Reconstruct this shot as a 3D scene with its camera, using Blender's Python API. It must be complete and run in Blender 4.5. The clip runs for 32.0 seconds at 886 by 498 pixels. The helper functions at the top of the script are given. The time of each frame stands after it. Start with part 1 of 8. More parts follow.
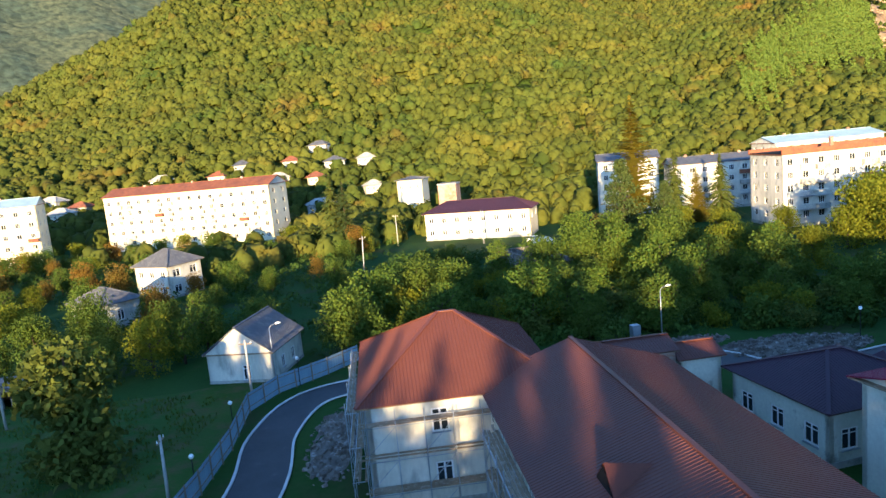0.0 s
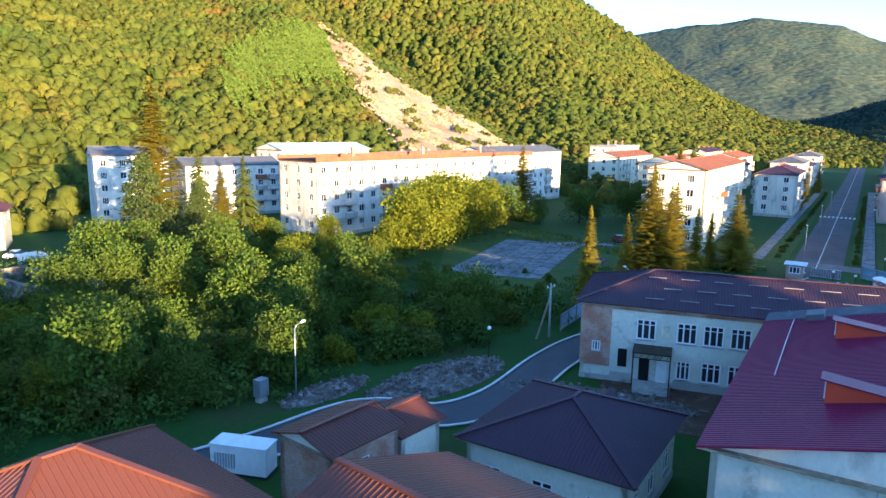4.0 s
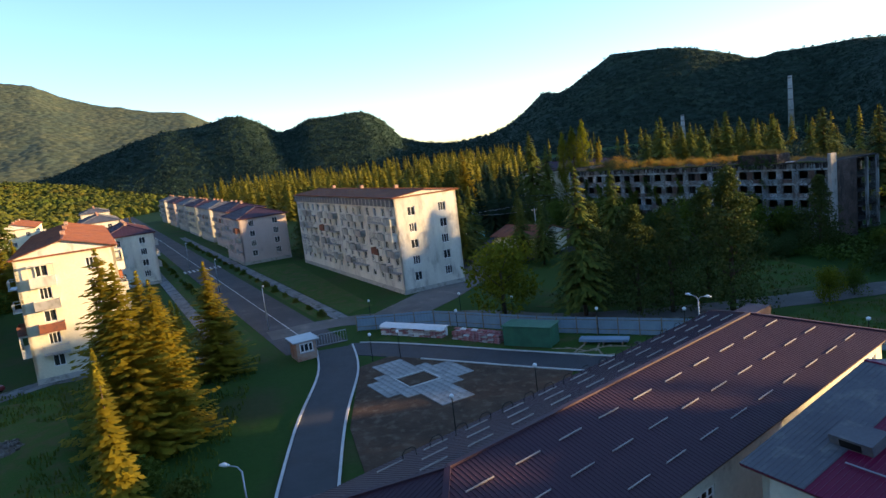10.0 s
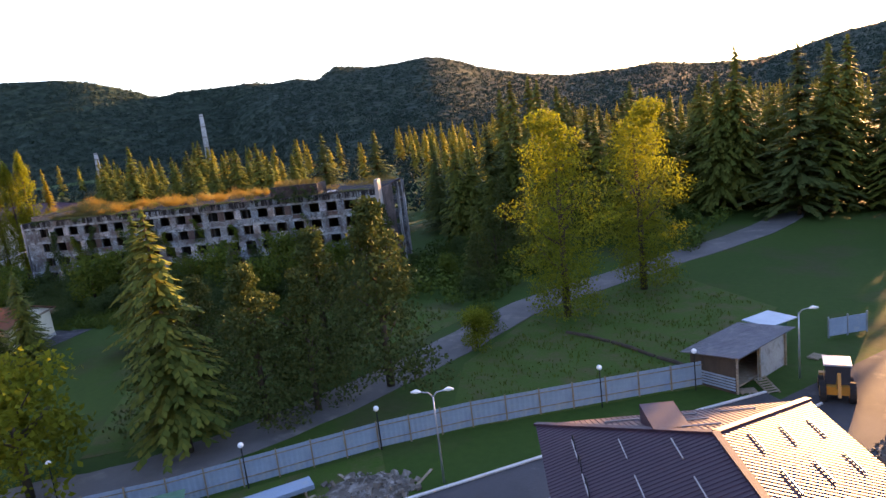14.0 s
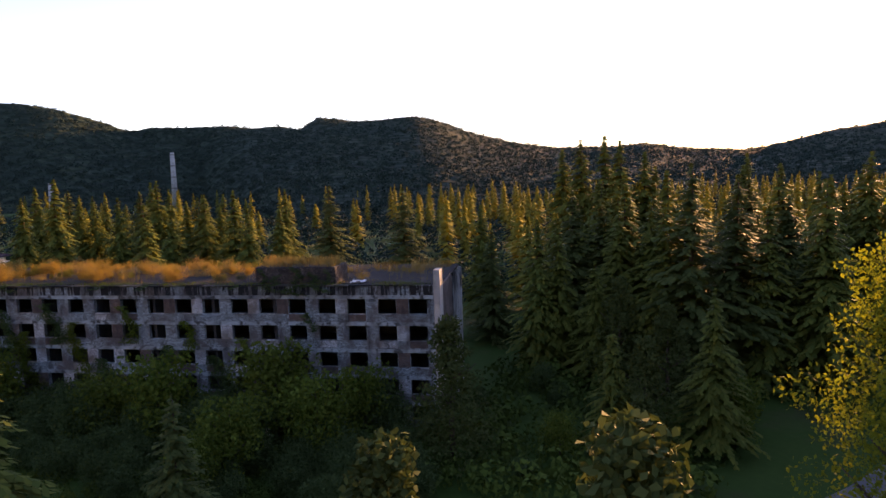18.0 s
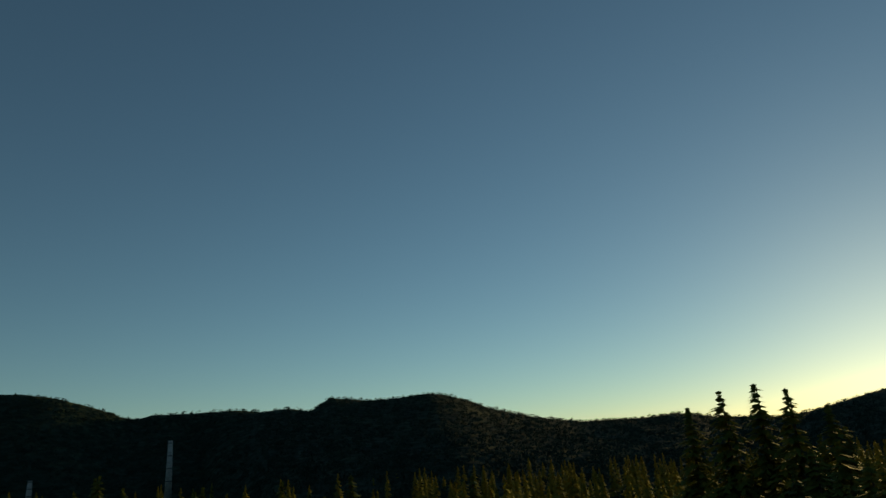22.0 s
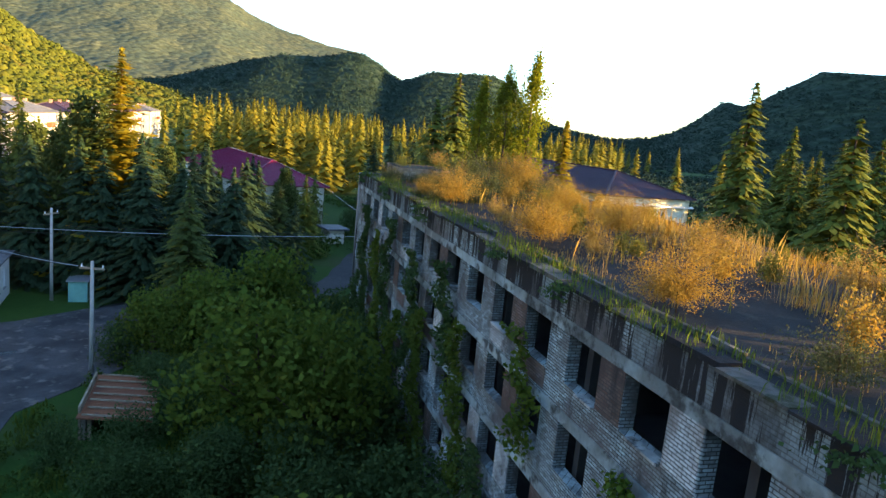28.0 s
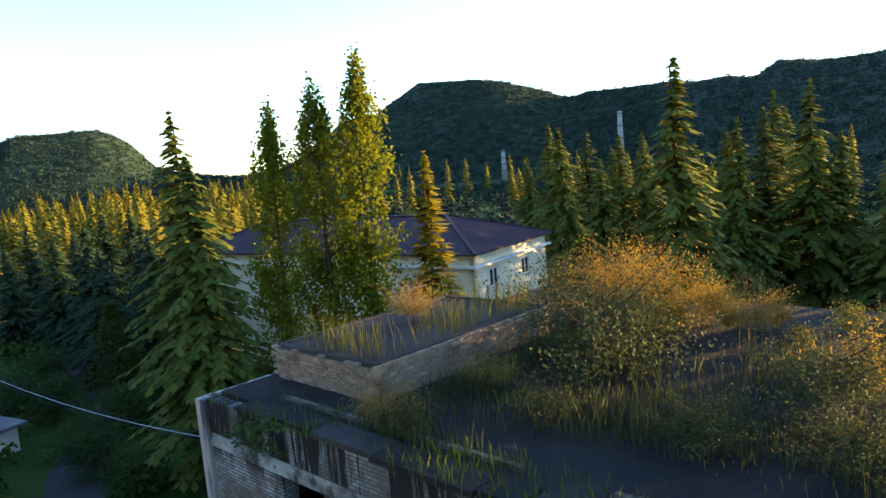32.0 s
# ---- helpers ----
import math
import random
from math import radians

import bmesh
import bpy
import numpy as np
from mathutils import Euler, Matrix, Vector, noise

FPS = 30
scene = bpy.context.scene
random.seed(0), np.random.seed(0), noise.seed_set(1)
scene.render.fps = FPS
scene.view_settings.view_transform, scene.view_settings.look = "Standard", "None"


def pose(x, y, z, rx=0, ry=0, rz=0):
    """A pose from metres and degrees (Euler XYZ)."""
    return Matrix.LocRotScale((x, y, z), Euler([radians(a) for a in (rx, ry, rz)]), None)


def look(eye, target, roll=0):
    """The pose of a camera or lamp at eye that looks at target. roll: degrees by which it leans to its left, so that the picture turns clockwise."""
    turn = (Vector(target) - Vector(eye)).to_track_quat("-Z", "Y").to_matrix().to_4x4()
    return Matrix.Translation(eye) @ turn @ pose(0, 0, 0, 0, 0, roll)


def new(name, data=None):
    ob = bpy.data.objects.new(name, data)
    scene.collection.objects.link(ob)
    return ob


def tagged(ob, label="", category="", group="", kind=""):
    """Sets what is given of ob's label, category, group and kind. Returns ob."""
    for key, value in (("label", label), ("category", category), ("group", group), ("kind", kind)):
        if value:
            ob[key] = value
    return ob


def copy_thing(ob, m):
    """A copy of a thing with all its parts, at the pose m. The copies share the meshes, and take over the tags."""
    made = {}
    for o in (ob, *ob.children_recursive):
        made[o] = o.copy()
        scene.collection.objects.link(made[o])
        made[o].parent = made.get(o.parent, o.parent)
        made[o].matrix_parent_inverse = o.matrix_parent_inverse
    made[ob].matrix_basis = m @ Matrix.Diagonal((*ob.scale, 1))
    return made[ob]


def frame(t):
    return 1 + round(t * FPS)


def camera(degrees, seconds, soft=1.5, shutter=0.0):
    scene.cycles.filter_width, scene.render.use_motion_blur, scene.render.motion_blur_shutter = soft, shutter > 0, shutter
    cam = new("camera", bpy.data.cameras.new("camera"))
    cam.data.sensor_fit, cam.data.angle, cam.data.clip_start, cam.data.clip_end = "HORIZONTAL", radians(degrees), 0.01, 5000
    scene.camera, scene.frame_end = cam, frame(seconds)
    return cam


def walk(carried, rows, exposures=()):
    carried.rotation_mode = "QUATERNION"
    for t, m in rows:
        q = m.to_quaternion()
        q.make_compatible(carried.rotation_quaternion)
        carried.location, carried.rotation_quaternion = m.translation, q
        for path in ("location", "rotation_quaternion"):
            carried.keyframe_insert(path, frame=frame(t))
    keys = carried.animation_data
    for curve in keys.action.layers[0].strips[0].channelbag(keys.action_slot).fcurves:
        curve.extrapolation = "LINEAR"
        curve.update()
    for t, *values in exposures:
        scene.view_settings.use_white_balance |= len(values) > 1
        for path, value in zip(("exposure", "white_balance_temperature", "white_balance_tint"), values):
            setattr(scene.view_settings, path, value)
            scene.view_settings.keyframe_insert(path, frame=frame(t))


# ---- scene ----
# ---- camera: a small drone, first turning over the hospital roofs, then flying on to the ruin -----
cam = camera(66.0, 32.0)
PATH = [
    (0.0, pose(3.52, -42.01, 24.22, 81.32, 5.38, 4.64)),
    (0.5, pose(0.85, -39.99, 24.32, 80.41, 4.83, 0.82)),
    (1.0, pose(-1.34, -37.74, 24.33, 80.33, 4.01, -5.85)),
    (1.5, pose(-3.16, -34.66, 24.27, 81.23, 2.86, -16.83)),
    (2.0, pose(-4.50, -31.58, 24.19, 81.53, 1.42, -25.14)),
    (2.5, pose(-4.99, -27.91, 23.71, 81.63, 0.67, -29.74)),
    (4.5, pose(-5.14, -12.62, 22.54, 79.77, -1.30, -44.97)),
    (5.0, pose(-3.47, -8.32, 22.01, 81.44, -1.07, -54.53)),
    (5.5, pose(-1.66, -3.98, 21.74, 82.15, 0.12, -62.45)),
    (6.0, pose(0.00, -0.00, 21.73, 82.45, 1.76, -63.74)),
    (6.5, pose(2.07, 3.87, 21.85, 82.39, 3.07, -64.23)),
    (7.0, pose(4.36, 7.15, 21.94, 82.34, 4.26, -64.68)),
    (7.5, pose(7.19, 10.57, 22.06, 82.54, 5.46, -66.75)),
    (8.0, pose(10.52, 13.80, 22.08, 82.54, 5.82, -72.57)),
    (8.5, pose(13.88, 16.71, 22.29, 82.59, 6.04, -78.22)),
    (9.0, pose(17.02, 19.01, 22.49, 82.69, 6.61, -82.04)),
    (9.5, pose(20.38, 21.24, 22.92, 82.07, 6.81, -89.94)),
    (10.0, pose(24.42, 23.42, 23.05, 81.29, 6.75, -98.75)),
    (10.5, pose(28.86, 24.95, 22.88, 80.85, 6.79, -106.53)),
    (11.0, pose(32.87, 25.82, 23.02, 80.35, 6.80, -112.77)),
    (11.5, pose(37.48, 26.53, 22.93, 79.89, 6.74, -117.87)),
    (12.0, pose(42.05, 26.70, 23.01, 79.75, 6.94, -120.73)),
    (12.5, pose(46.65, 26.23, 22.93, 79.99, 7.33, -125.22)),
    (13.0, pose(50.95, 25.63, 22.80, 79.54, 7.17, -134.47)),
    (13.5, pose(55.25, 24.41, 22.66, 78.81, 6.54, -143.62)),
    (14.0, pose(59.29, 23.09, 22.83, 78.63, 6.86, -146.26)),
    (14.5, pose(63.08, 21.50, 22.86, 79.07, 7.15, -145.35)),
    (16.5, pose(80.91, 7.76, 22.26, 82.20, 5.20, -147.55)),
    (17.0, pose(84.70, 4.26, 22.42, 82.95, 3.65, -149.02)),
    (17.5, pose(88.35, 0.35, 22.69, 83.40, 2.23, -148.93)),
    (18.0, pose(91.99, -3.65, 22.84, 83.62, 1.77, -148.44)),
    (18.5, pose(95.50, -7.41, 22.72, 84.23, 1.99, -147.86)),
    (19.0, pose(98.83, -11.14, 22.34, 85.27, 2.48, -148.00)),
    (19.5, pose(102.30, -14.82, 21.80, 86.50, 3.15, -150.59)),
    (20.0, pose(105.69, -18.53, 21.14, 88.68, 3.69, -151.57)),
    (20.5, pose(108.76, -22.03, 20.61, 90.72, 4.35, -151.26)),
    (21.0, pose(111.45, -24.98, 20.11, 96.49, 4.07, -151.42)),
    (21.5, pose(114.24, -27.92, 21.32, 105.05, 4.05, -151.12)),
    (22.0, pose(116.88, -30.66, 22.73, 106.79, 3.70, -147.30)),
    (22.5, pose(119.09, -33.01, 23.45, 108.53, 4.13, -144.67)),
    (23.0, pose(120.59, -34.74, 23.11, 105.46, 4.97, -144.57)),
    (23.5, pose(121.09, -35.61, 21.86, 100.05, 4.23, -141.55)),
    (24.0, pose(120.83, -35.70, 19.84, 93.40, 3.83, -141.19)),
    (24.5, pose(120.20, -35.31, 17.49, 87.61, 2.69, -140.53)),
    (26.5, pose(124.74, -38.31, 16.75, 80.90, 1.52, -112.34)),
    (27.0, pose(126.66, -39.34, 16.47, 81.80, -0.85, -109.25)),
    (27.5, pose(129.41, -40.51, 16.48, 81.67, -3.47, -99.03)),
    (28.0, pose(131.99, -41.15, 16.83, 79.80, -5.69, -83.92)),
    (28.5, pose(135.27, -41.29, 17.36, 75.82, -8.18, -72.89)),
    (29.0, pose(138.56, -40.84, 17.32, 75.04, -10.17, -70.30)),
    (29.5, pose(142.39, -39.54, 17.26, 77.95, -10.79, -72.13)),
    (30.0, pose(146.92, -37.53, 17.38, 80.37, -8.90, -80.95)),
    (30.5, pose(151.47, -35.12, 17.46, 81.42, -5.37, -86.21)),
    (31.0, pose(155.67, -33.03, 17.73, 81.45, -1.65, -90.25)),
    (31.5, pose(159.87, -31.09, 17.90, 82.21, 1.61, -99.12)),
    (32.0, pose(164.24, -29.23, 18.04, 82.84, 4.70, -114.84)),
]
EXPOSURES = [(t, 1.6 + e, k, tint) for t, e, k, tint in (
    (0.0, 0.52, 6100, 12), (1.0, 0.66, 5900, 12), (2.0, 0.95, 5700, 14), (5.0, 1.0, 6500, 14), (6.0, 0.65, 7000, 16), (7.0, 0.55, 7000, 16), (9.0, 0.32, 7300, 18), (10.0, 0.2, 7400, 18), (11.0, 0.35, 7700, 20), (12.0, 0.85, 8400, 20), (13.0, 1.3, 9200, 32), (14.5, 1.4, 9600, 44), (16.5, 1.15, 9600, 50), (18.0, 0.5, 9600, 50), (19.0, 0.2, 9500, 48), (20.5, -0.9, 9300, 16),
    (21.0, -1.45, 9200, 0), (21.5, -2.2, 9000, -6), (23.2, -2.4, 9000, -6), (23.6, -2.0, 9000, -4), (24.0, -1.45, 9000, 0), (24.5, -0.7, 8800, 10), (25.5, 0.4, 8000, 16), (26.5, 1.15, 8000, 16), (27.2, 1.25, 8000, 16), (28.0, 1.25, 8300, 14), (28.7, 1.75, 7900, 14), (29.3, 1.85, 7700, 14), (30.0, 1.4, 7800, 14), (31.0, 1.45, 7900, 14), (32.0, 1.05, 8200, 14))]
walk(cam, PATH, EXPOSURES)

# ---- light: a low evening sun over the southern ridge, and the open sky ----------------------------
SUN_AZIMUTH, SUN_HEIGHT = 184.0, 6.2
world = bpy.data.worlds.new("evening")
scene.world = world
world.use_nodes = True
sky = world.node_tree.nodes.new("ShaderNodeTexSky")
sky.sky_type = "NISHITA"
sky.sun_disc = False
sky.sun_elevation, sky.sun_rotation = radians(SUN_HEIGHT), radians(SUN_AZIMUTH)
sky.altitude, sky.air_density, sky.dust_density, sky.ozone_density = 300, 0.8, 0.15, 3.0
back = world.node_tree.nodes["Background"]
world.node_tree.links.new(sky.outputs[0], back.inputs[0])
back.inputs[1].default_value = 0.18
sun = new("sun", bpy.data.lights.new("sun", "SUN"))
sun.data.energy, sun.data.angle, sun.data.color = 4.6, radians(0.6), (1.0, 0.72, 0.36)
_a, _h = radians(SUN_AZIMUTH), radians(SUN_HEIGHT)
sun.matrix_basis = look((0, 0, 100), Vector((0, 0, 100)) - Vector((math.sin(_a) * math.cos(_h), math.cos(_a) * math.cos(_h), math.sin(_h))) * 10)

# ---- small kit for meshes -------------------------------------------------
rnd = random.Random(7)


class Geo:
    """Collects points and faces for one mesh."""

    def __init__(self):
        self.v, self.f = [], []

    def quad(self, *pts):
        n = len(self.v)
        self.v.extend([tuple(p) for p in pts])
        self.f.append(tuple(range(n, n + len(pts))))

    def box(self, x0, x1, y0, y1, z0, z1):
        n = len(self.v)
        self.v.extend([(x, y, z) for z in (z0, z1) for y in (y0, y1) for x in (x0, x1)])
        for a, b, c, d in ((0, 2, 3, 1), (4, 5, 7, 6), (0, 1, 5, 4), (2, 6, 7, 3), (0, 4, 6, 2), (1, 3, 7, 5)):
            self.f.append((n + a, n + b, n + c, n + d))
        return self

    def beam(self, p, q, w, h, up=(0, 0, 1)):
        p, q, up = Vector(p), Vector(q), Vector(up)
        d = (q - p).normalized()
        s = d.cross(up)
        s = s.normalized() if s.length > 1e-4 else Vector((1, 0, 0))
        u = s.cross(d)
        s, u = s * w / 2, u * h / 2
        n = len(self.v)
        for e in (p, q):
            self.v.extend([tuple(e - s - u), tuple(e + s - u), tuple(e + s + u), tuple(e - s + u)])
        for a, b, c, d2 in ((0, 1, 5, 4), (1, 2, 6, 5), (2, 3, 7, 6), (3, 0, 4, 7), (3, 2, 1, 0), (4, 5, 6, 7)):
            self.f.append((n + a, n + b, n + c, n + d2))
        return self

    def tube(self, pts, radii, sides=6):
        n0 = len(self.v)
        pts = [Vector(p) for p in pts]
        for i, p in enumerate(pts):
            d = (pts[min(i + 1, len(pts) - 1)] - pts[max(i - 1, 0)]).normalized()
            a = d.cross(Vector((0.3, 0.9, 0.2))).normalized()
            b = d.cross(a)
            for k in range(sides):
                t = 2 * math.pi * k / sides
                self.v.append(tuple(p + (a * math.cos(t) + b * math.sin(t)) * radii[i]))
        for i in range(len(pts) - 1):
            for k in range(sides):
                k2 = (k + 1) % sides
                self.f.append((n0 + i * sides + k, n0 + i * sides + k2, n0 + (i + 1) * sides + k2, n0 + (i + 1) * sides + k))
        self.f.append(tuple(n0 + k for k in range(sides))[::-1])
        self.f.append(tuple(n0 + (len(pts) - 1) * sides + k for k in range(sides)))
        return self

    def prism(self, poly, z0, z1):
        n, m = len(self.v), len(poly)
        self.v.extend([(x, y, z0) for x, y in poly] + [(x, y, z1) for x, y in poly])
        self.f.append(tuple(range(n + m - 1, n - 1, -1)))
        self.f.append(tuple(range(n + m, n + 2 * m)))
        for i in range(m):
            j = (i + 1) % m
            self.f.append((n + i, n + j, n + m + j, n + m + i))
        return self

    def add(self, verts, faces):
        n = len(self.v)
        self.v.extend(map(tuple, verts))
        self.f.extend(tuple(n + i for i in f) for f in faces)
        return self

    def mesh(self, name, *mats, smooth=False):
        me = bpy.data.meshes.new(name)
        me.from_pydata(self.v, [], self.f)
        for m in mats:
            me.materials.append(m)
        if smooth:
            me.shade_smooth()
        me.update()
        return me


def part(name, geo, material, parent=None, label="", smooth=False):
    me = geo if isinstance(geo, bpy.types.Mesh) else geo.mesh(name, material, smooth=smooth)
    ob = new(name, me)
    ob.parent = parent
    if label:
        ob["label"] = label
    return ob


def thing(name, label, category, at=(0, 0, 0), rz=0.0, group="", kind=""):
    ob = new(name)
    ob.empty_display_size = 0.3
    ob.matrix_basis = pose(at[0], at[1], at[2] if len(at) > 2 else 0, 0, 0, rz)
    return tagged(ob, label, category, group, kind)


def structure(name, geo, material, label, category, smooth=False):
    ob = part(name, geo, material, None, "", smooth)
    return tagged(ob, label, category, "", "structure")


# ---- materials --------------------------------------------------------------
def nodes(name):
    m = bpy.data.materials.new(name)
    m.use_nodes = True
    t = m.node_tree
    return m, t, t.nodes["Principled BSDF"]


def mix_colour(t, fac, a, b):
    n = t.nodes.new("ShaderNodeMix")
    n.data_type = "RGBA"
    for s, v in ((n.inputs[0], fac), (n.inputs[6], a), (n.inputs[7], b)):
        if isinstance(v, (int, float)):
            s.default_value = v
        elif isinstance(v, tuple):
            s.default_value = (*v, 1)
        else:
            t.links.new(v, s)
    return n.outputs[2]


def coords(t, scale=(1, 1, 1), kind="Object"):
    c, mp = t.nodes.new("ShaderNodeTexCoord"), t.nodes.new("ShaderNodeMapping")
    mp.inputs["Scale"].default_value = scale
    t.links.new(c.outputs[kind], mp.inputs[0])
    return mp.outputs[0]


def grain(t, vec, scale, detail=4, lo=0.4, hi=0.6, rough=0.6):
    n, r = t.nodes.new("ShaderNodeTexNoise"), t.nodes.new("ShaderNodeMapRange")
    n.inputs["Scale"].default_value, n.inputs["Detail"].default_value, n.inputs["Roughness"].default_value = scale, detail, rough
    r.inputs[1].default_value, r.inputs[2].default_value = lo, hi
    t.links.new(vec, n.inputs["Vector"])
    t.links.new(n.outputs[0], r.inputs[0])
    return r.outputs[0]


def relief(t, p, height, strength, dist=0.05):
    b = t.nodes.new("ShaderNodeBump")
    b.inputs["Strength"].default_value, b.inputs["Distance"].default_value = strength, dist
    t.links.new(height, b.inputs["Height"])
    t.links.new(b.outputs[0], p.inputs["Normal"])


def surface(name, base, second, third=None, s1=0.5, s2=6.0, rough=0.8, metal=0.0, bump=0.3, stretch=(1, 1, 1), lo=0.42, hi=0.62, third_fac=(0.52, 0.66), random_tint=0.0):
    """Two-scale mottled surface: broad stains and fine grain."""
    m, t, p = nodes(name)
    v = coords(t, stretch)
    broad, fine = grain(t, v, s1, 5, lo, hi), grain(t, v, s2, 6, 0.3, 0.7)
    c = mix_colour(t, broad, base, second)
    if third:
        c = mix_colour(t, grain(t, v, s1 * 3.1, 6, *third_fac), c, third)
    dark = mix_colour(t, 0.35, c, tuple(k * 0.55 for k in base))
    c = mix_colour(t, fine, dark, c)
    if random_tint:
        oi, mr = t.nodes.new("ShaderNodeObjectInfo"), t.nodes.new("ShaderNodeMapRange")
        mr.inputs[3].default_value, mr.inputs[4].default_value = 1 - random_tint, 1 + random_tint
        hs = t.nodes.new("ShaderNodeHueSaturation")
        t.links.new(oi.outputs["Random"], mr.inputs[0])
        t.links.new(mr.outputs[0], hs.inputs["Value"])
        t.links.new(c, hs.inputs["Color"])
        c = hs.outputs[0]
    t.links.new(c, p.inputs["Base Color"])
    p.inputs["Roughness"].default_value, p.inputs["Metallic"].default_value = rough, metal
    p.inputs["Specular IOR Level"].default_value = 0.5 if rough < 0.75 else 0.12
    if bump:
        relief(t, p, fine, bump, 0.03)
    return m


def foliage(name, a, b, c, translucent=0.25):
    """Leaves: hue changes from clump to clump and from plant to plant."""
    m, t, p = nodes(name)
    g, oi = t.nodes.new("ShaderNodeNewGeometry"), t.nodes.new("ShaderNodeObjectInfo")
    col = mix_colour(t, g.outputs["Random Per Island"], a, b)
    mr = t.nodes.new("ShaderNodeMapRange")
    mr.inputs[4].default_value = 0.75
    t.links.new(oi.outputs["Random"], mr.inputs[0])
    col = mix_colour(t, mr.outputs[0], col, c)
    t.links.new(col, p.inputs["Base Color"])
    p.inputs["Roughness"].default_value = 0.75
    p.inputs["Specular IOR Level"].default_value = 0.05
    if translucent:
        tr, mx = t.nodes.new("ShaderNodeBsdfTranslucent"), t.nodes.new("ShaderNodeMixShader")
        t.links.new(col, tr.inputs[0])
        mx.inputs[0].default_value = translucent
        t.links.new(p.outputs[0], mx.inputs[1])
        t.links.new(tr.outputs[0], mx.inputs[2])
        t.links.new(mx.outputs[0], t.nodes["Material Output"].inputs[0])
    return m


def brickwork(name, a, b, mortar, stain, grime=False, drips=False):
    m, t, p = nodes(name)
    v = coords(t)
    # faces look along either horizontal axis: run the courses along x + y
    sep, com, ad = t.nodes.new("ShaderNodeSeparateXYZ"), t.nodes.new("ShaderNodeCombineXYZ"), t.nodes.new("ShaderNodeMath")
    t.links.new(v, sep.inputs[0])
    t.links.new(sep.outputs[0], ad.inputs[0])
    t.links.new(sep.outputs[1], ad.inputs[1])
    t.links.new(ad.outputs[0], com.inputs[0])
    t.links.new(sep.outputs[2], com.inputs[1])
    br = t.nodes.new("ShaderNodeTexBrick")
    t.links.new(com.outputs[0], br.inputs["Vector"])
    br.inputs["Scale"].default_value = 1.0
    br.inputs["Brick Width"].default_value, br.inputs["Row Height"].default_value = 0.26, 0.085
    br.inputs["Mortar Size"].default_value = 0.012
    for k, c in (("Color1", a), ("Color2", b), ("Mortar", mortar)):
        br.inputs[k].default_value = (*c, 1)
    c = mix_colour(t, grain(t, v, 0.45, 6, 0.44, 0.6), br.outputs[0], stain)
    c = mix_colour(t, grain(t, v, 5, 6, 0.5, 0.85), c, mortar)
    if grime:
        c = mix_colour(t, grain(t, coords(t, (1.1, 1.1, 0.4)), 0.7, 7, 0.52, 0.68, 0.7), c, (0.03, 0.028, 0.027))
    if drips:
        # black runs of damp that hang from the broken cornice
        z = t.nodes.new("ShaderNodeMapRange")
        z.inputs[1].default_value, z.inputs[2].default_value = 11.2, 12.8
        t.links.new(sep.outputs[2], z.inputs[0])
        run = grain(t, coords(t, (1.0, 0.0, 0.07)), 1.6, 6, 0.47, 0.55, 0.75)
        mul = t.nodes.new("ShaderNodeMath")
        mul.operation = "MULTIPLY"
        t.links.new(run, mul.inputs[0])
        t.links.new(z.outputs[0], mul.inputs[1])
        step = t.nodes.new("ShaderNodeMapRange")
        step.inputs[1].default_value, step.inputs[2].default_value = 0.14, 0.34
        t.links.new(mul.outputs[0], step.inputs[0])
        c = mix_colour(t, step.outputs[0], c, (0.02, 0.02, 0.021))
    t.links.new(c, p.inputs["Base Color"])
    p.inputs["Roughness"].default_value = 0.9
    p.inputs["Specular IOR Level"].default_value = 0.15
    inv = t.nodes.new("ShaderNodeMath")
    inv.operation = "SUBTRACT"
    inv.inputs[0].default_value = 1
    t.links.new(br.outputs["Fac"], inv.inputs[1])
    relief(t, p, inv.outputs[0], 0.6, 0.02)
    return m


def glassy(name, colour, rough=0.08):
    m, t, p = nodes(name)
    p.inputs["Base Color"].default_value = (*colour, 1)
    p.inputs["Roughness"].default_value = rough
    p.inputs["Specular IOR Level"].default_value = 0.6
    return m


M_plaster_white = surface("plaster_white", (0.70, 0.67, 0.58), (0.56, 0.54, 0.46), (0.34, 0.33, 0.29), 0.22, 4, 0.85, stretch=(1, 1, 0.45), third_fac=(0.53, 0.7))
M_plaster_cream = surface("plaster_cream", (0.76, 0.70, 0.52), (0.66, 0.60, 0.44), (0.42, 0.38, 0.30), 0.15, 4, 0.85, third_fac=(0.62, 0.74))
M_plaster_pink = surface("plaster_pink", (0.56, 0.46, 0.42), (0.48, 0.40, 0.37), (0.34, 0.30, 0.29), 0.15, 4, 0.85, third_fac=(0.6, 0.72))
M_plaster_grey = surface("plaster_grey", (0.52, 0.51, 0.47), (0.44, 0.43, 0.39), (0.24, 0.23, 0.21), 0.25, 5, 0.88, third_fac=(0.56, 0.70))
M_plaster_aged = surface("plaster_aged", (0.66, 0.66, 0.55), (0.55, 0.56, 0.48), (0.30, 0.30, 0.26), 0.22, 4, 0.88, third_fac=(0.58, 0.70))
M_plaster_base = surface("plinth_plaster", (0.42, 0.42, 0.38), (0.34, 0.35, 0.33), (0.22, 0.22, 0.20), 0.4, 6, 0.9)
M_concrete = surface("concrete", (0.42, 0.41, 0.38), (0.32, 0.31, 0.29), (0.2, 0.2, 0.18), 0.3, 7, 0.9)
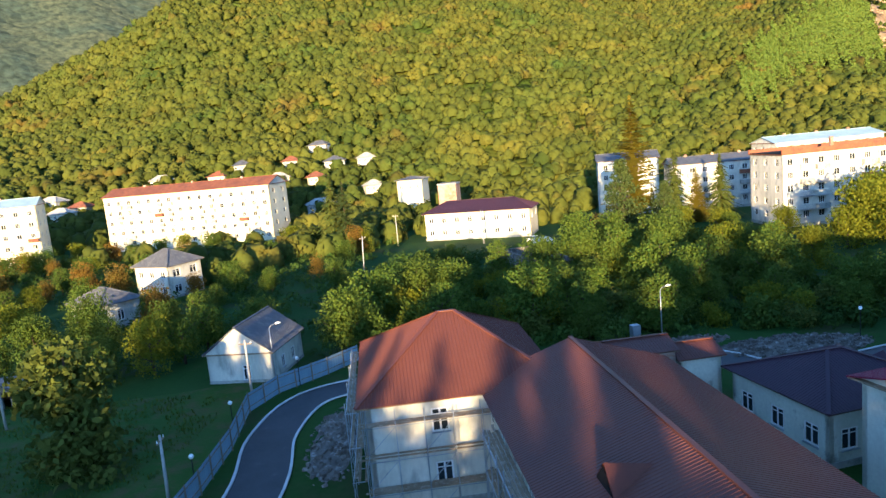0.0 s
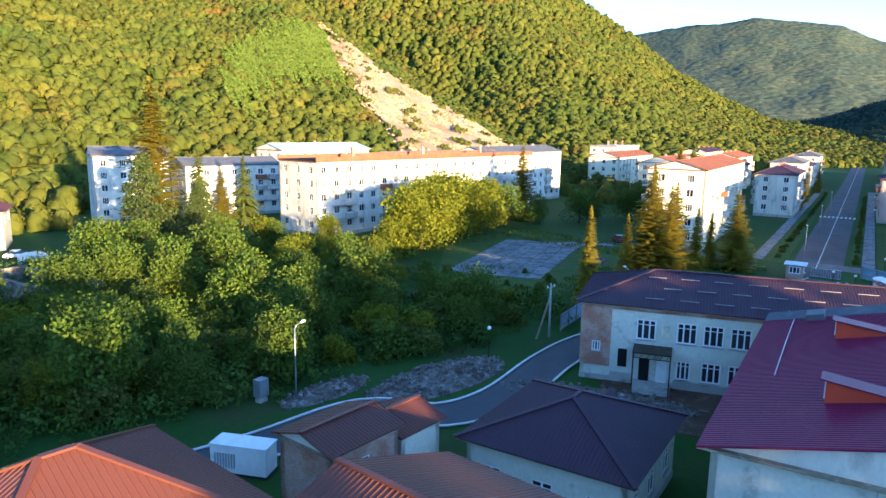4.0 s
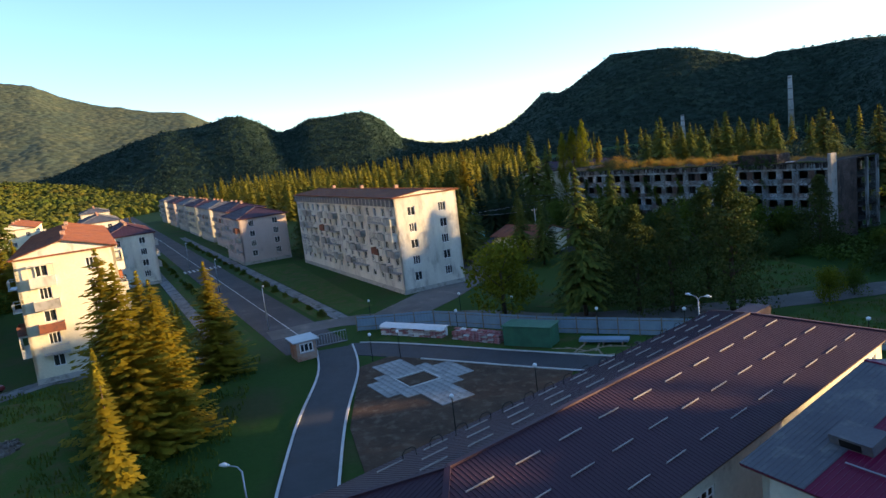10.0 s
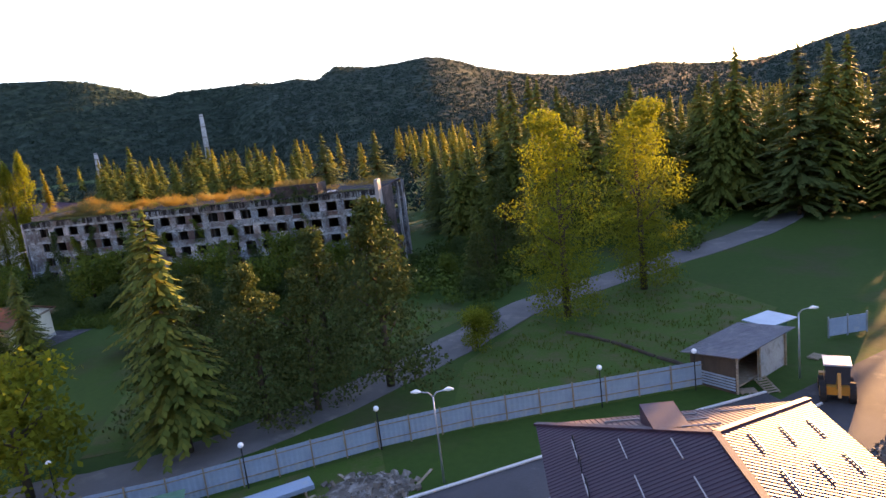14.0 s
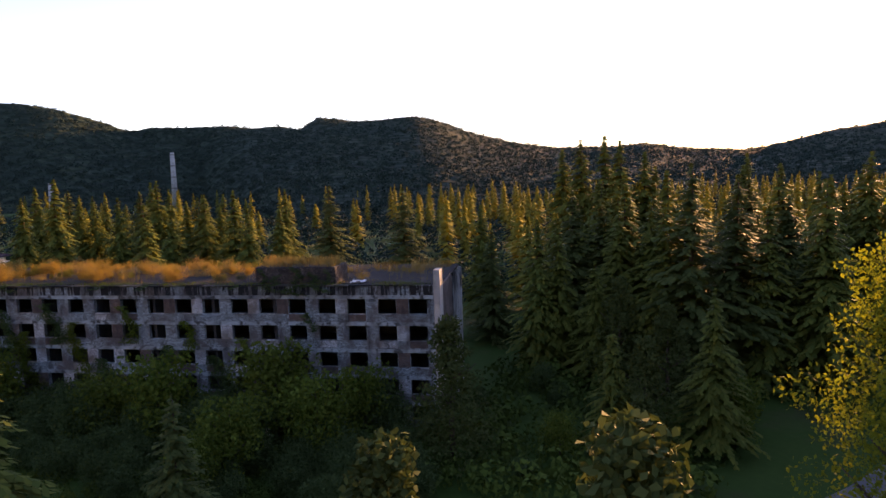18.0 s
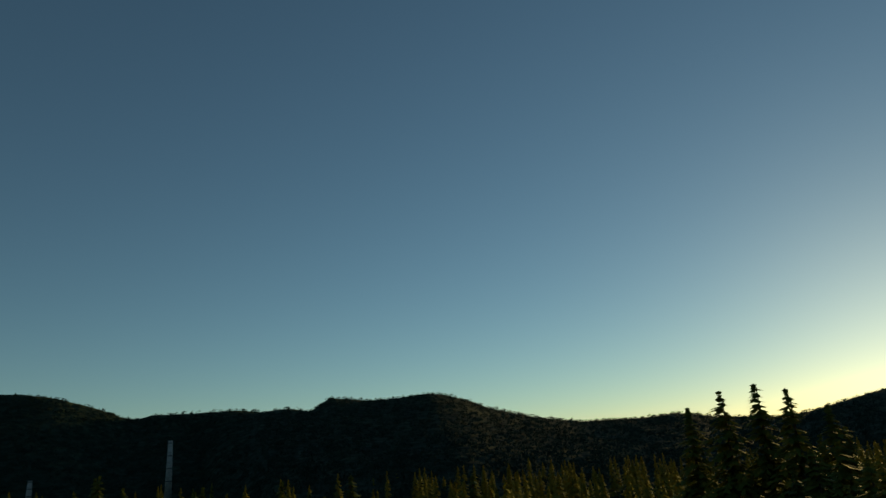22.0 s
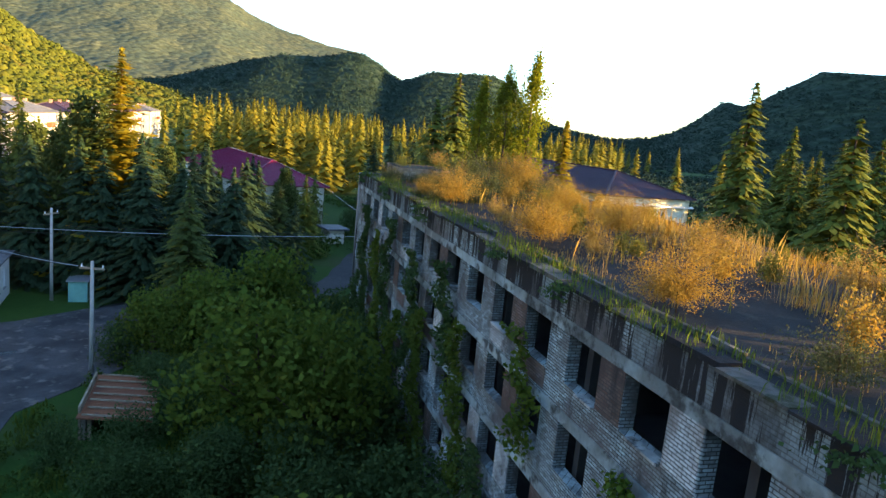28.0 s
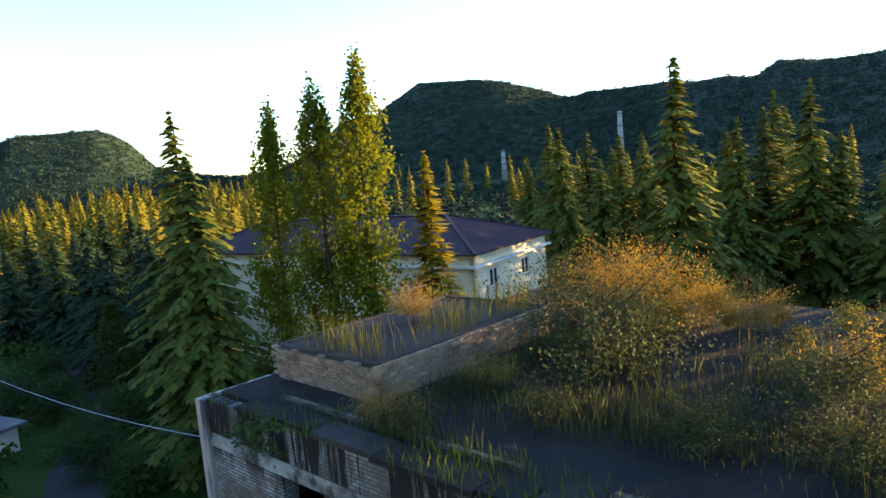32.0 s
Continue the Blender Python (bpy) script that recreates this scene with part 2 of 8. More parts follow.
M_ruin = surface("ruin_concrete", (0.45, 0.48, 0.48), (0.24, 0.255, 0.25), (0.03, 0.028, 0.027), 0.5, 5, 0.95, stretch=(1.4, 1.4, 0.16), lo=0.42, hi=0.58, third_fac=(0.47, 0.57), bump=0.6)
# near-black: indoor shade put into the colour; also serves the grimy cornice slabs
M_ruin_shade_grime = surface("ruin_shade_grime", (0.06, 0.06, 0.06), (0.03, 0.03, 0.032), None, 0.5, 4, 0.95)
M_brick_ruin = brickwork("brick_ruin", (0.33, 0.45, 0.48), (0.17, 0.20, 0.205), (0.035, 0.037, 0.037), (0.10, 0.092, 0.088), True, True)
M_parapet = brickwork("parapet_render", (0.21, 0.28, 0.30), (0.17, 0.22, 0.235), (0.11, 0.135, 0.14), (0.065, 0.066, 0.066), True, True)
M_ruin_band = surface("ruin_lintel_concrete", (0.30, 0.38, 0.39), (0.13, 0.15, 0.15), (0.04, 0.038, 0.036), 0.45, 7, 0.95, bump=0.7, lo=0.42, hi=0.58, third_fac=(0.5, 0.6))
M_ruin_edge = surface("weathered_kerb", (0.14, 0.132, 0.12), (0.06, 0.057, 0.054), (0.03, 0.04, 0.022), 0.8, 9, 0.95, bump=0.6, third_fac=(0.48, 0.6))
M_brick_white = brickwork("brick_whitewashed", (0.56, 0.63, 0.65), (0.40, 0.44, 0.45), (0.06, 0.06, 0.06), (0.17, 0.15, 0.135), True)
M_brick_rust = brickwork("brick_rusty", (0.12, 0.066, 0.05), (0.17, 0.13, 0.115), (0.06, 0.055, 0.052), (0.07, 0.05, 0.045), True)
M_brick_soot = surface("brick_sooty", (0.085, 0.072, 0.066), (0.05, 0.044, 0.042), (0.22, 0.19, 0.17), 0.9, 12, 0.93, random_tint=0.35)
M_brick_ruin_piece = surface("loose_brick", (0.31, 0.24, 0.18), (0.22, 0.15, 0.11), (0.36, 0.32, 0.26), 1.5, 12, 0.92, random_tint=0.3)
M_brick = brickwork("brick_red", (0.42, 0.19, 0.12), (0.52, 0.36, 0.29), (0.36, 0.31, 0.27), (0.34, 0.15, 0.10))
M_asphalt_new = surface("new_asphalt", (0.038, 0.040, 0.046), (0.027, 0.029, 0.034), (0.07, 0.07, 0.072), 0.35, 7, 0.72, bump=0.35, third_fac=(0.6, 0.75))
M_roof_brown = surface("roof_brown_metal", (0.128, 0.043, 0.03), (0.106, 0.037, 0.029), (0.148, 0.054, 0.036), 0.15, 14, 0.42, 0.0, 0.08, third_fac=(0.55, 0.8))
M_roof_purple = surface("roof_plum_metal", (0.046, 0.018, 0.032), (0.037, 0.0155, 0.027), (0.06, 0.025, 0.037), 0.15, 14, 0.6, 0.0, 0.08, third_fac=(0.55, 0.8))
M_guard = surface("guard_steel", (0.34, 0.31, 0.30), (0.27, 0.23, 0.21), None, 1.0, 12, 0.5, 0.2, 0.05)
M_roof_red = surface("roof_crimson_metal", (0.17, 0.008, 0.042), (0.145, 0.007, 0.036), (0.19, 0.012, 0.046), 0.15, 14, 0.38, 0.0, 0.08, third_fac=(0.55, 0.8))
M_dormer_red = surface("dormer_orange_metal", (0.55, 0.06, 0.025), (0.46, 0.05, 0.022), None, 0.6, 14, 0.4, 0.0, 0.08)
for m, k in ((M_roof_brown, 0.2), (M_roof_purple, 0.34), (M_roof_red, 0.2)):
    m.node_tree.nodes["Principled BSDF"].inputs["Specular IOR Level"].default_value = k
M_roof_rust = surface("roof_rust", (0.27, 0.10, 0.055), (0.20, 0.075, 0.05), (0.12, 0.06, 0.05), 0.3, 6, 0.75)
M_roof_slate = surface("roof_slate", (0.10, 0.105, 0.12), (0.075, 0.08, 0.095), (0.15, 0.15, 0.15), 0.4, 8, 0.7)
M_roof_blue = surface("roof_pale_blue", (0.35, 0.48, 0.55), (0.28, 0.40, 0.48), None, 0.4, 8, 0.5)
M_tar = surface("roof_tar", (0.02, 0.02, 0.022), (0.032, 0.03, 0.03), (0.055, 0.05, 0.042), 0.5, 9, 0.95, third_fac=(0.56, 0.7))
M_asphalt = surface("asphalt", (0.045, 0.047, 0.052), (0.07, 0.07, 0.073), (0.12, 0.115, 0.105), 0.12, 25, 0.85, third_fac=(0.6, 0.75), bump=0.2)
M_yard = surface("yard_broken_asphalt", (0.075, 0.078, 0.084), (0.036, 0.038, 0.042), (0.15, 0.145, 0.135), 0.35, 5, 0.85, third_fac=(0.55, 0.66), bump=0.5)
M_avenue = surface("avenue_asphalt", (0.09, 0.09, 0.092), (0.065, 0.066, 0.07), (0.14, 0.135, 0.13), 0.12, 12, 0.85, third_fac=(0.58, 0.72), bump=0.3)
M_road_old = surface("road_worn", (0.16, 0.155, 0.15), (0.11, 0.11, 0.105), (0.23, 0.21, 0.19), 0.12, 12, 0.92, third_fac=(0.55, 0.7), bump=0.3)
M_slabs = surface("court_concrete", (0.20, 0.21, 0.21), (0.12, 0.125, 0.13), (0.04, 0.05, 0.035), 0.3, 6, 0.92, random_tint=0.15)
M_paving = surface("paving_grey", (0.33, 0.34, 0.33), (0.27, 0.28, 0.27), (0.2, 0.2, 0.2), 0.6, 9, 0.9, random_tint=0.15)
M_kerb = surface("kerb_white", (0.62, 0.62, 0.60), (0.5, 0.5, 0.48), None, 0.6, 8, 0.85)
M_soil = surface("soil", (0.10, 0.062, 0.042), (0.07, 0.045, 0.032), (0.15, 0.11, 0.08), 0.3, 5, 0.95, bump=0.7)
M_rubble = surface("rubble", (0.17, 0.15, 0.13), (0.10, 0.085, 0.07), (0.30, 0.285, 0.265), 0.5, 3, 0.95, bump=0.8, random_tint=0.2)
M_white = surface("white_paint", (0.80, 0.80, 0.78), (0.7, 0.7, 0.68), None, 1.0, 12, 0.5, bump=0.05)
M_line = surface("road_paint", (0.62, 0.62, 0.60), (0.4, 0.4, 0.39), None, 1.5, 12, 0.8)
M_metal = surface("galvanised", (0.42, 0.46, 0.50), (0.34, 0.38, 0.42), None, 0.7, 9, 0.4, 0.7, 0.05)
M_fence = surface("fence_sheet", (0.25, 0.39, 0.50), (0.20, 0.32, 0.42), (0.32, 0.40, 0.45), 0.4, 10, 0.45, 0.2, 0.05)
M_pole = surface("pole_concrete", (0.42, 0.42, 0.40), (0.34, 0.34, 0.33), None, 1.0, 9, 0.8)
M_wood = surface("old_wood", (0.30, 0.23, 0.16), (0.21, 0.16, 0.11), (0.38, 0.33, 0.27), 0.8, 9, 0.85, stretch=(1, 1, 4))
M_bark = surface("bark", (0.085, 0.062, 0.045), (0.055, 0.042, 0.032), None, 1.2, 9, 0.95, stretch=(1, 1, 0.3), bump=0.6)
# flat near-black for the shade inside openings that are not cut
M_dark = surface("opening_shade", (0.012, 0.012, 0.013), (0.02, 0.02, 0.02), None, 0.8, 5, 0.9)
M_glass = glassy("window_glass", (0.025, 0.03, 0.036))
M_lamp = glassy("lamp_white", (0.8, 0.82, 0.82), 0.3)
M_green_tarp = surface("green_tarpaulin", (0.02, 0.16, 0.09), (0.015, 0.12, 0.07), None, 0.8, 6, 0.6)
M_turquoise = surface("turquoise_paint", (0.14, 0.48, 0.42), (0.1, 0.38, 0.34), None, 0.8, 6, 0.6)
M_yellow = surface("digger_yellow", (0.44, 0.18, 0.02), (0.33, 0.13, 0.02), None, 0.8, 6, 0.5)
M_rubber = surface("rubber", (0.02, 0.02, 0.02), (0.03, 0.03, 0.03), None, 0.8, 6, 0.8)
M_red_pack = surface("packed_red", (0.42, 0.10, 0.10), (0.30, 0.08, 0.09), (0.5, 0.4, 0.4), 1.5, 6, 0.6, random_tint=0.2)
M_grass = surface("grass", (0.032, 0.088, 0.014), (0.048, 0.094, 0.02), (0.088, 0.082, 0.034), 0.16, 4, 0.95, bump=0.8, third_fac=(0.46, 0.66))
M_ground = surface("ground_cover", (0.02, 0.066, 0.011), (0.03, 0.075, 0.014), (0.05, 0.06, 0.022), 0.03, 1.5, 0.95, bump=0.5)
M_leaf_green = foliage("leaf_green", (0.045, 0.095, 0.016), (0.11, 0.15, 0.022), (0.07, 0.10, 0.018))
M_leaf_yellow = foliage("leaf_yellow_green", (0.10, 0.14, 0.014), (0.20, 0.20, 0.018), (0.14, 0.155, 0.016), 0.42)
M_leaf_orange = foliage("leaf_rust", (0.16, 0.09, 0.02), (0.11, 0.10, 0.02), (0.20, 0.11, 0.02))
M_leaf_fir = foliage("needle_green", (0.05, 0.085, 0.02), (0.125, 0.13, 0.024), (0.08, 0.10, 0.02), 0.12)
M_leaf_bluefir = foliage("needle_grey_green", (0.036, 0.064, 0.02), (0.078, 0.096, 0.026), (0.052, 0.074, 0.022), 0.14)
# darker, bluer copy of the green leaf, with the shade in its colour
M_leaf_shade = foliage("leaf_shade_green", (0.03, 0.07, 0.026), (0.07, 0.115, 0.036), (0.042, 0.08, 0.028))
# yellow-green cypress and belt needles pushed to gold: low sunlight in the colour
M_leaf_cypress = foliage("cypress_sun_gold", (0.16, 0.155, 0.02), (0.32, 0.23, 0.024), (0.22, 0.18, 0.02), 0.35)
M_leaf_belt = foliage("needle_sun_gold", (0.11, 0.125, 0.024), (0.24, 0.20, 0.03), (0.155, 0.15, 0.024), 0.15)
M_leaf_scrub = foliage("scrub_grey_green", (0.038, 0.06, 0.026), (0.085, 0.09, 0.04), (0.055, 0.068, 0.03), 0.2)
# needles darkened and blued for spruces that stand in shade
M_leaf_spruce = foliage("needle_shade_blue", (0.016, 0.038, 0.022), (0.032, 0.058, 0.028), (0.022, 0.045, 0.024), 0.08)
M_leaf_weed = foliage("weed_olive", (0.14, 0.14, 0.03), (0.20, 0.16, 0.03), (0.12, 0.13, 0.03), 0.35)
M_leaf_meadow = foliage("meadow_fern", (0.075, 0.135, 0.022), (0.125, 0.15, 0.026), (0.09, 0.135, 0.022), 0.1)
M_leaf_dry = foliage("dry_stalks", (0.30, 0.19, 0.06), (0.24, 0.19, 0.06), (0.28, 0.17, 0.05), 0.35)
M_leaf_gold = foliage("gold_shrub", (0.29, 0.16, 0.033), (0.19, 0.155, 0.038), (0.25, 0.15, 0.032), 0.42)

# ---- building kit ---------------------------------------------------------------
def wall(geo, o, u, n, width, z0, z1, holes, thick=0.35):
    """A wall from o along the unit way u, outside towards n, with rectangular holes (u0, u1, z0, z1) and their reveals."""
    us = sorted({0.0, width, *[h[0] for h in holes], *[h[1] for h in holes]})
    zs = sorted({z0, z1, *[h[2] for h in holes], *[h[3] for h in holes]})

    def at(a, z, depth=0.0):
        return (o[0] + u[0] * a - n[0] * depth, o[1] + u[1] * a - n[1] * depth, z)

    for i in range(len(us) - 1):
        run = None
        for j in range(len(zs) - 1):
            a, b = (us[i] + us[i + 1]) / 2, (zs[j] + zs[j + 1]) / 2
            solid = not any(h[0] < a < h[1] and h[2] < b < h[3] for h in holes)
            if solid and run is None:
                run = zs[j]
            if run is not None and (not solid or j == len(zs) - 2):
                top = zs[j + 1] if solid else zs[j]
                for depth in (0.0, thick):
                    geo.quad(at(us[i], run, depth), at(us[i + 1], run, depth), at(us[i + 1], top, depth), at(us[i], top, depth))
                run = None
    for a, b, c, d in holes:
        geo.quad(at(a, c), at(b, c), at(b, c, thick), at(a, c, thick))
        geo.quad(at(a, d), at(b, d), at(b, d, thick), at(a, d, thick))
        geo.quad(at(a, c), at(a, d), at(a, d, thick), at(a, c, thick))
        geo.quad(at(b, c), at(b, d), at(b, d, thick), at(b, c, thick))
    geo.quad(at(0, z1), at(width, z1), at(width, z1, thick), at(0, z1, thick))
    geo.quad(at(0, z0), at(0, z1), at(0, z1, thick), at(0, z0, thick))
    geo.quad(at(width, z0), at(width, z1), at(width, z1, thick), at(width, z0, thick))


WINDOWS = {}


def window_meshes(w, h, bars):
    """Frame, panes and sill of a window w x h, facing -y, shared by all windows of that size."""
    key = (round(w, 2), round(h, 2), bars)
    if key not in WINDOWS:
        f, g, s = Geo(), Geo(), Geo()
        b = 0.13
        f.box(-w / 2, -w / 2 + b, -0.05, 0.05, 0, h).box(w / 2 - b, w / 2, -0.05, 0.05, 0, h)
        f.box(-w / 2 + b, w / 2 - b, -0.05, 0.05, 0, b).box(-w / 2 + b, w / 2 - b, -0.05, 0.05, h - b, h)
        for k in range(1, bars):
            x = -w / 2 + w * k / bars
            f.box(x - 0.065, x + 0.065, -0.04, 0.04, b, h - b)
        if h > 1.5:
            f.box(-w / 2 + b, w / 2 - b, -0.042, 0.042, h * 0.72, h * 0.72 + 0.06)
        g.box(-w / 2 + 0.02, w / 2 - 0.02, -0.01, 0.01, 0.02, h - 0.02)
        s.box(-w / 2 - 0.06, w / 2 + 0.06, -0.22, -0.05, -0.05, 0.0)
        WINDOWS[key] = (f.mesh("window", M_white), g.mesh("pane", M_glass), s.mesh("sill", M_metal))
    return WINDOWS[key]


FAR_WINDOWS = {}


def far_window(parent, x, y, z, rz, w, h, bars):
    """Frame and pane of a block's window in one mesh."""
    key = (round(w, 2), round(h, 2), bars)
    if key not in FAR_WINDOWS:
        g = Geo()
        g.box(-w / 2, w / 2, -0.01, 0.01, 0, h)
        n = len(g.f)
        b = 0.08
        g.box(-w / 2, -w / 2 + b, -0.05, 0.03, 0, h).box(w / 2 - b, w / 2, -0.05, 0.03, 0, h).box(-w / 2 + b, w / 2 - b, -0.05, 0.03, 0, b).box(-w / 2 + b, w / 2 - b, -0.05, 0.03, h - b, h)
        for k in range(1, bars):
            c = -w / 2 + w * k / bars
            g.box(c - 0.04, c + 0.04, -0.045, 0.03, b, h - b)
        me = g.mesh("window", M_glass, M_white)
        me.polygons.foreach_set("material_index", [0] * n + [1] * (len(g.f) - n))
        FAR_WINDOWS[key] = me
    part("window", FAR_WINDOWS[key], None, parent).matrix_basis = pose(x, y, z, 0, 0, rz)


def put_window(parent, x, y, z, rz, w, h, bars=2, sill=True, dark=False):
    f, g, s = window_meshes(w, h, bars)
    if dark:
        ob = part("window_opening", g, None, parent)
        ob.matrix_basis = pose(x, y, z, 0, 0, rz)
        return
    ob = part("window", f, None, parent)
    ob.matrix_basis = pose(x, y, z, 0, 0, rz)
    part("pane", g, None, ob)
    if sill:
        part("sill", s, None, ob)


def corrugated(geo, poly, pitch=0.25, height=0.03, width=0.06):
    """A flat roof sheet (a convex polygon in space) with standing ribs down its slope."""
    p = [Vector(q) for q in poly]
    nrm = Vector((0, 0, 0))
    for i in range(len(p)):
        nrm += p[i].cross(p[(i + 1) % len(p)])
    nrm.normalize()
    if nrm.z < 0:
        nrm, p = -nrm, p[::-1]
    geo.quad(*[q for q in p])
    geo.quad(*[q - nrm * 0.08 for q in p][::-1])
    for i in range(len(p)):
        a, b = p[i], p[(i + 1) % len(p)]
        geo.quad(a, a - nrm * 0.08, b - nrm * 0.08, b)
    e = Vector((0, 0, 1)).cross(nrm)
    e = e.normalized() if e.length > 1e-3 else Vector((1, 0, 0))
    s = nrm.cross(e)
    o = p[0]
    q2 = [((q - o).dot(e), (q - o).dot(s)) for q in p]
    lo, hi = min(q[0] for q in q2), max(q[0] for q in q2)
    k = lo + pitch / 2
    while k < hi:
        cut = []
        for i in range(len(q2)):
            (x0, y0), (x1, y1) = q2[i], q2[(i + 1) % len(q2)]
            if (x0 - k) * (x1 - k) < 0:
                cut.append(y0 + (y1 - y0) * (k - x0) / (x1 - x0))
        if len(cut) == 2 and abs(cut[0] - cut[1]) > 0.3:
            y0, y1 = sorted(cut)
            A, B = o + e * k + s * y0, o + e * k + s * y1
            w, h = e * width / 2, nrm * height
            n = len(geo.v)
            geo.v.extend([tuple(v) for v in (A - w, A + w, A + h, B - w, B + w, B + h)])
            geo.f.extend([(n, n + 2, n + 5, n + 3), (n + 2, n + 1, n + 4, n + 5), (n, n + 1, n + 2), (n + 3, n + 5, n + 4)])
        k += pitch


def hip_roof(parent, L, W, z, rise, over=0.6, mat=None, hip_a=True, hip_b=True, pitch=0.25, setback=None):
    """Roof over a house L (x, from 0) by W (y, centred), ridge along x; hip or gable at each end. Each slope is a part."""
    x0, x1, y0, y1 = -over, L + over, -W / 2 - over, W / 2 + over
    sb = setback if setback else min(W / 2 + over, L / 2)
    ra, rb = (x0 + sb if hip_a else x0), (x1 - sb if hip_b else x1)
    A, B, C, D = (x0, y0, z), (x1, y0, z), (x1, y1, z), (x0, y1, z)
    R0, R1 = (ra, 0, z + rise), (rb, 0, z + rise)
    for poly in ((A, B, R1, R0), (C, D, R0, R1)) + (((D, A, R0),) if hip_a else ()) + (((B, C, R1),) if hip_b else ()):
        g = Geo()
        corrugated(g, poly, pitch)
        part("roof_slope", g, mat, parent)
    g = Geo()
    for p, q in ((R0, R1),) + (((A, R0), (D, R0)) if hip_a else ()) + (((B, R1), (C, R1)) if hip_b else ()):
        g.beam(Vector(p) + Vector((0, 0, 0.04)), Vector(q) + Vector((0, 0, 0.04)), 0.28, 0.1)
    part("ridge_cap", g, mat, parent)
    if not hip_a or not hip_b:
        g = Geo()
        for x, on in ((0.0, hip_a), (L, hip_b)):
            if not on:
                top = z + rise * (1 - 0.0) - 0.12
                g.add([(x - 0.15, -W / 2, z - 0.02), (x - 0.15, W / 2, z - 0.02), (x - 0.15, 0, top), (x + 0.15, -W / 2, z - 0.02), (x + 0.15, W / 2, z - 0.02), (x + 0.15, 0, top)],
                      [(0, 2, 1), (3, 4, 5), (0, 1, 4, 3), (1, 2, 5, 4), (2, 0, 3, 5)])
        part("gable", g, M_plaster_white, parent)


def eave_board(parent, L, W, z, over=0.6, mat=None):
    g = Geo()
    x0, x1, y0, y1 = -over + 0.05, L + over - 0.05, -W / 2 - over + 0.05, W / 2 + over - 0.05
    g.box(x0, x1, y0, y1, z - 0.22, z - 0.1)
    part("soffit", g, mat or M_wood, parent)


def block(label, at, rz, L, W, storeys, mat, roof, bays, end_cols, group="", sill_z=1.0, sh=2.8, base=0.9, balconies=True, rise=2.0, roof_mat=None, hips=False, category="apartment block", blind=(), crowded=False, end_balcony=None):
    """A panel or stone apartment block: local x along its length from the corner at the origin, y across from 0 to W."""
    ob = thing("apartment_block", label, category, at, rz, group)
    H = base + storeys * sh + (1.4 if crowded else 0.5)
    ww, wh = 1.3, 1.45
    sides = (((0, 0), (1, 0), (0, -1), L, bays), ((L, 0), (0, 1), (1, 0), W, end_cols), ((L, W), (-1, 0), (0, 1), L, bays), ((0, W), (0, -1), (-1, 0), W, end_cols))
    for k, (o, u, n, width, cols) in enumerate(sides):
        holes, spots = [], []
        for s in range(storeys):
            for c in range(0 if k in blind else cols):
                a = width * (c + 0.5) / cols
                z = base + s * sh + sill_z
                holes.append((a - ww / 2, a + ww / 2, z, z + wh))
                spots.append((a, z, c, s))
        g = Geo()
        wall(g, o, u, n, width, 0, H, holes)
        part("wall", g, mat, ob)
        rzw = math.degrees(math.atan2(n[1], n[0])) + 90
        for a, z, c, s in spots:
            far_window(ob, o[0] + u[0] * a - n[0] * 0.14, o[1] + u[1] * a - n[1] * 0.14, z, rzw, ww, wh, 2 + (c + s) % 2)
        if balconies and k in (0, 2):
            for a, z, c, s in spots:
                if s and (c % 4 in (1, 2) or (crowded and c % 4 == 3)) and bays > 4:
                    put_balcony(ob, o[0] + u[0] * a, o[1] + u[1] * a, z - sill_z - 0.05, rzw, 5 if (c * 5 + s * 11) % 29 == 0 else (c * 7 + s * 3) % 5)
        if end_balcony is not None and k == 3:
            for a, z, c, s in spots:
                if c == end_balcony and s:
                    put_balcony(ob, o[0] + u[0] * a, o[1] + u[1] * a, z - sill_z - 0.05, rzw, (0, 3, 5, 1, 4)[s])
    if crowded:
        # dark band paints the shade of the recessed top gallery, built proud
        part("attic_band", Geo().box(0.2, L - 0.2, W, W + 0.45, H - 1.25, H - 0.12), M_roof_slate, ob, "dark strip for the shaded top gallery")
        for i in range(int(L / 1.7)):
            part("band_post", Geo().box(0.6 + i * 1.7, 0.78 + i * 1.7, W + 0.45, W + 0.5, H - 1.25, H - 0.12), M_plaster_grey, ob)
    g = Geo()
    g.box(-0.03, L + 0.03, -0.03, W + 0.03, 0, base * 0.8)
    part("plinth", g, M_plaster_base, ob)
    rm = roof_mat or M_roof_rust
    hold = part("roof", Geo().box(-0.3, L + 0.3, -0.3, W + 0.3, H, H + 0.18), M_roof_rust, ob, "rust-brown eaves band")
    hold.matrix_basis = pose(0, 0, 0)
    sub = new("roof_cover")
    sub.parent, sub.matrix_basis = ob, pose(0, W / 2, 0)
    if roof == "gable":
        hip_roof(sub, L, W, H + 0.18, rise, 0.5, rm, hips, hips, 0.8)
    elif roof == "parapet":
        g = Geo()
        g.box(-0.3, L + 0.3, -W / 2 - 0.3, -W / 2, H + 0.18, H + 1.1).box(-0.3, L + 0.3, W / 2, W / 2 + 0.3, H + 0.18, H + 1.1)
        for i in range(int(L / 0.5)):
            g.box(i * 0.5, i * 0.5 + 0.1, -W / 2 - 0.34, -W / 2 - 0.3, H + 0.2, H + 1.1)
        part("parapet", g, rm, sub)
        part("roof_deck", Geo().box(0, L, -W / 2, W / 2, H + 0.18, H + 0.35), M_tar, sub)
    else:
        part("roof_deck", Geo().box(-0.2, L + 0.2, -W / 2 - 0.2, W / 2 + 0.2, H + 0.18, H + 0.45), rm, sub)
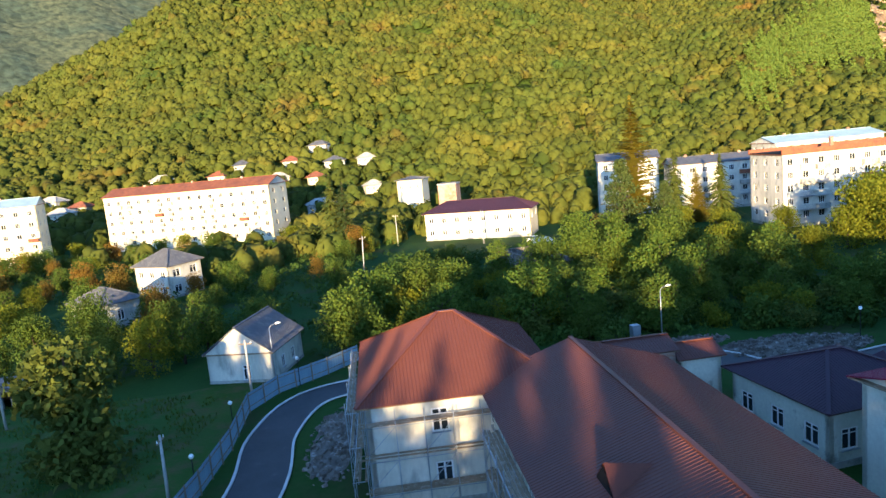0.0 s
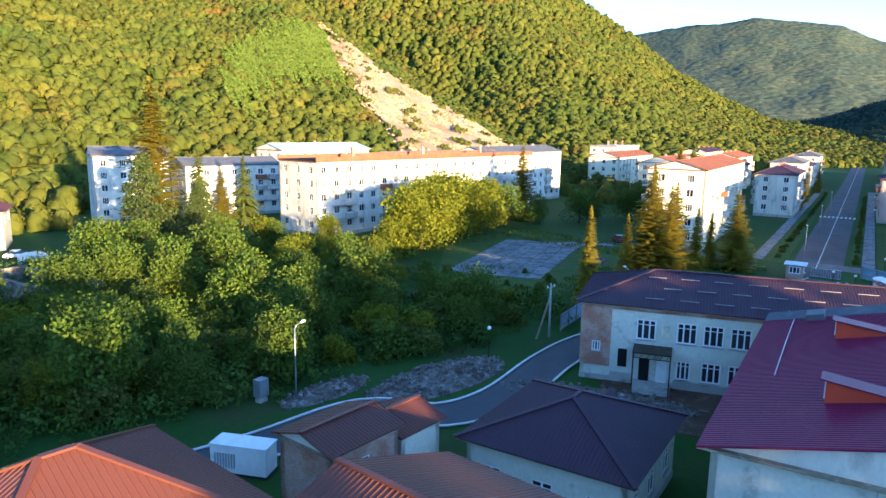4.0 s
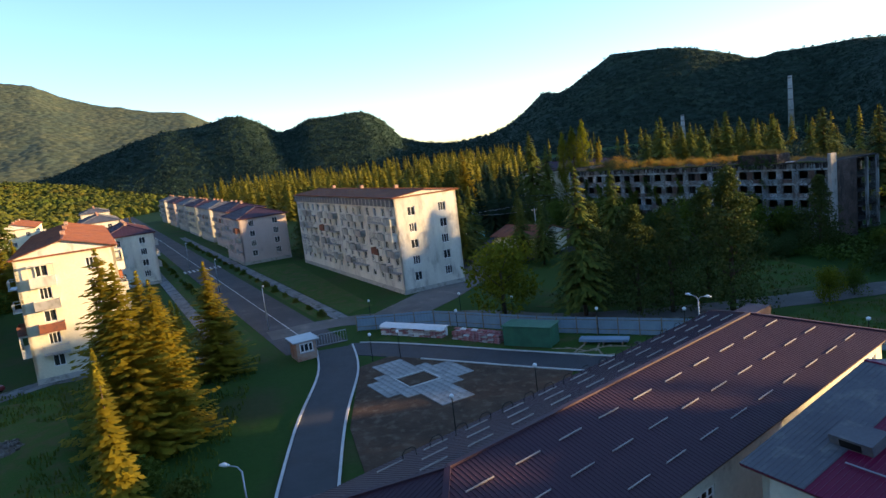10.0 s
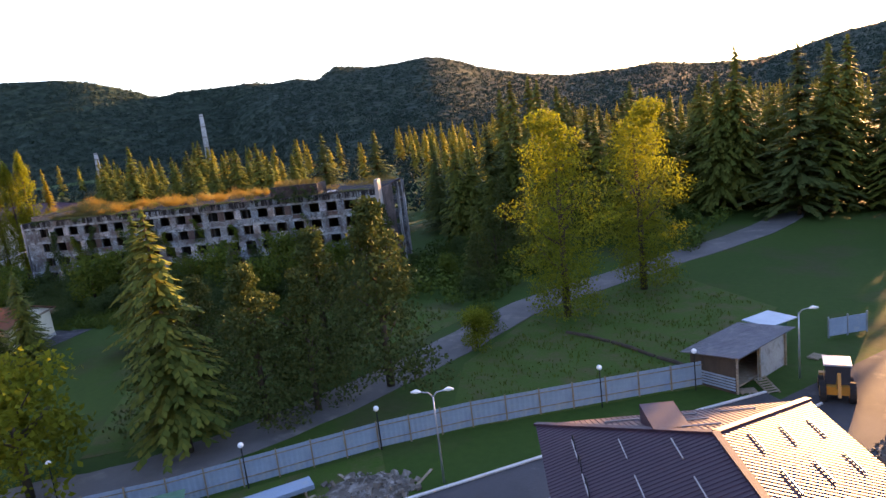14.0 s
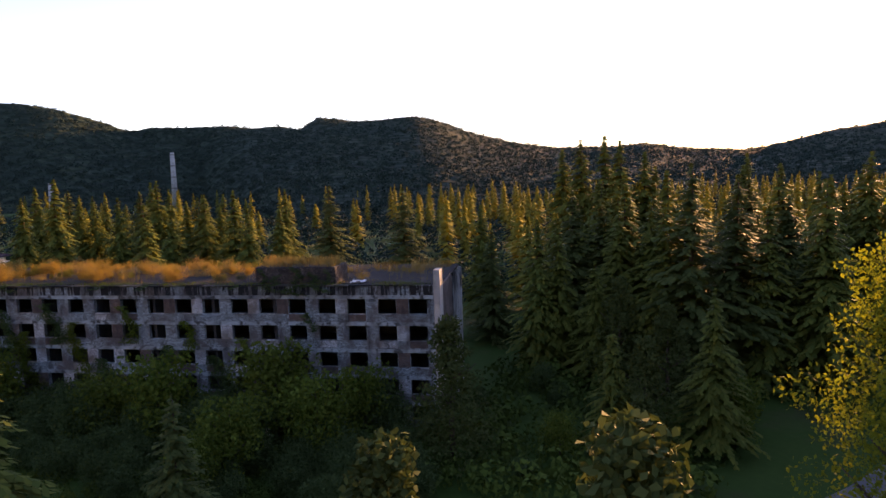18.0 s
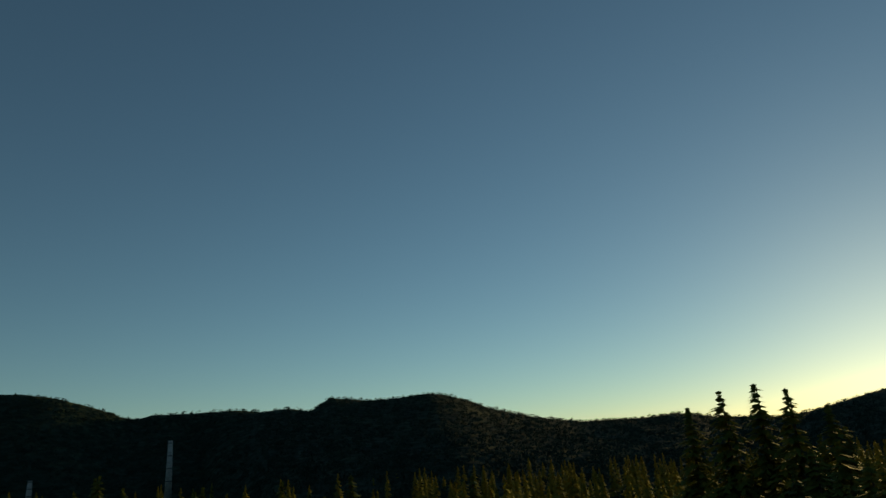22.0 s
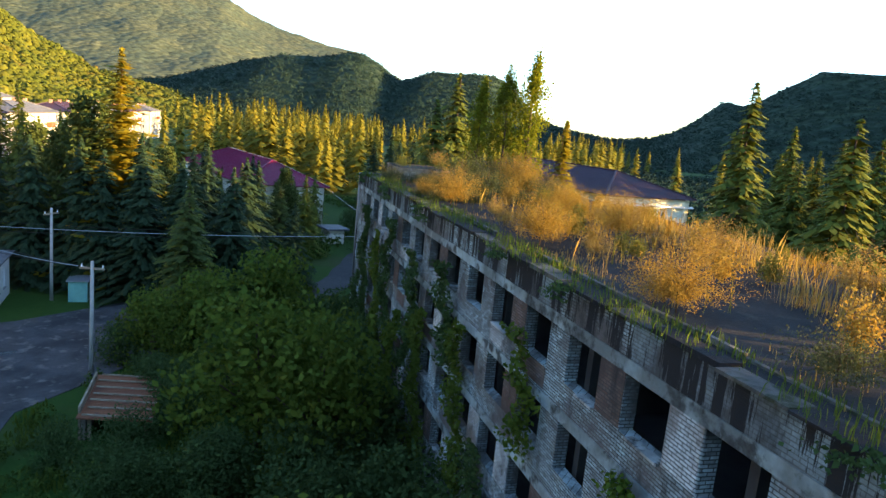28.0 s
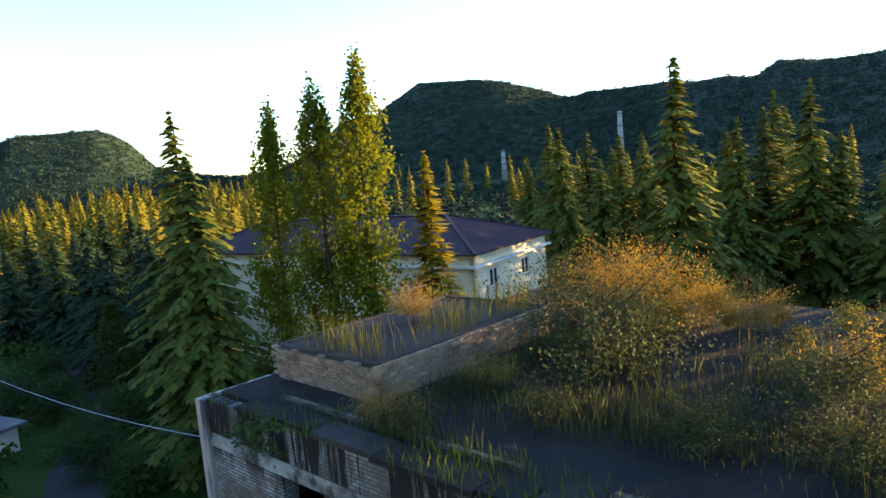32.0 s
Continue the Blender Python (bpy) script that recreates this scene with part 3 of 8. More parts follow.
    # chimneys and vents
    if L > 20:
        for i in range(3):
            part("chimney", Geo().box(L * (0.2 + 0.3 * i) - 0.35, L * (0.2 + 0.3 * i) + 0.35, -0.3, 0.3, H + 0.3, H + 0.4 + rise * 0.9 + 0.5), M_brick, sub)
    return ob


BALCONY = []


def put_balcony(parent, x, y, z, rz, kind):
    if not BALCONY:
        for k in range(6):
            g = Geo()
            g.box(-1.4, 1.4, -1.0, 0, -0.12, 0.03)
            if k in (0, 3):
                for i in range(15):
                    g.box(-1.38 + i * 0.195, -1.35 + i * 0.195, -0.98, -0.95, 0.03, 0.98)
                g.box(-1.4, 1.4, -1.0, -0.95, 0.95, 1.02).box(-1.4, -1.35, -1, 0, 0.95, 1.02).box(1.35, 1.4, -1, 0, 0.95, 1.02)
            else:
                g.box(-1.4, 1.4, -1.0, -0.94, 0.03, 1.0).box(-1.4, -1.34, -0.94, 0, 0.03, 1.0).box(1.34, 1.4, -0.94, 0, 0.03, 1.0)
            if k == 4:
                g.box(-1.4, 1.4, -1.0, -0.95, 1.0, 1.12).box(-1.4, -1.3, -1, -0.9, 1, 2.5).box(1.3, 1.4, -1, -0.9, 1, 2.5).box(-0.05, 0.05, -1, -0.92, 1, 2.5).box(-1.4, 1.4, -1, 0, 2.45, 2.55)
            BALCONY.append(g.mesh("balcony", (M_plaster_grey, M_concrete, M_plaster_base, M_metal, M_plaster_white, M_roof_rust)[k]))
    ob = part("balcony", BALCONY[kind], None, parent)
    ob.matrix_basis = pose(x, y, z, 0, 0, rz)


# ---- plants --------------------------------------------------------------------
def leaf_cards(rng, centres, size, flat=0.0, up=None):
    """Small bent leaf sprays, two triangles each with a ragged outline, at the given points."""
    n = len(centres)
    d = rng.normal(size=(n, 3))
    d /= np.linalg.norm(d, axis=1)[:, None]
    e = np.cross(d, rng.normal(size=(n, 3)))
    e /= np.linalg.norm(e, axis=1)[:, None]
    nn = np.cross(d, e)
    s = size * rng.uniform(0.6, 1.4, (n, 1))
    p = centres
    v = np.stack([p - d * s * 0.5, p + e * s * 0.35 + nn * s * 0.12, p + d * s * 0.6, p - e * s * 0.35 + nn * s * 0.12], 1)
    return v.reshape(-1, 3), np.arange(4 * n).reshape(-1, 4)


def mesh_np(name, v, f, mat):
    me = bpy.data.meshes.new(name)
    v, f = np.asarray(v, np.float32), np.asarray(f, np.int32)
    k = f.shape[1]
    me.vertices.add(len(v))
    me.vertices.foreach_set("co", v.ravel())
    me.loops.add(f.size)
    me.loops.foreach_set("vertex_index", f.ravel())
    me.polygons.add(len(f))
    me.polygons.foreach_set("loop_start", np.arange(0, f.size, k, dtype=np.int32))
    me.update(calc_edges=True)
    me.materials.append(mat)
    return me


def fir_mesh(seed, h, r, mat, density=1.0, droop=0.35, bare=0.12, spray=0.6):
    """A conifer: whorls of drooping branches, each a spine with hanging sprays."""
    rng = np.random.default_rng(seed)
    V, F = [], []
    n = 0
    layers = int(h * 1.35 * density)
    for i in range(layers):
        t = i / (layers - 1)
        z = h * (bare + (1 - bare) * t)
        rad = r * (1 - t) ** 0.85 * rng.uniform(0.75, 1.12) + 0.08
        for k in range(max(4, int((5 + 5 * (1 - t)) * density))):
            a = rng.uniform(0, 2 * math.pi)
            L = rad * rng.uniform(0.6, 1.15)
            zb, z = z, z + rng.uniform(-0.45, 0.45) * (1 - 0.5 * t)
            ca, sa = math.cos(a), math.sin(a)
            m = max(1, int(L / spray))
            for j in range(m):
                f0, f1 = j / m, (j + 1) / m
                z0, z1 = z - droop * L * f0 * f0 + 0.08 * L * f0, z - droop * L * f1 * f1 + 0.08 * L * f1
                w = (0.13 + 0.21 * (1 - f0)) * (0.5 + 0.5 * (1 - t)) * rng.uniform(0.7, 1.3) * spray / 0.6 + 0.07
                for side in (-1, 1):
                    hang, sp = rng.uniform(0.02, 0.26), rng.uniform(0.3, 0.95) * side
                    ex, ey = ca - sa * sp, sa + ca * sp
                    x0, y0 = ca * L * f0, sa * L * f0
                    q = L * (f1 - f0) * rng.uniform(0.95, 1.4)
                    V.append([(x0, y0, z0), (x0 + ex * q * 0.5 - ey * w, y0 + ey * q * 0.5 + ex * w, (z0 + z1) / 2 - hang), (x0 + ex * q, y0 + ey * q, z1 - 0.1 - hang * 0.5), (x0 + ex * q * 0.5 + ey * w, y0 + ey * q * 0.5 - ex * w, (z0 + z1) / 2 - hang)])
            z = zb
    V = np.array(V).reshape(-1, 3)
    return mesh_np("crown", V, np.arange(len(V)).reshape(-1, 4), mat)


def leafy_mesh(seed, h, r, mat, base=0.25, n=1300, size=0.55, lobes=9, column=False, cone=False):
    """A broadleaved crown: leaf sprays over and inside a handful of uneven lobes."""
    rng = np.random.default_rng(seed)
    pts = []
    for k in range(lobes):
        if column:
            t = (k + 0.5) / lobes
            rr = r * (0.55 + 0.75 * math.sin(math.pi * min(1, 0.15 + 0.85 * t))) * 0.75 * rng.uniform(0.8, 1.15) * (1 if t < 0.75 else 1.9 - 1.2 * t)
            c = np.array([rng.normal() * r * 0.15, rng.normal() * r * 0.15, h * (base + (1 - base) * t)])
            rad = np.array([rr, rr, h * (1 - base) / lobes * 1.1])
        else:
            a, q = rng.uniform(0, 2 * math.pi), rng.uniform(0.1, 0.62) * r
            t = rng.uniform(0.05, 0.85)
            q *= 1.15 - 0.6 * t
            c = np.array([math.cos(a) * q, math.sin(a) * q, h * (base + (1 - base) * t * 0.85)])
            rad = np.array([1, 1, 0.8]) * r * rng.uniform(0.34, 0.55)
            if cone:
                t = (k + rng.uniform(0.2, 0.8)) / lobes
                q = rng.uniform(0.35, 0.8) * r * (1 - t) ** 0.9
                c = np.array([math.cos(a) * q, math.sin(a) * q, h * (base + (1 - base) * t * 0.93)])
                rad = np.array([1, 1, 0.55]) * r * (0.16 + 0.34 * (1 - t)) * rng.uniform(0.8, 1.2)
        m = n // lobes
        d = rng.normal(size=(m, 3))
        d /= np.linalg.norm(d, axis=1)[:, None]
        pts.append(c + d * rad * rng.uniform(0.55, 1.08, (m, 1)))
    v, f = leaf_cards(rng, np.concatenate(pts), size)
    v[:, 2] = np.maximum(v[:, 2], 0.05)
    return mesh_np("crown", v, f, mat)


def twig_mesh(seed, h, r, mat, twigs=70, leaves=70, size=0.085):
    """A leggy shrub: arching twigs that fan out from the ground, with small leaves along their outer part."""
    rng = np.random.default_rng(seed)
    pts = []
    for k in range(twigs):
        a, lean = rng.uniform(0, 2 * math.pi), rng.uniform(0.05, 1.0) ** 0.8
        foot = rng.normal(size=2) * r * 0.16
        L = h * rng.uniform(0.45, 1.08) * (1.05 - 0.25 * lean)
        t = rng.uniform(0.25, 1.0, leaves) ** 0.8
        out = r * lean * rng.uniform(0.7, 1.2) * t ** 1.4
        side = rng.normal(size=(leaves, 3)) * (0.05 + 0.11 * t[:, None] * h / 2.5)
        pts.append(np.stack([foot[0] + math.cos(a) * out, foot[1] + math.sin(a) * out, L * (t - 0.28 * lean * t * t)], 1) + side)
    v, f = leaf_cards(rng, np.concatenate(pts), size)
    v[:, 2] = np.maximum(v[:, 2], 0.03)
    return mesh_np("crown", v, f, mat)


def column_mesh(seed, h, r, mat, n=9000, size=0.26):
    """A slender upright crown: leaves along steep branches, thinning towards the tip, with gaps."""
    rng = np.random.default_rng(seed)
    pts = []
    per = 60
    for k in range(n // per):
        t0 = rng.uniform(0.02, 0.95)
        a = rng.uniform(0, 2 * math.pi)
        reach = r * (0.45 + 0.55 * math.sin(math.pi * min(1.0, 0.12 + 0.75 * t0))) * rng.uniform(0.45, 1.15)
        u = rng.uniform(0, 1, per)
        z = np.minimum(h * t0 + u * h * rng.uniform(0.07, 0.14), h * rng.uniform(0.97, 1.03))
        q = reach * np.sqrt(u) * np.clip((h * 1.03 - z) / (0.22 * h), 0.06, 1)
        pts.append(np.stack([math.cos(a) * q, math.sin(a) * q, z], 1) + rng.normal(size=(per, 3)) * np.array([0.2, 0.2, 0.3]))
    v, f = leaf_cards(rng, np.concatenate(pts), size)
    v[:, 2] = np.maximum(v[:, 2], 0.05)
    return mesh_np("crown", v, f, mat)


def trunk_mesh(seed, h, r0, limbs=5, reach=2.0):
    rng = random.Random(seed)
    g = Geo()
    g.tube([(0, 0, -0.2), (rng.uniform(-0.1, 0.1), rng.uniform(-0.1, 0.1), h * 0.5), (rng.uniform(-0.2, 0.2), rng.uniform(-0.2, 0.2), h)], [r0, r0 * 0.65, r0 * 0.15], 7)
    for k in range(limbs):
        a, z = rng.uniform(0, 6.28), h * rng.uniform(0.25, 0.8)
        q = reach * rng.uniform(0.5, 1)
        g.tube([(0, 0, z), (math.cos(a) * q * 0.5, math.sin(a) * q * 0.5, z + q * 0.35), (math.cos(a) * q, math.sin(a) * q, z + q * 0.8)], [r0 * 0.4, r0 * 0.25, r0 * 0.08], 5)
    return g.mesh("trunk", M_bark, smooth=True)


PLANTS = {}


def plant_kind(key, name, label, category, crown, trunk):
    if not trunk:
        crown.name = name
        PLANTS[key] = tagged(new(name, crown), label, category)
        return PLANTS[key]
    ob = thing(name, label, category)
    part("trunk", trunk, None, ob)
    part("crown", crown, None, ob)
    PLANTS[key] = ob
    return ob


USED = set()


def plant(key, x, y, s=1.0, z=0.0, rz=None, group="", uneven=0.08):
    m = pose(x, y, z, 0, 0, rnd.uniform(0, 360) if rz is None else rz) @ Matrix.Diagonal((s, s, s * rnd.uniform(1 - uneven, 1 + uneven), 1))
    src = PLANTS[key]
    if key not in USED:
        USED.add(key)
        src.matrix_basis = m
        ob = src
    else:
        loc, rot, sc = m.decompose()
        keep = src.matrix_basis.copy()
        src.matrix_basis = m
        ob = copy_thing(src, Matrix.LocRotScale(loc, rot, None))
        src.matrix_basis = keep
    if group:
        ob["group"] = group
    return ob

# ---- land -------------------------------------------------------------------------
STREET = (0.944, 0.329)  # the way of the avenue
CENTRE = (60.0, 0.0)


def hill(name, label, ridge, foot, mat, rows=26, step=0.5, rough=0.06, seed=3):
    """A wooded ridge seen from the valley: along it (bearing, distance, height); it rises from the foot distance and falls behind."""
    az = np.arange(ridge[0][0], ridge[-1][0] + step / 2, step)
    dist = np.interp(az, [r[0] for r in ridge], [r[1] for r in ridge])
    high = np.interp(az, [r[0] for r in ridge], [r[2] for r in ridge])
    fo = np.interp(az, [f[0] for f in foot], [f[1] for f in foot])
    noise.seed_set(seed)
    v = []
    for i, a in enumerate(az):
        s, c = math.sin(radians(a)), math.cos(radians(a))
        for j in range(rows + 8):
            if j <= rows:
                t = j / rows
                r = fo[i] + (dist[i] - fo[i]) * t
                h = high[i] * (t ** 1.15)
                h += high[i] * rough * noise.fractal((s * r * 0.006, c * r * 0.006, seed), 1.0, 2.0, 5) * math.sin(math.pi * min(t, 0.93))
                if t > 0.97:
                    h += high[i] * rough * 0.25 * noise.noise((a * 1.3, 0, seed))
            else:
                t = (j - rows) / 7
                r = dist[i] * (1 + 0.5 * t)
                h = high[i] * (1 - t) - 3
            v.append((CENTRE[0] + s * r, CENTRE[1] + c * r, h - (2.0 if j == 0 else 0)))
    m = rows + 8
    f = [(i * m + j, (i + 1) * m + j, (i + 1) * m + j + 1, i * m + j + 1) for i in range(len(az) - 1) for j in range(m - 1)]
    g = Geo()
    g.v, g.f = v, f
    structure(name, g, mat, label, "hill", smooth=True)
    return np.array(v).reshape(len(az), m, 3)[:, : rows + 1]


def wooded(name, base, spread, rough_scale):
    """Far woodland: crowns as a cellular relief with autumn patches."""
    m, t, p = nodes(name)
    v = coords(t)
    vo = t.nodes.new("ShaderNodeTexVoronoi")
    vo.inputs["Scale"].default_value = rough_scale
    t.links.new(v, vo.inputs["Vector"])
    c = mix_colour(t, grain(t, v, 0.012, 5, 0.4, 0.62), base, spread)
    c = mix_colour(t, grain(t, v, 0.09, 5, 0.35, 0.7), tuple(k * 0.45 for k in base), c)
    t.links.new(c, p.inputs["Base Color"])
    p.inputs["Roughness"].default_value = 0.95
    p.inputs["Specular IOR Level"].default_value = 0.05
    inv = t.nodes.new("ShaderNodeMath")
    inv.operation = "MULTIPLY"
    inv.inputs[1].default_value = -1.0
    t.links.new(vo.outputs["Distance"], inv.inputs[0])
    relief(t, p, inv.outputs[0], 1.0, 3.0)
    return m


M_wood_near = wooded("hill_wood", (0.06, 0.095, 0.014), (0.14, 0.125, 0.018), 0.16)
# blue-green darkened so distance haze and evening shade sit in the base colour
M_wood_haze = wooded("hill_wood_haze", (0.028, 0.056, 0.04), (0.045, 0.07, 0.042), 0.09)
# paler and bluer than the near wood: haze mixed into the colour
M_wood_far_haze = wooded("hill_wood_far_haze", (0.07, 0.10, 0.075), (0.11, 0.125, 0.075), 0.05)

g = Geo()
N = 24
for i in range(N):
    for j in range(N):
        def cell(k):
            q = (k / N) * 2 - 1
            return (abs(q) ** 2.5) * (1 if q > 0 else -1) * 4600
        g.quad((cell(i) + 60, cell(j), 0), (cell(i + 1) + 60, cell(j), 0), (cell(i + 1) + 60, cell(j + 1), 0), (cell(i) + 60, cell(j + 1), 0))
structure("ground", g, M_ground, "green valley floor with rough grass and weeds", "ground")


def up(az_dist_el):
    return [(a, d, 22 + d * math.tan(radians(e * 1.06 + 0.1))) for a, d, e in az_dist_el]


# north: the long autumn hillside, then the bare landslip spur, the big hill behind it, the far mountain
hill_north = hill("hillside_north", "steep hillside of autumn woodland behind the town", [(-75, 900, 150), (-60, 760, 105), (-45, 640, 84), (-42, 620, 95), (-39.5, 600, 108), (-37, 585, 119), (-34.6, 570, 133), (-32, 560, 146), (-25, 640, 196), (-10, 660, 216), (0, 640, 186), (6.6, 610, 148), (14, 560, 130), (19.9, 515, 120), (22.6, 490, 101), (25.4, 465, 80), (27.7, 440, 66), (31, 412, 48), (34.8, 372, 30), (37.5, 355, 17), (41, 335, 6), (44, 320, 0)],
                  [(-75, 330), (-40, 250), (-10, 215), (10, 205), (25, 190), (35, 240), (44, 270)], M_wood_near, 30, 0.5, 0.085, 3)
hill_east = hill("hillside_east", "tall wooded hill running down behind the apartment blocks", [(2, 1000, 349), (20, 1000, 349), (36, 950, 312), (42.2, 905, 246), (45.5, 890, 211), (49.4, 868, 165), (52.5, 850, 131), (55.3, 838, 92), (59.4, 805, 57), (63, 775, 32), (67.3, 735, 21), (74, 660, 4)],
                 [(2, 640), (30, 420), (45, 330), (60, 380), (74, 520)], M_wood_near, 26, 0.5, 0.07, 5)
hill("mountain_west", "hazy wooded mountain behind the hillside", up([(-90, 1700, 9), (-60, 1700, 13), (-45, 1700, 14.5), (-33, 1700, 14.5), (-20, 1700, 12), (-8, 1700, 8)]), [(-90, 1000), (-8, 1000)], M_wood_far_haze, 20, 1.0, 0.05, 21)
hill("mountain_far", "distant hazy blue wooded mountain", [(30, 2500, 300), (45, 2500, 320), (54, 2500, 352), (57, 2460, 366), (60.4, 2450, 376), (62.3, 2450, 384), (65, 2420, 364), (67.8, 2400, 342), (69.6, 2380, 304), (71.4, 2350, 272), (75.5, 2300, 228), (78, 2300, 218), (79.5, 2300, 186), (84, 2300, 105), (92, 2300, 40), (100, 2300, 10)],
     [(30, 1300), (100, 1300)], M_wood_far_haze, 24, 0.4, 0.05, 8)
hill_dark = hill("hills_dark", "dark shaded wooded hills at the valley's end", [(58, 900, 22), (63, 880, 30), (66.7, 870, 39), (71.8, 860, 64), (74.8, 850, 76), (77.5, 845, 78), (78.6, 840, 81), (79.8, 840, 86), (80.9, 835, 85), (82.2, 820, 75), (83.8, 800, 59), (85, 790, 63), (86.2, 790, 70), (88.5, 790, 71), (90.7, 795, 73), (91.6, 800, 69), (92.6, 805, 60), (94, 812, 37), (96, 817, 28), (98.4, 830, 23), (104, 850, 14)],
                 [(58, 560), (104, 500)], M_wood_haze, 22, 0.25, 0.045, 12)
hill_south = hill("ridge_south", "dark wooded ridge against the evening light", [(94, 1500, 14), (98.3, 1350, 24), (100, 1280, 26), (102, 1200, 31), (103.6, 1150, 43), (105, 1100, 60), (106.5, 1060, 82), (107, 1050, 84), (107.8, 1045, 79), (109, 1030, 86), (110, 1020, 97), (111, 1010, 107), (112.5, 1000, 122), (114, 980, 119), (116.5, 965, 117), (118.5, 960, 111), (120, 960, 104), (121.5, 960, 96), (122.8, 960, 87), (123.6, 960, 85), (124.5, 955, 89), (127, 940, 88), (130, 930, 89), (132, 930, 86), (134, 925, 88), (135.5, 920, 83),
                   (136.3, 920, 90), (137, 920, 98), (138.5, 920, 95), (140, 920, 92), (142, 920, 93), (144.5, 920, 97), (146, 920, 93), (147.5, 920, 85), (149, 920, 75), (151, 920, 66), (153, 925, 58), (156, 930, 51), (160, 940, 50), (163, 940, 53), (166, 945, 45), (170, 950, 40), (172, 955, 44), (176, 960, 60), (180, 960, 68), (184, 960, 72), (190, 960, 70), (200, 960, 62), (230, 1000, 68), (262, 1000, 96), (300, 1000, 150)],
                  [(94, 560), (112, 700), (128, 700), (132, 430), (136, 360), (160, 330), (200, 400), (300, 450)], M_wood_haze, 22, 0.5, 0.03, 17)

# bare landslip on the spur: bearings, and its lower and upper edge as shares of the way up
SCAR_AZ, SCAR_LOW, SCAR_HIGH = [22, 23, 24, 25, 26, 28, 31, 36, 40], [0.72, 0.52, 0.30, 0.12, 0.06, 0.04, 0.03, 0.03, 0.03], [0.80, 0.92, 0.92, 0.90, 0.88, 0.84, 0.84, 0.82, 0.6]
M_scar = surface("landslip_rock", (0.40, 0.29, 0.185), (0.28, 0.185, 0.11), (0.14, 0.14, 0.05), 0.06, 0.5, 0.95, bump=0.8)
M_fresh = surface("hill_meadow", (0.085, 0.14, 0.024), (0.11, 0.14, 0.026), (0.16, 0.12, 0.05), 0.05, 0.6, 0.95, bump=0.6)


def hill_point(gr, first, az, t):
    """A place on a hillside by bearing and share of the way up; first is the bearing of its first row."""
    rows = gr.shape[1] - 1
    i, j = (az - first) / 0.5, t * rows
    i0, j0 = int(max(0, min(gr.shape[0] - 2, i))), int(max(0, min(rows - 1, j)))
    fi, fj = i - i0, j - j0
    return gr[i0, j0] * (1 - fi) * (1 - fj) + gr[i0 + 1, j0] * fi * (1 - fj) + gr[i0, j0 + 1] * (1 - fi) * fj + gr[i0 + 1, j0 + 1] * fi * fj


def patch(gr, az0, az1, low, high, lift, mat, name, label, cat, seed):
    """A ragged patch on the northern hillside between two bearings, from low(bearing) to high(bearing), as shares of the way up."""
    g = Geo()
    n, m = 64, 40
    for k in range(n + 1):
        a = az0 + (az1 - az0) * k / n
        for l in range(m + 1):
            f = l / m
            b = a + 0.5 * noise.noise((f * 5, k * 0.15, seed)) * (1 if 0 < k < n else 0.3)
            t = low(a) + (high(a) - low(a)) * f + 0.05 * noise.noise((k * 0.3, f * 2, seed + 3)) * (1 - f)
            t = max(0.01, min(0.985, t))
            q = hill_point(gr, -75.0, b, t)
            edge = min(1.0, 6 * min(k, n - k) / n, 6 * min(f, 1.15 - f))
            g.v.append((q[0], q[1], q[2] + lift * (edge - 0.3) + 0.8 * noise.fractal((k * 0.5, f * 9, seed + 2), 1.0, 2.0, 5) * edge))
    for k in range(n):
        for l in range(m):
            b = k * (m + 1) + l
            g.f.append((b, b + m + 1, b + m + 2, b + 1))
    structure(name, g, mat, label, cat, smooth=True)

# ---- landslip and meadow on the spur --------------------------------------------------
patch(hill_north, 22.0, 40.0, lambda a: float(np.interp(a, SCAR_AZ, SCAR_LOW)), lambda a: float(np.interp(a, SCAR_AZ, SCAR_HIGH)), 6.0, M_scar, "landslip", "bare ochre landslip scar running down the hillside", "landslip", 4)
patch(hill_north, 12.0, 22.6, lambda a: float(np.interp(a, [12, 15, 19, 22.6], [0.26, 0.36, 0.42, 0.5])), lambda a: float(np.interp(a, [12, 15, 18.8, 21.5, 22.6], [0.34, 0.5, 0.65, 0.71, 0.66])), 6.0, M_fresh, "hill_meadow", "bright green clearing beside the landslip", "clearing", 9)


# ---- roads and paved ground ---------------------------------------------------------------
def ribbon(geo, pts, w, z=0.05, uneven=0.0):
    """A strip of road along pts, w wide."""
    p = [Vector((x, y)) for x, y in pts]
    L, R = [], []
    for i in range(len(p)):
        d = (p[min(i + 1, len(p) - 1)] - p[max(i - 1, 0)]).normalized()
        n = Vector((-d.y, d.x)) * w / 2
        k = 1 + uneven * math.sin(i * 2.3)
        L.append(p[i] + n * k)
        R.append(p[i] - n * k)
    for i in range(len(p) - 1):
        geo.quad((*R[i], z), (*R[i + 1], z), (*L[i + 1], z), (*L[i], z))
        for A, B in ((L[i], L[i + 1]), (R[i + 1], R[i])):
            geo.quad((*A, z), (*B, z), (*B, z - 0.1), (*A, z - 0.1))
    return L, R


def curve(pts, n=6):
    """A smooth line through pts."""
    out = []
    P = [Vector((*q, 0)) for q in pts]
    for i in range(len(P) - 1):
        a, b, c, d = P[max(i - 1, 0)], P[i], P[i + 1], P[min(i + 2, len(P) - 1)]
        for k in range(n):
            t = k / n
            q = 0.5 * (2 * b + (c - a) * t + (2 * a - 5 * b + 4 * c - d) * t * t + (3 * b - a - 3 * c + d) * t ** 3)
            out.append((q.x, q.y))
    out.append((P[-1].x, P[-1].y))
    return out


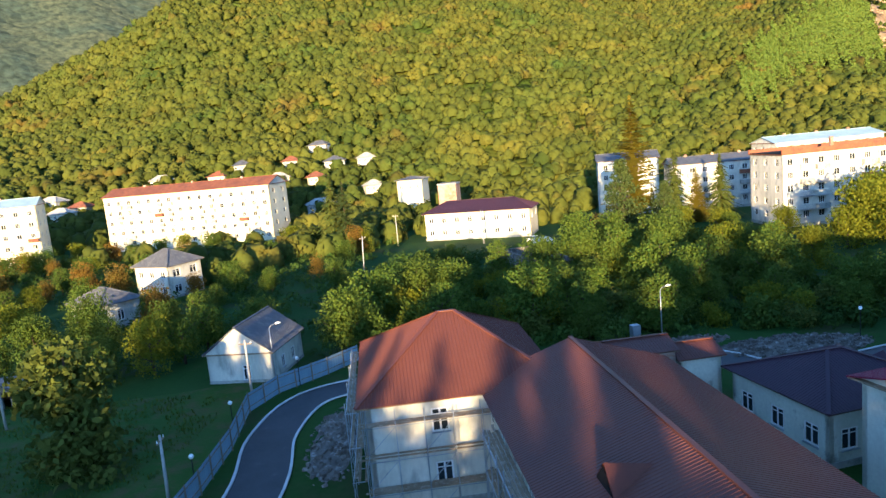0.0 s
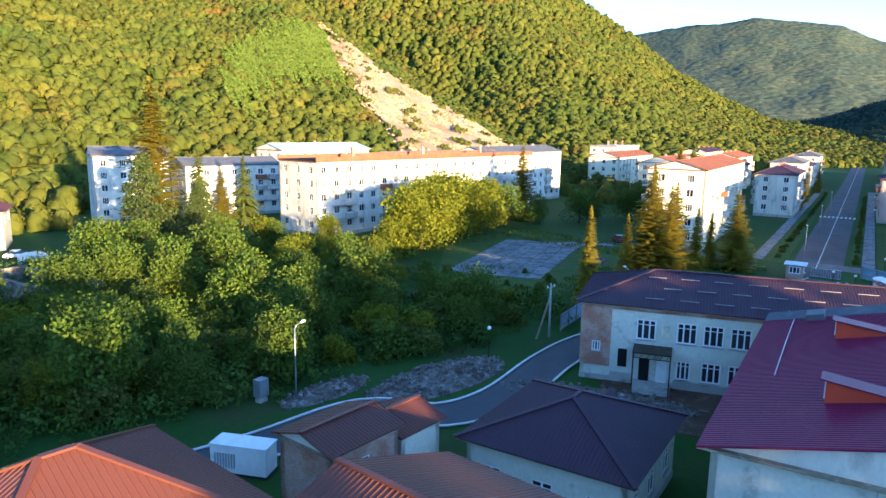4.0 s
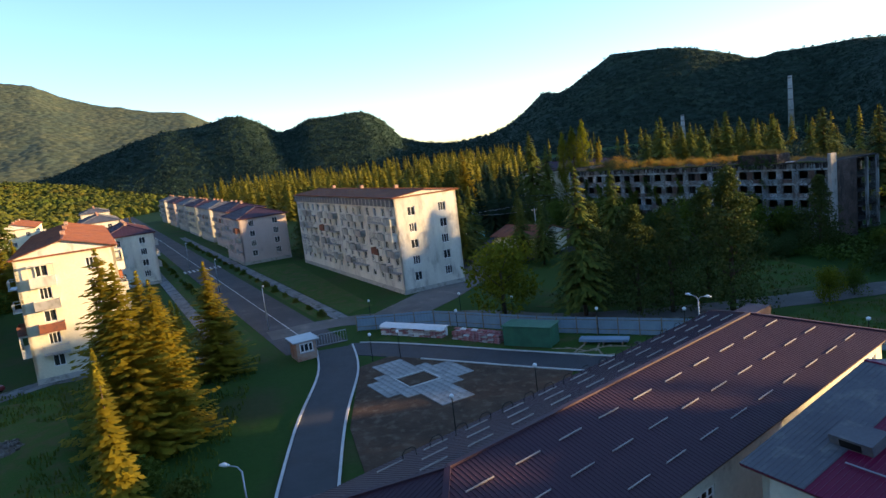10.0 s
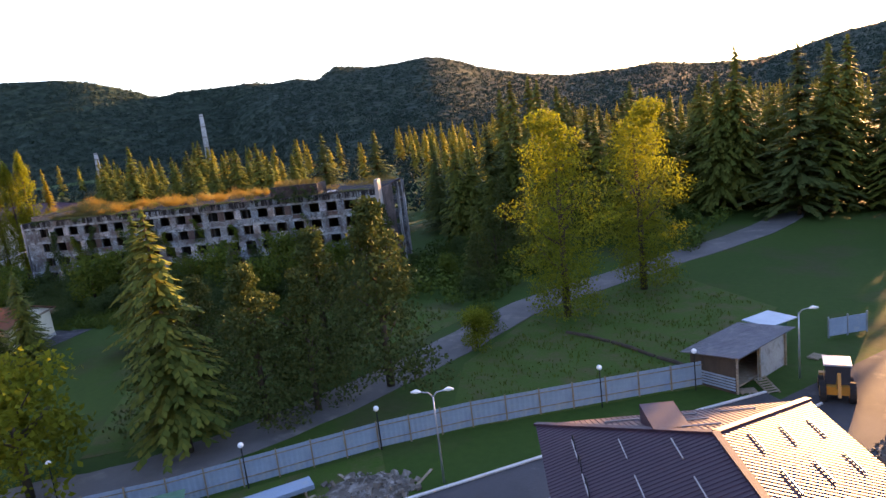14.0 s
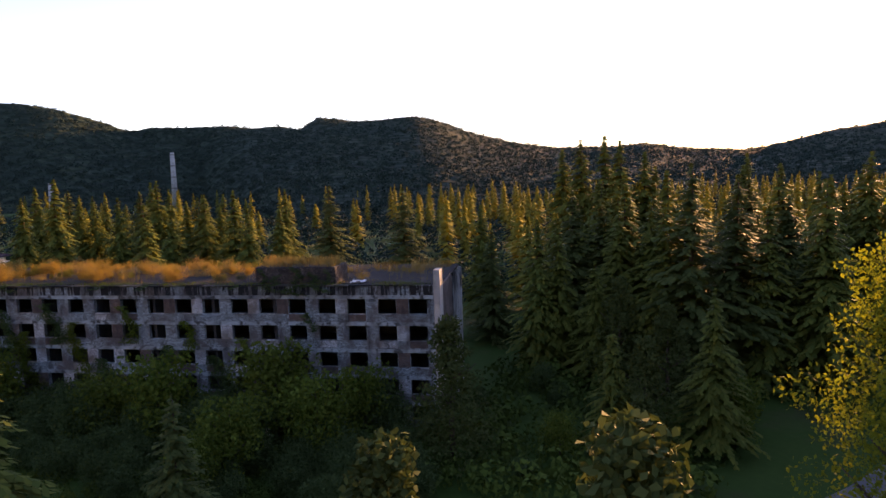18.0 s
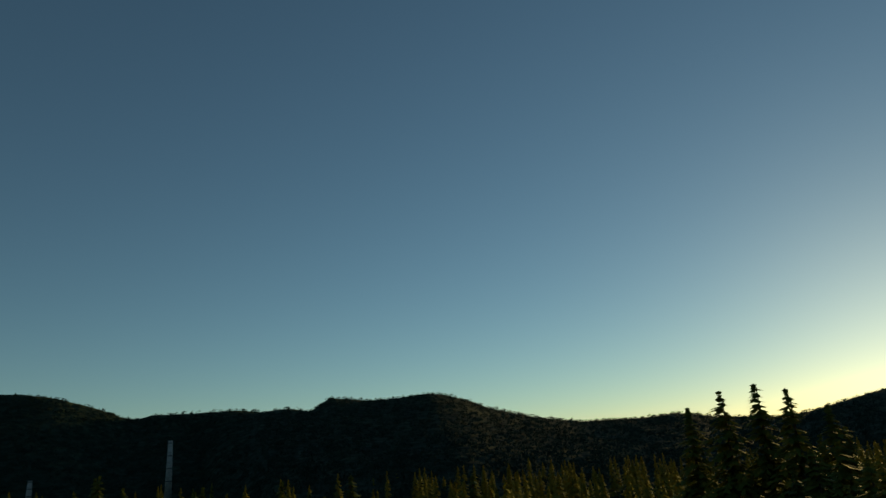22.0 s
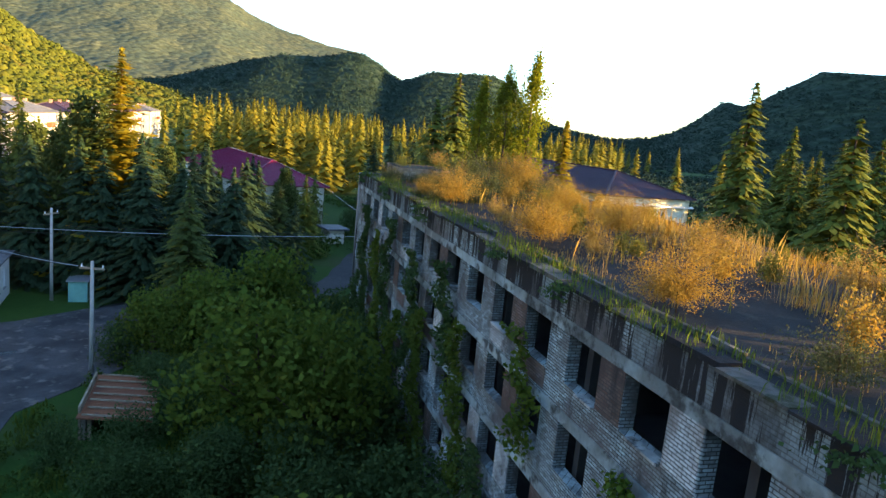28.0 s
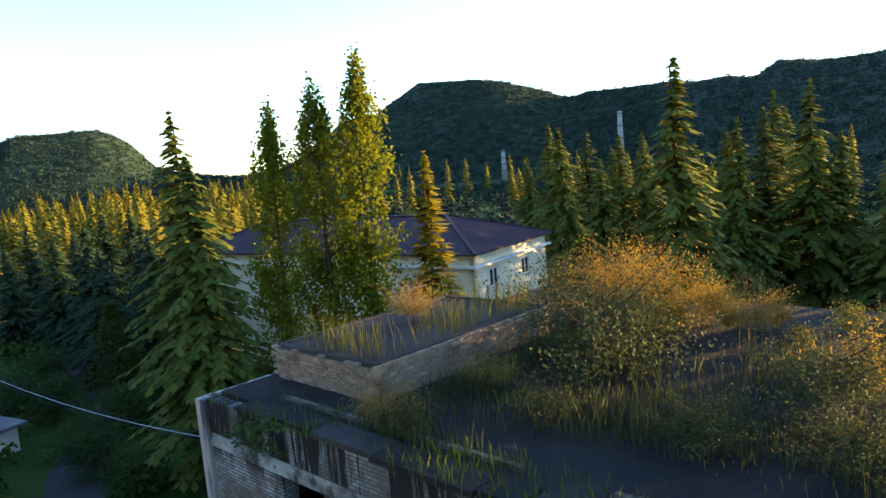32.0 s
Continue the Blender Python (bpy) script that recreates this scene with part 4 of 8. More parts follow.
def kerb(name, line, w=0.22, h=0.14):
    g = Geo()
    ribbon(g, line, w, 0.05 + h)
    structure(name, g, M_kerb, "pale concrete kerb along the drive", "kerb")


def along(s, q=0.0):
    """A place s metres along the avenue from its near end and q metres to its left."""
    return (112 + STREET[0] * s - STREET[1] * q, 30.5 + STREET[1] * s + STREET[0] * q)


g = Geo()
ribbon(g, [along(s) for s in (-4, 40, 100, 200, 320, 460, 620)], 7.8, 0.05)
structure("road", g, M_avenue, "long straight worn asphalt avenue", "road")
g = Geo()
ribbon(g, curve([(118, 36), (120, 24), (112, 8), (105, 0), (99.8, -12.3), (96.8, -28.3), (95, -43.7), (87, -63), (77, -88), (76, -112), (80, -150)]), 5.2, 0.054, 0.05)
structure("lane", g, M_road_old, "worn grey lane under the trees", "road")
g = Geo()
ribbon(g, [(117, 20), (127, 12), (146, -1), (158, -5)], 8, 0.068, 0.1)
structure("yard_ground", g, M_road_old, "bare trodden ground beside the apartment block", "yard")
DRIVE = curve([(-16, -14), (-16.6, 4), (-18.6, 14), (-17.3, 23), (-10, 26.5), (4, 27), (14, 27.2), (23, 28), (27.5, 23.5), (34, 23.2), (44, 26.8), (52, 28.7), (62, 29), (82, 28.2), (97, 26.6), (107, 27)])
g = Geo()
L, R = ribbon(g, DRIVE, 4.4, 0.06)
structure("drive", g, M_asphalt_new, "new dark asphalt drive round the hospital", "road")
kerb("kerb_outer", [tuple(q) for q in L])
kerb("kerb_inner", [tuple(q) for q in R])
DRIVE_B = curve([(106, 26), (102.5, 20.5), (90, 5.5), (83, -3.5), (74, -16), (66, -26)])
g = Geo()
L, R = ribbon(g, DRIVE_B, 4.6, 0.064)
structure("drive_branch", g, M_asphalt_new, "dark asphalt drive along the fence", "road")
kerb("kerb_branch_outer", [tuple(q) for q in L[2:]])
kerb("kerb_branch_inner", [tuple(q) for q in R[8:]])
g = Geo().prism([(73, -16), (68, -24), (60, -40), (44, -40), (40, -20), (58, -12)], -0.05, 0.05)
structure("yard_south", g, M_asphalt, "dark asphalt yard with puddles and stored parts", "yard")
g = Geo().prism([(150, -22), (163, -17), (178, -20), (186, -12), (176, -7), (171, -2), (150, 10), (141, 8)], -0.05, 0.045)
structure("yard_east", g, M_yard, "wet patched asphalt yard beside the ruin", "yard")
g = Geo()
ribbon(g, curve([(176, -14), (195, -24), (214, -24), (228, -26), (250, -20)]), 3.4, 0.05, 0.12)
structure("lane_east", g, M_asphalt, "narrow worn lane between the trees", "road")
# pavements of the avenue, its middle line and crossing
for nm, q, w in (("pavement_left", 9.8, 2.0), ("pavement_right", -7.6, 2.0)):
    g = Geo()
    for i in range(60):
        s = 8 + i * 3.0
        a, b, c, d = along(s, q - w / 2), along(s + 2.95, q - w / 2), along(s + 2.95, q + w / 2), along(s, q + w / 2)
        g.prism([a, b, c, d], 0.0, 0.09)
    structure(nm, g, M_slabs, "pale concrete slab pavement beside the avenue", "pavement")
g = Geo()
for i in range(90):
    g.prism([along(4 + i * 5.0, -0.08), along(8.4 + i * 5.0, -0.08), along(8.4 + i * 5.0, 0.08), along(4 + i * 5.0, 0.08)], 0.05, 0.058)
for i in range(9):
    g.prism([along(86, -4.2 + i), along(90, -4.2 + i), along(90, -3.7 + i), along(86, -3.7 + i)], 0.05, 0.058)
structure("road_marking", g, M_line, "white middle line and zebra crossing", "road marking")
# lawns along the avenue and by the court
for nm, poly in (("lawn_right", [along(10, -9), along(75, -9), along(72, -18), along(12, -14)]), ("lawn_left", [along(6, 5), along(90, 5), along(90, 8.7), along(6, 8.7)]),
                 ("lawn_verge", [along(8, -6.4), along(75, -6.4), along(75, -4.8), along(10, -4.8)]),
                 ("lawn_court", [(52, 56), (70, 42), (104, 58), (108, 90), (84, 92)]), ("field_west", [(-70, 20), (-70, -30), (-20, -30), (-23.2, 20), (-24, 31), (-34, 27)]),
                 ("lawn_lane", [(93, -26), (87, -14), (72, -27.5), (70, -48), (84, -60), (93, -44)]), ("lawn_far", [(104, -8), (112, 0), (122, -10), (124, -40), (100, -40)]),
                 ("lawn_fence", [(108, 22), (112, 14), (98.6, 2), (90, -10), (84.5, -4.5), (94, 7)])):
    structure(nm, Geo().prism(poly, -0.06, 0.03), M_grass, "mown green grass in evening shade", "lawn")
# planted bed and paved cross in front of the hospital
structure("bed", Geo().prism([(97.7, 24.2), (100, 20.8), (86.2, 3.6), (80, 7), (66, 24), (81, 25.6)], 0.0, 0.07), M_soil, "freshly dug brown earth bed", "bed")
E1, E2 = Vector((0.93, 0.368)), Vector((0.368, -0.93))
cross = thing("paved_cross", "grey cobbled garden path in a cross shape", "garden path", (90.6, 18.6, 0.07))
slab_me = Geo().box(-0.335, 0.335, -0.335, 0.335, 0, 0.06).mesh("paving_slab", M_paving)
for i in range(-11, 11):
    for j in range(-6, 8):
        if ((abs(i) < 6 and abs(j) < 5) or abs(j) < 3 or abs(i) < 4) and not (abs(i) < 3 and abs(j) < 3):
            q = E1 * i * 0.7 + E2 * j * 0.7
            part("paving_slab", slab_me, None, cross).matrix_basis = pose(q.x, q.y, 0, 0, 0, 21.6)
g = Geo()
for i0, i1, j0, j1 in ((-2.5, 2.5, -2.5, 2.5),):
    c = [E1 * i0 * 0.7 + E2 * j0 * 0.7, E1 * i1 * 0.7 + E2 * j0 * 0.7, E1 * i1 * 0.7 + E2 * j1 * 0.7, E1 * i0 * 0.7 + E2 * j1 * 0.7]
    for k in range(4):
        a, b = c[k], c[(k + 1) % 4]
        g.beam((a.x, a.y, 0.06), (b.x, b.y, 0.06), 0.14, 0.16)
part("border", g, M_kerb, cross)
# sports court of cracked slabs
court = thing("court", "cracked concrete slab court with grass in its joints", "court", (62.5, 66.5, 0.03))
court["kind"] = "structure"
C1, C2 = Vector((31.0, 17.5)) / 11, Vector((8.5, -13.0)) / 6
for i in range(11):
    for j in range(6):
        a = C1 * (i + 0.03 + rnd.uniform(-0.02, 0.02)) + C2 * (j + 0.04)
        b, c, d = a + C1 * 0.94, a + C1 * 0.94 + C2 * 0.93, a + C2 * 0.93
        ob = part("slab", Geo().prism([tuple(d), tuple(c), tuple(b), tuple(a)], 0, 0.06 + rnd.uniform(-0.02, 0.02)), M_slabs, court)
g = Geo()
ribbon(g, [(93, 76), (103, 71), (112, 62), (113, 50), (108, 40)], 4, 0.04, 0.15)
structure("path_court", g, M_slabs, "broken pale concrete path by the court", "path")


# ---- houses ----------------------------------------------------------------------------------
def house(name, label, category, at, rz, L, W, H, mat, roof_mat, rise, rows=(), front=(), back=(), end_a=(), end_b=(), hip_a=True, hip_b=True, over=0.6, group="", bars=2, pitch=0.25, plinth=0.5, base=0.0, setback=None):
    """A house: x along its length from 0, y centred. Each side: a list of (place along, sill, width, height)."""
    ob = thing(name, label, category, (at[0], at[1], base), rz, group)
    for (o, u, n, width, wins) in (((0, -W / 2), (1, 0), (0, -1), L, front), ((L, -W / 2), (0, 1), (1, 0), W, end_b), ((L, W / 2), (-1, 0), (0, 1), L, back), ((0, W / 2), (0, -1), (-1, 0), W, end_a)):
        g = Geo()
        wall(g, o, u, n, width, 0, H, [(a - w / 2, a + w / 2, z, z + h) for a, z, w, h in wins])
        part("wall", g, mat, ob)
        rzw = math.degrees(math.atan2(n[1], n[0])) + 90
        for a, z, w, h in wins:
            put_window(ob, o[0] + u[0] * a - n[0] * 0.12, o[1] + u[1] * a - n[1] * 0.12, z, rzw, w, h, bars)
    if plinth:
        part("plinth", Geo().box(-0.04, L + 0.04, -W / 2 - 0.04, W / 2 + 0.04, 0, plinth), M_plaster_base, ob)
    eave_board(ob, L, W, H + 0.08, over)
    hip_roof(ob, L, W, H + 0.0, rise, over, roof_mat, hip_a, hip_b, pitch, setback)
    return ob


def grid(n, width, sills, w, h, lo=0.0, hi=None):
    hi = hi or width
    return [(lo + (hi - lo) * (k + 0.5) / n, z, w, h) for k in range(n) for z in sills]


def dormer(parent, x, y, z, rz, mat, w=1.7, d=2.6, h=1.25):
    """A wedge dormer with a louvred face, drawn as a flat dark plate."""
    g = Geo()
    g.add([(-w / 2, 0, 0), (w / 2, 0, 0), (0, 0, h), (0, d, h * 0.55)], [(0, 3, 2), (1, 2, 3), (0, 1, 3)])
    ob = part("dormer", g, mat, parent, "small ridge dormer with a dark face")
    ob.matrix_basis = pose(x, y, z, 0, 0, rz)
    f = Geo()
    f.add([(-w / 2 + 0.1, -0.02, 0.03), (w / 2 - 0.1, -0.02, 0.03), (0, -0.02, h - 0.12)], [(0, 1, 2)])
    part("face", f, M_dark, ob)


def shed_dormer(parent, x, y, z, rz, w=1.15, d=3.0, h=1.2):
    """A box dormer with orange cheeks, a window in front and a sheet roof running back to the ridge."""
    ob = part("dormer", Geo().add([(-w / 2, 0, -0.2), (w / 2, 0, -0.2), (w / 2, 0, h), (-w / 2, 0, h), (-w / 2, d, h * 0.7), (w / 2, d, h * 0.7), (-w / 2, d, 0.2), (w / 2, d, 0.2)], [(0, 1, 2, 3), (0, 3, 4, 6), (1, 7, 5, 2), (6, 4, 5, 7), (0, 6, 7, 1)]), M_dormer_red, parent, "roof dormer with orange sheet cheeks")
    ob.matrix_basis = pose(x, y, z, 0, 0, rz)
    part("dormer_roof", Geo().add([(-w / 2 - 0.15, -0.25, h + 0.03), (w / 2 + 0.15, -0.25, h + 0.03), (w / 2 + 0.15, d, h * 0.7 + 0.02), (-w / 2 - 0.15, d, h * 0.7 + 0.02), (-w / 2 - 0.15, -0.25, h + 0.1), (w / 2 + 0.15, -0.25, h + 0.1), (w / 2 + 0.15, d, h * 0.7 + 0.09), (-w / 2 - 0.15, d, h * 0.7 + 0.09)], [(3, 2, 1, 0), (4, 5, 6, 7), (0, 1, 5, 4), (1, 2, 6, 5), (2, 3, 7, 6), (3, 0, 4, 7)]), M_roof_red, ob)
    part("frame", Geo().box(-w / 2 + 0.08, w / 2 - 0.08, -0.06, -0.004, 0.25, h - 0.1), M_white, ob)
    part("pane", Geo().box(-w / 2 + 0.2, w / 2 - 0.2, -0.075, -0.062, 0.36, h - 0.22), M_glass, ob)


# hospital: scaffolded wing, main body, hall, crimson wing, long brown wing
wing = house("hospital_wing", "scaffolded whitewashed hospital wing with a brown metal hip roof", "hospital", (-8.0, 7.4), 10.4, 13.0, 14.6, 7.8, M_plaster_white, M_roof_brown, 3.9,
             front=[(4.9, 5.3, 1.2, 1.7), (8.9, 5.3, 1.2, 1.7), (4.9, 1.5, 1.2, 1.7), (8.9, 1.5, 1.2, 1.7)], end_a=grid(4, 14.6, (1.5, 5.3), 1.2, 1.7), back=grid(3, 13, (1.5, 5.3), 1.2, 1.7))
body = house("hospital_main_wing", "long whitewashed hospital body with a brown metal roof", "hospital", (7.5, 4.6), -78.3, 34.0, 12.8, 7.7, M_plaster_white, M_roof_brown, 2.3,
             front=grid(10, 34, (1.5, 5.2), 1.2, 1.7), back=grid(10, 34, (1.5, 5.2), 1.2, 1.7), end_a=grid(3, 12.8, (5.2,), 1.2, 1.6), hip_a=False, hip_b=False)
dormer(body, 17.5, -4.2, 8.5, 0, M_roof_brown, 2.4, 3.4, 1.3)
hall = house("hospital_hall", "low hall with a plum metal hip roof", "hospital", (22.4, 8.0), 18.6, 10.2, 10.0, 4.3, M_plaster_aged, M_roof_purple, 2.1,
             front=grid(3, 10, (1.2,), 1.4, 1.6), end_a=grid(3, 10, (1.2,), 1.4, 1.6), back=grid(3, 10, (1.2,), 1.4, 1.6))
dormer(hall, 8.6, -1.0, 4.9, 90, M_roof_purple, 2.2, 2.4, 1.1)
hut = house("boiler_hut", "small rough brick hut with a brown metal roof", "hut", (11.2, 15.4), 12.0, 5.2, 4.4, 5.6, M_brick, M_roof_brown, 0.7, front=[(2.5, 3.6, 0.9, 1.0)], hip_a=False, hip_b=False, over=0.35)
hut2 = house("lean_to", "low shed with a brown corrugated roof", "shed", (16.8, 16.6), 12.0, 3.6, 4.0, 4.6, M_plaster_aged, M_roof_brown, 0.8, hip_a=False, hip_b=False, over=0.35)
crimson = house("hospital_crimson_wing", "plastered hospital wing with a crimson metal roof", "hospital", (26.67, -9.29), 19.5, 27.0, 17.0, 8.3, M_plaster_aged, M_roof_red, 2.2,
                front=grid(9, 27, (1.6, 5.3), 1.3, 1.8), back=grid(9, 26, (1.6, 5.3), 1.3, 1.8), end_a=[(9.6, 4.6, 1.1, 1.7), (3.0, 4.6, 1.1, 1.7), (3.0, 1.2, 1.1, 1.7)], hip_a=False, hip_b=False)
for side in (-1, 1):
    g = Geo()
    corrugated(g, [(24.7, side * 9.1, 8.335), (27.62, side * 9.1, 8.335), (27.62, side * 0.1, 10.52), (24.7, side * 0.1, 10.52)], 0.25)
    part("roof_end_sheet", g, M_roof_slate, crimson, "grey corrugated sheets closing the roof's end")
part("brick_end", Geo().box(27.0, 27.06, -8.4, 8.4, 0.5, 8.2), M_brick, crimson, "bare brick end wall")
shed_dormer(crimson, 18.6, 4.2, 9.5, 180)
shed_dormer(crimson, 5.8, 4.2, 9.5, 180)
brown = house("hospital_brown_wing", "two-storey plaster hospital wing under a long plum-brown metal roof", "hospital", (48.4, 25.7), -58.6, 38.4, 11.8, 7.4, M_plaster_aged, M_roof_purple, 2.2,
              front=[(5.75, 4.25, 1.7, 1.9), (9.2, 4.25, 1.7, 1.9), (11.4, 4.25, 1.7, 1.9), (13.6, 4.25, 1.7, 1.9), (15.9, 4.25, 1.7, 1.9), (9.1, 0.9, 1.2, 1.75), (11.4, 0.9, 1.65, 1.85), (13.6, 0.9, 1.65, 1.85), (15.8, 0.9, 1.65, 1.85), (1.4, 2.7, 0.8, 1.0)] + grid(5, 38.4, (1.4, 4.6), 1.35, 1.75, 24, 38),
              back=grid(12, 38.4, (1.4, 4.5), 1.35, 1.75), end_a=grid(3, 11.8, (1.4, 4.5), 1.35, 1.75), end_b=grid(3, 11.8, (4.5,), 1.35, 1.75), bars=3)
part("brick_corner", Geo().box(-0.06, 0.98, -5.98, -5.93, 1.4, 7.3).box(1.82, 2.7, -5.98, -5.93, 1.4, 7.3).box(0.98, 1.82, -5.98, -5.93, 1.4, 2.68).box(0.98, 1.82, -5.98, -5.93, 3.72, 7.3), M_brick, brown, "bare red brick corner")
part("brick_course", Geo().box(2.7, 38.3, -5.99, -5.93, 6.85, 7.3), M_brick, brown, "bare brick courses under the eave")
part("wall_foot", Geo().box(8.3, 38.3, -5.985, -5.93, 0.0, 0.78).box(2.75, 4.7, -5.985, -5.93, 0.0, 0.95), M_concrete, brown, "damp grey concrete wall foot")
part("plaster_patch", Geo().box(7.05, 7.75, -5.972, -5.93, 4.7, 5.75), M_plaster_cream, brown, "smooth filled patch in the plaster")
yard_corners = [brown.matrix_basis @ Vector((u, v, 0)) for u, v in ((2.2, -15.5), (21.5, -15.5), (21.5, -5.8), (2.2, -5.8))]
structure("courtyard", Geo().prism([(q.x, q.y) for q in yard_corners], -0.04, 0.036), M_soil, "trodden bare earth of the building site", "ground")
# near-black plate on the wall paints the shade of the hole
part("wall_hole", Geo().box(3.4, 4.2, -5.97, -5.93, 1.5, 3.2), M_dark, brown, "ragged hole in the wall, its shade a dark plate")
# snow guards on the brown roof
guard = Geo().box(-0.8, 0.8, -0.022, 0.022, 0, 0.07).mesh("snow_guard", M_guard)
for side in (-1, 1):
    for row in range(3):
        for k in range(11):
            y = side * (1.5 + row * 1.8)
            x = 6.3 + k * 2.9 + (row % 2) * 1.45
            z = 7.4 + 2.2 * (1 - abs(y) / 6.5) + 0.04
            if 5.9 - abs(y) + 1.2 < x < 32.5 + abs(y) - 1.2:
                part("snow_guard", guard, None, brown).matrix_basis = pose(x, y, z, math.degrees(math.atan(2.2 / 6.5)) * -side, 0, 0)
for row in range(3):
    x = 34.2 + row * 1.6
    for k in range(-1 - row, 2 + row):
        if abs(k * 2.6) < x - 33.4:
            part("snow_guard", guard, None, brown).matrix_basis = pose(x, k * 2.6, 7.4 + 2.2 * (39 - x) / 6.5 + 0.04, 0, 0, 90) @ pose(0, 0, 0, -18.7, 0, 0)
vent = part("roof_vent", Geo().add([(0, -0.75, 0), (0, 0.75, 0), (0, 0.75, 0.95), (0, -0.75, 0.95), (-2.4, 0.75, 0.95), (-2.4, -0.75, 0.95)], [(0, 1, 2, 3), (3, 2, 4, 5), (0, 3, 5), (1, 4, 2)]), M_roof_purple, brown, "small shed vent on the hip")
vent.matrix_basis = pose(36.6, 1.2, 8.16)
dormer(brown, 3.2, 0.4, 7.9, -90, M_roof_purple, 2.6, 2.6, 1.0)
# porch, door and stair on the courtyard side
porch = Geo()
porch.box(4.8, 8.1, -8.4, -5.95, 3.7, 3.85)
porch.beam((4.9, -8.3, 0), (4.9, -8.3, 3.7), 0.12, 0.12).beam((8.0, -8.3, 0), (8.0, -8.3, 3.7), 0.12, 0.12)
for k in range(6):
    porch.beam((4.9 + k * 0.55, -8.3, 3.3), (5.15 + k * 0.55, -8.3, 3.7), 0.05, 0.05)
porch.beam((4.9, -8.3, 3.3), (8.0, -8.3, 3.3), 0.06, 0.06)
part("porch", porch, M_bark, brown, "rough dark timber porch roof")
part("door", Geo().box(6.8, 7.7, -5.99, -5.92, 0.4, 2.4), M_white, brown, "white entrance door")
# the doorway's shade is a near-black plate on the uncut wall
part("doorway", Geo().box(5.3, 6.2, -5.985, -5.93, 0.4, 2.5), M_dark, brown, "open doorway, its shade a dark plate")
stair = Geo()
for k in range(4):
    stair.box(4.8, 8.1, -7.4 - k * 0.3, -5.95, 0, 0.45 - k * 0.11)
part("stair", stair, M_concrete, brown)
low = house("hospital_annex", "low annex with a plum metal roof", "hospital", (53.0, 27.0), 4.0, 8.5, 5.0, 4.2, M_plaster_aged, M_roof_purple, 1.0, over=0.5, hip_a=True, hip_b=True)

# ---- apartment blocks --------------------------------------------------------------------------
block("five-storey whitewashed apartment block with crowded balconies", (135.6, 5.2), 19.5, 55, 11.2, 5, M_plaster_white, "gable", 16, 2, "apartment blocks", sh=2.65, rise=0.7, crowded=True)
block("five-storey cream apartment block with a rusty roof", (114.6, 52.6), 19.5, 47, 11.0, 5, M_plaster_cream, "gable", 14, 2, "apartment blocks", rise=1.6, end_balcony=0)
block("long white apartment block with a rust-red corrugated attic band", (62, 107), 9.0, 75, 13, 5, M_plaster_white, "parapet", 22, 3, "apartment blocks", blind=(1, 2))
block("cream five-storey apartment block under a red gable roof", (-123.8, 166.6), -8.1, 58, 12, 5, M_plaster_cream, "gable", 16, 2, "apartment blocks", sh=3.2, rise=2.4, blind=(2,))
block("cream five-storey apartment block under a pale roof", (-178.6, 126.8), 23.6, 50, 12, 5, M_plaster_cream, "gable", 14, 2, "apartment blocks", sh=3.3, rise=2.2, roof_mat=M_roof_blue, blind=(2,))
block("pinkish four-storey house with a maroon hip roof", (195.9, 38.0), 19.5, 20, 11.5, 4, M_plaster_pink, "gable", 6, 2, "avenue houses", sh=2.4, rise=2.2, hips=True, roof_mat=M_roof_purple)
for k, (s, m, q) in enumerate(((118, M_plaster_pink, -24), (150, M_plaster_grey, -24), (182, M_plaster_cream, -24), (214, M_plaster_grey, -24), (250, M_plaster_pink, -24), (290, M_plaster_grey, -24))):
    x, y = along(s, q)
    block("grey-pink avenue house with a dark hip roof", (x, y), 19.5, 24, 11, 4, m, "gable", 8, 2, "avenue houses", sh=2.4, rise=2.0, hips=True, roof_mat=M_roof_slate if k % 2 else M_roof_purple)
block("pale green four-storey house with a maroon hip roof", (183.0, 66.0), 19.5, 24, 10, 4, M_plaster_white, "gable", 7, 2, "avenue houses", sh=2.5, rise=2.2, hips=True, roof_mat=M_roof_purple)
for k, (s, q) in enumerate(((112, 14), (150, 14), (190, 14), (235, 14))):
    x, y = along(s, q)
    block("pale avenue house with a maroon hip roof", (x, y), 19.5, 26, 11, 3 + k % 2, (M_plaster_cream, M_plaster_white)[k % 2], "gable", 8, 2, "avenue houses", sh=2.6, rise=2.0, hips=True, roof_mat=(M_roof_purple, M_roof_slate)[k % 2])
for x, y, rz, L, W, n, m, rf, rm in ((128, 128, 12, 42, 12, 5, M_plaster_white, "gable", M_roof_slate), (84, 168, 10, 34, 13, 5, M_plaster_white, "gable", M_roof_blue), (122, 166, 10, 46, 12, 4, M_plaster_cream, "gable", M_roof_slate),
                                      (186, 104, 17, 40, 12, 4, M_plaster_cream, "gable", M_roof_rust), (205, 140, 17, 40, 12, 4, M_plaster_cream, "gable", M_roof_rust), (240, 168, 17, 30, 12, 5, M_plaster_white, "flat", M_concrete),
                                      (30, 150, -6, 16, 12, 5, M_plaster_white, "gable", M_roof_slate), (50, 150, -2, 24, 12, 4, M_plaster_white, "gable", M_roof_slate), (250, 118, 19, 36, 12, 4, M_plaster_cream, "gable", M_roof_rust), (300, 160, 19, 40, 12, 4, M_plaster_white, "gable", M_roof_purple)):
    block("distant white apartment block among the trees", (x, y), rz, L, W, n, m, rf, max(4, int(L / 3.4)), 3, "distant blocks", rise=1.8, roof_mat=rm, balconies=L < 45, blind=(2,))

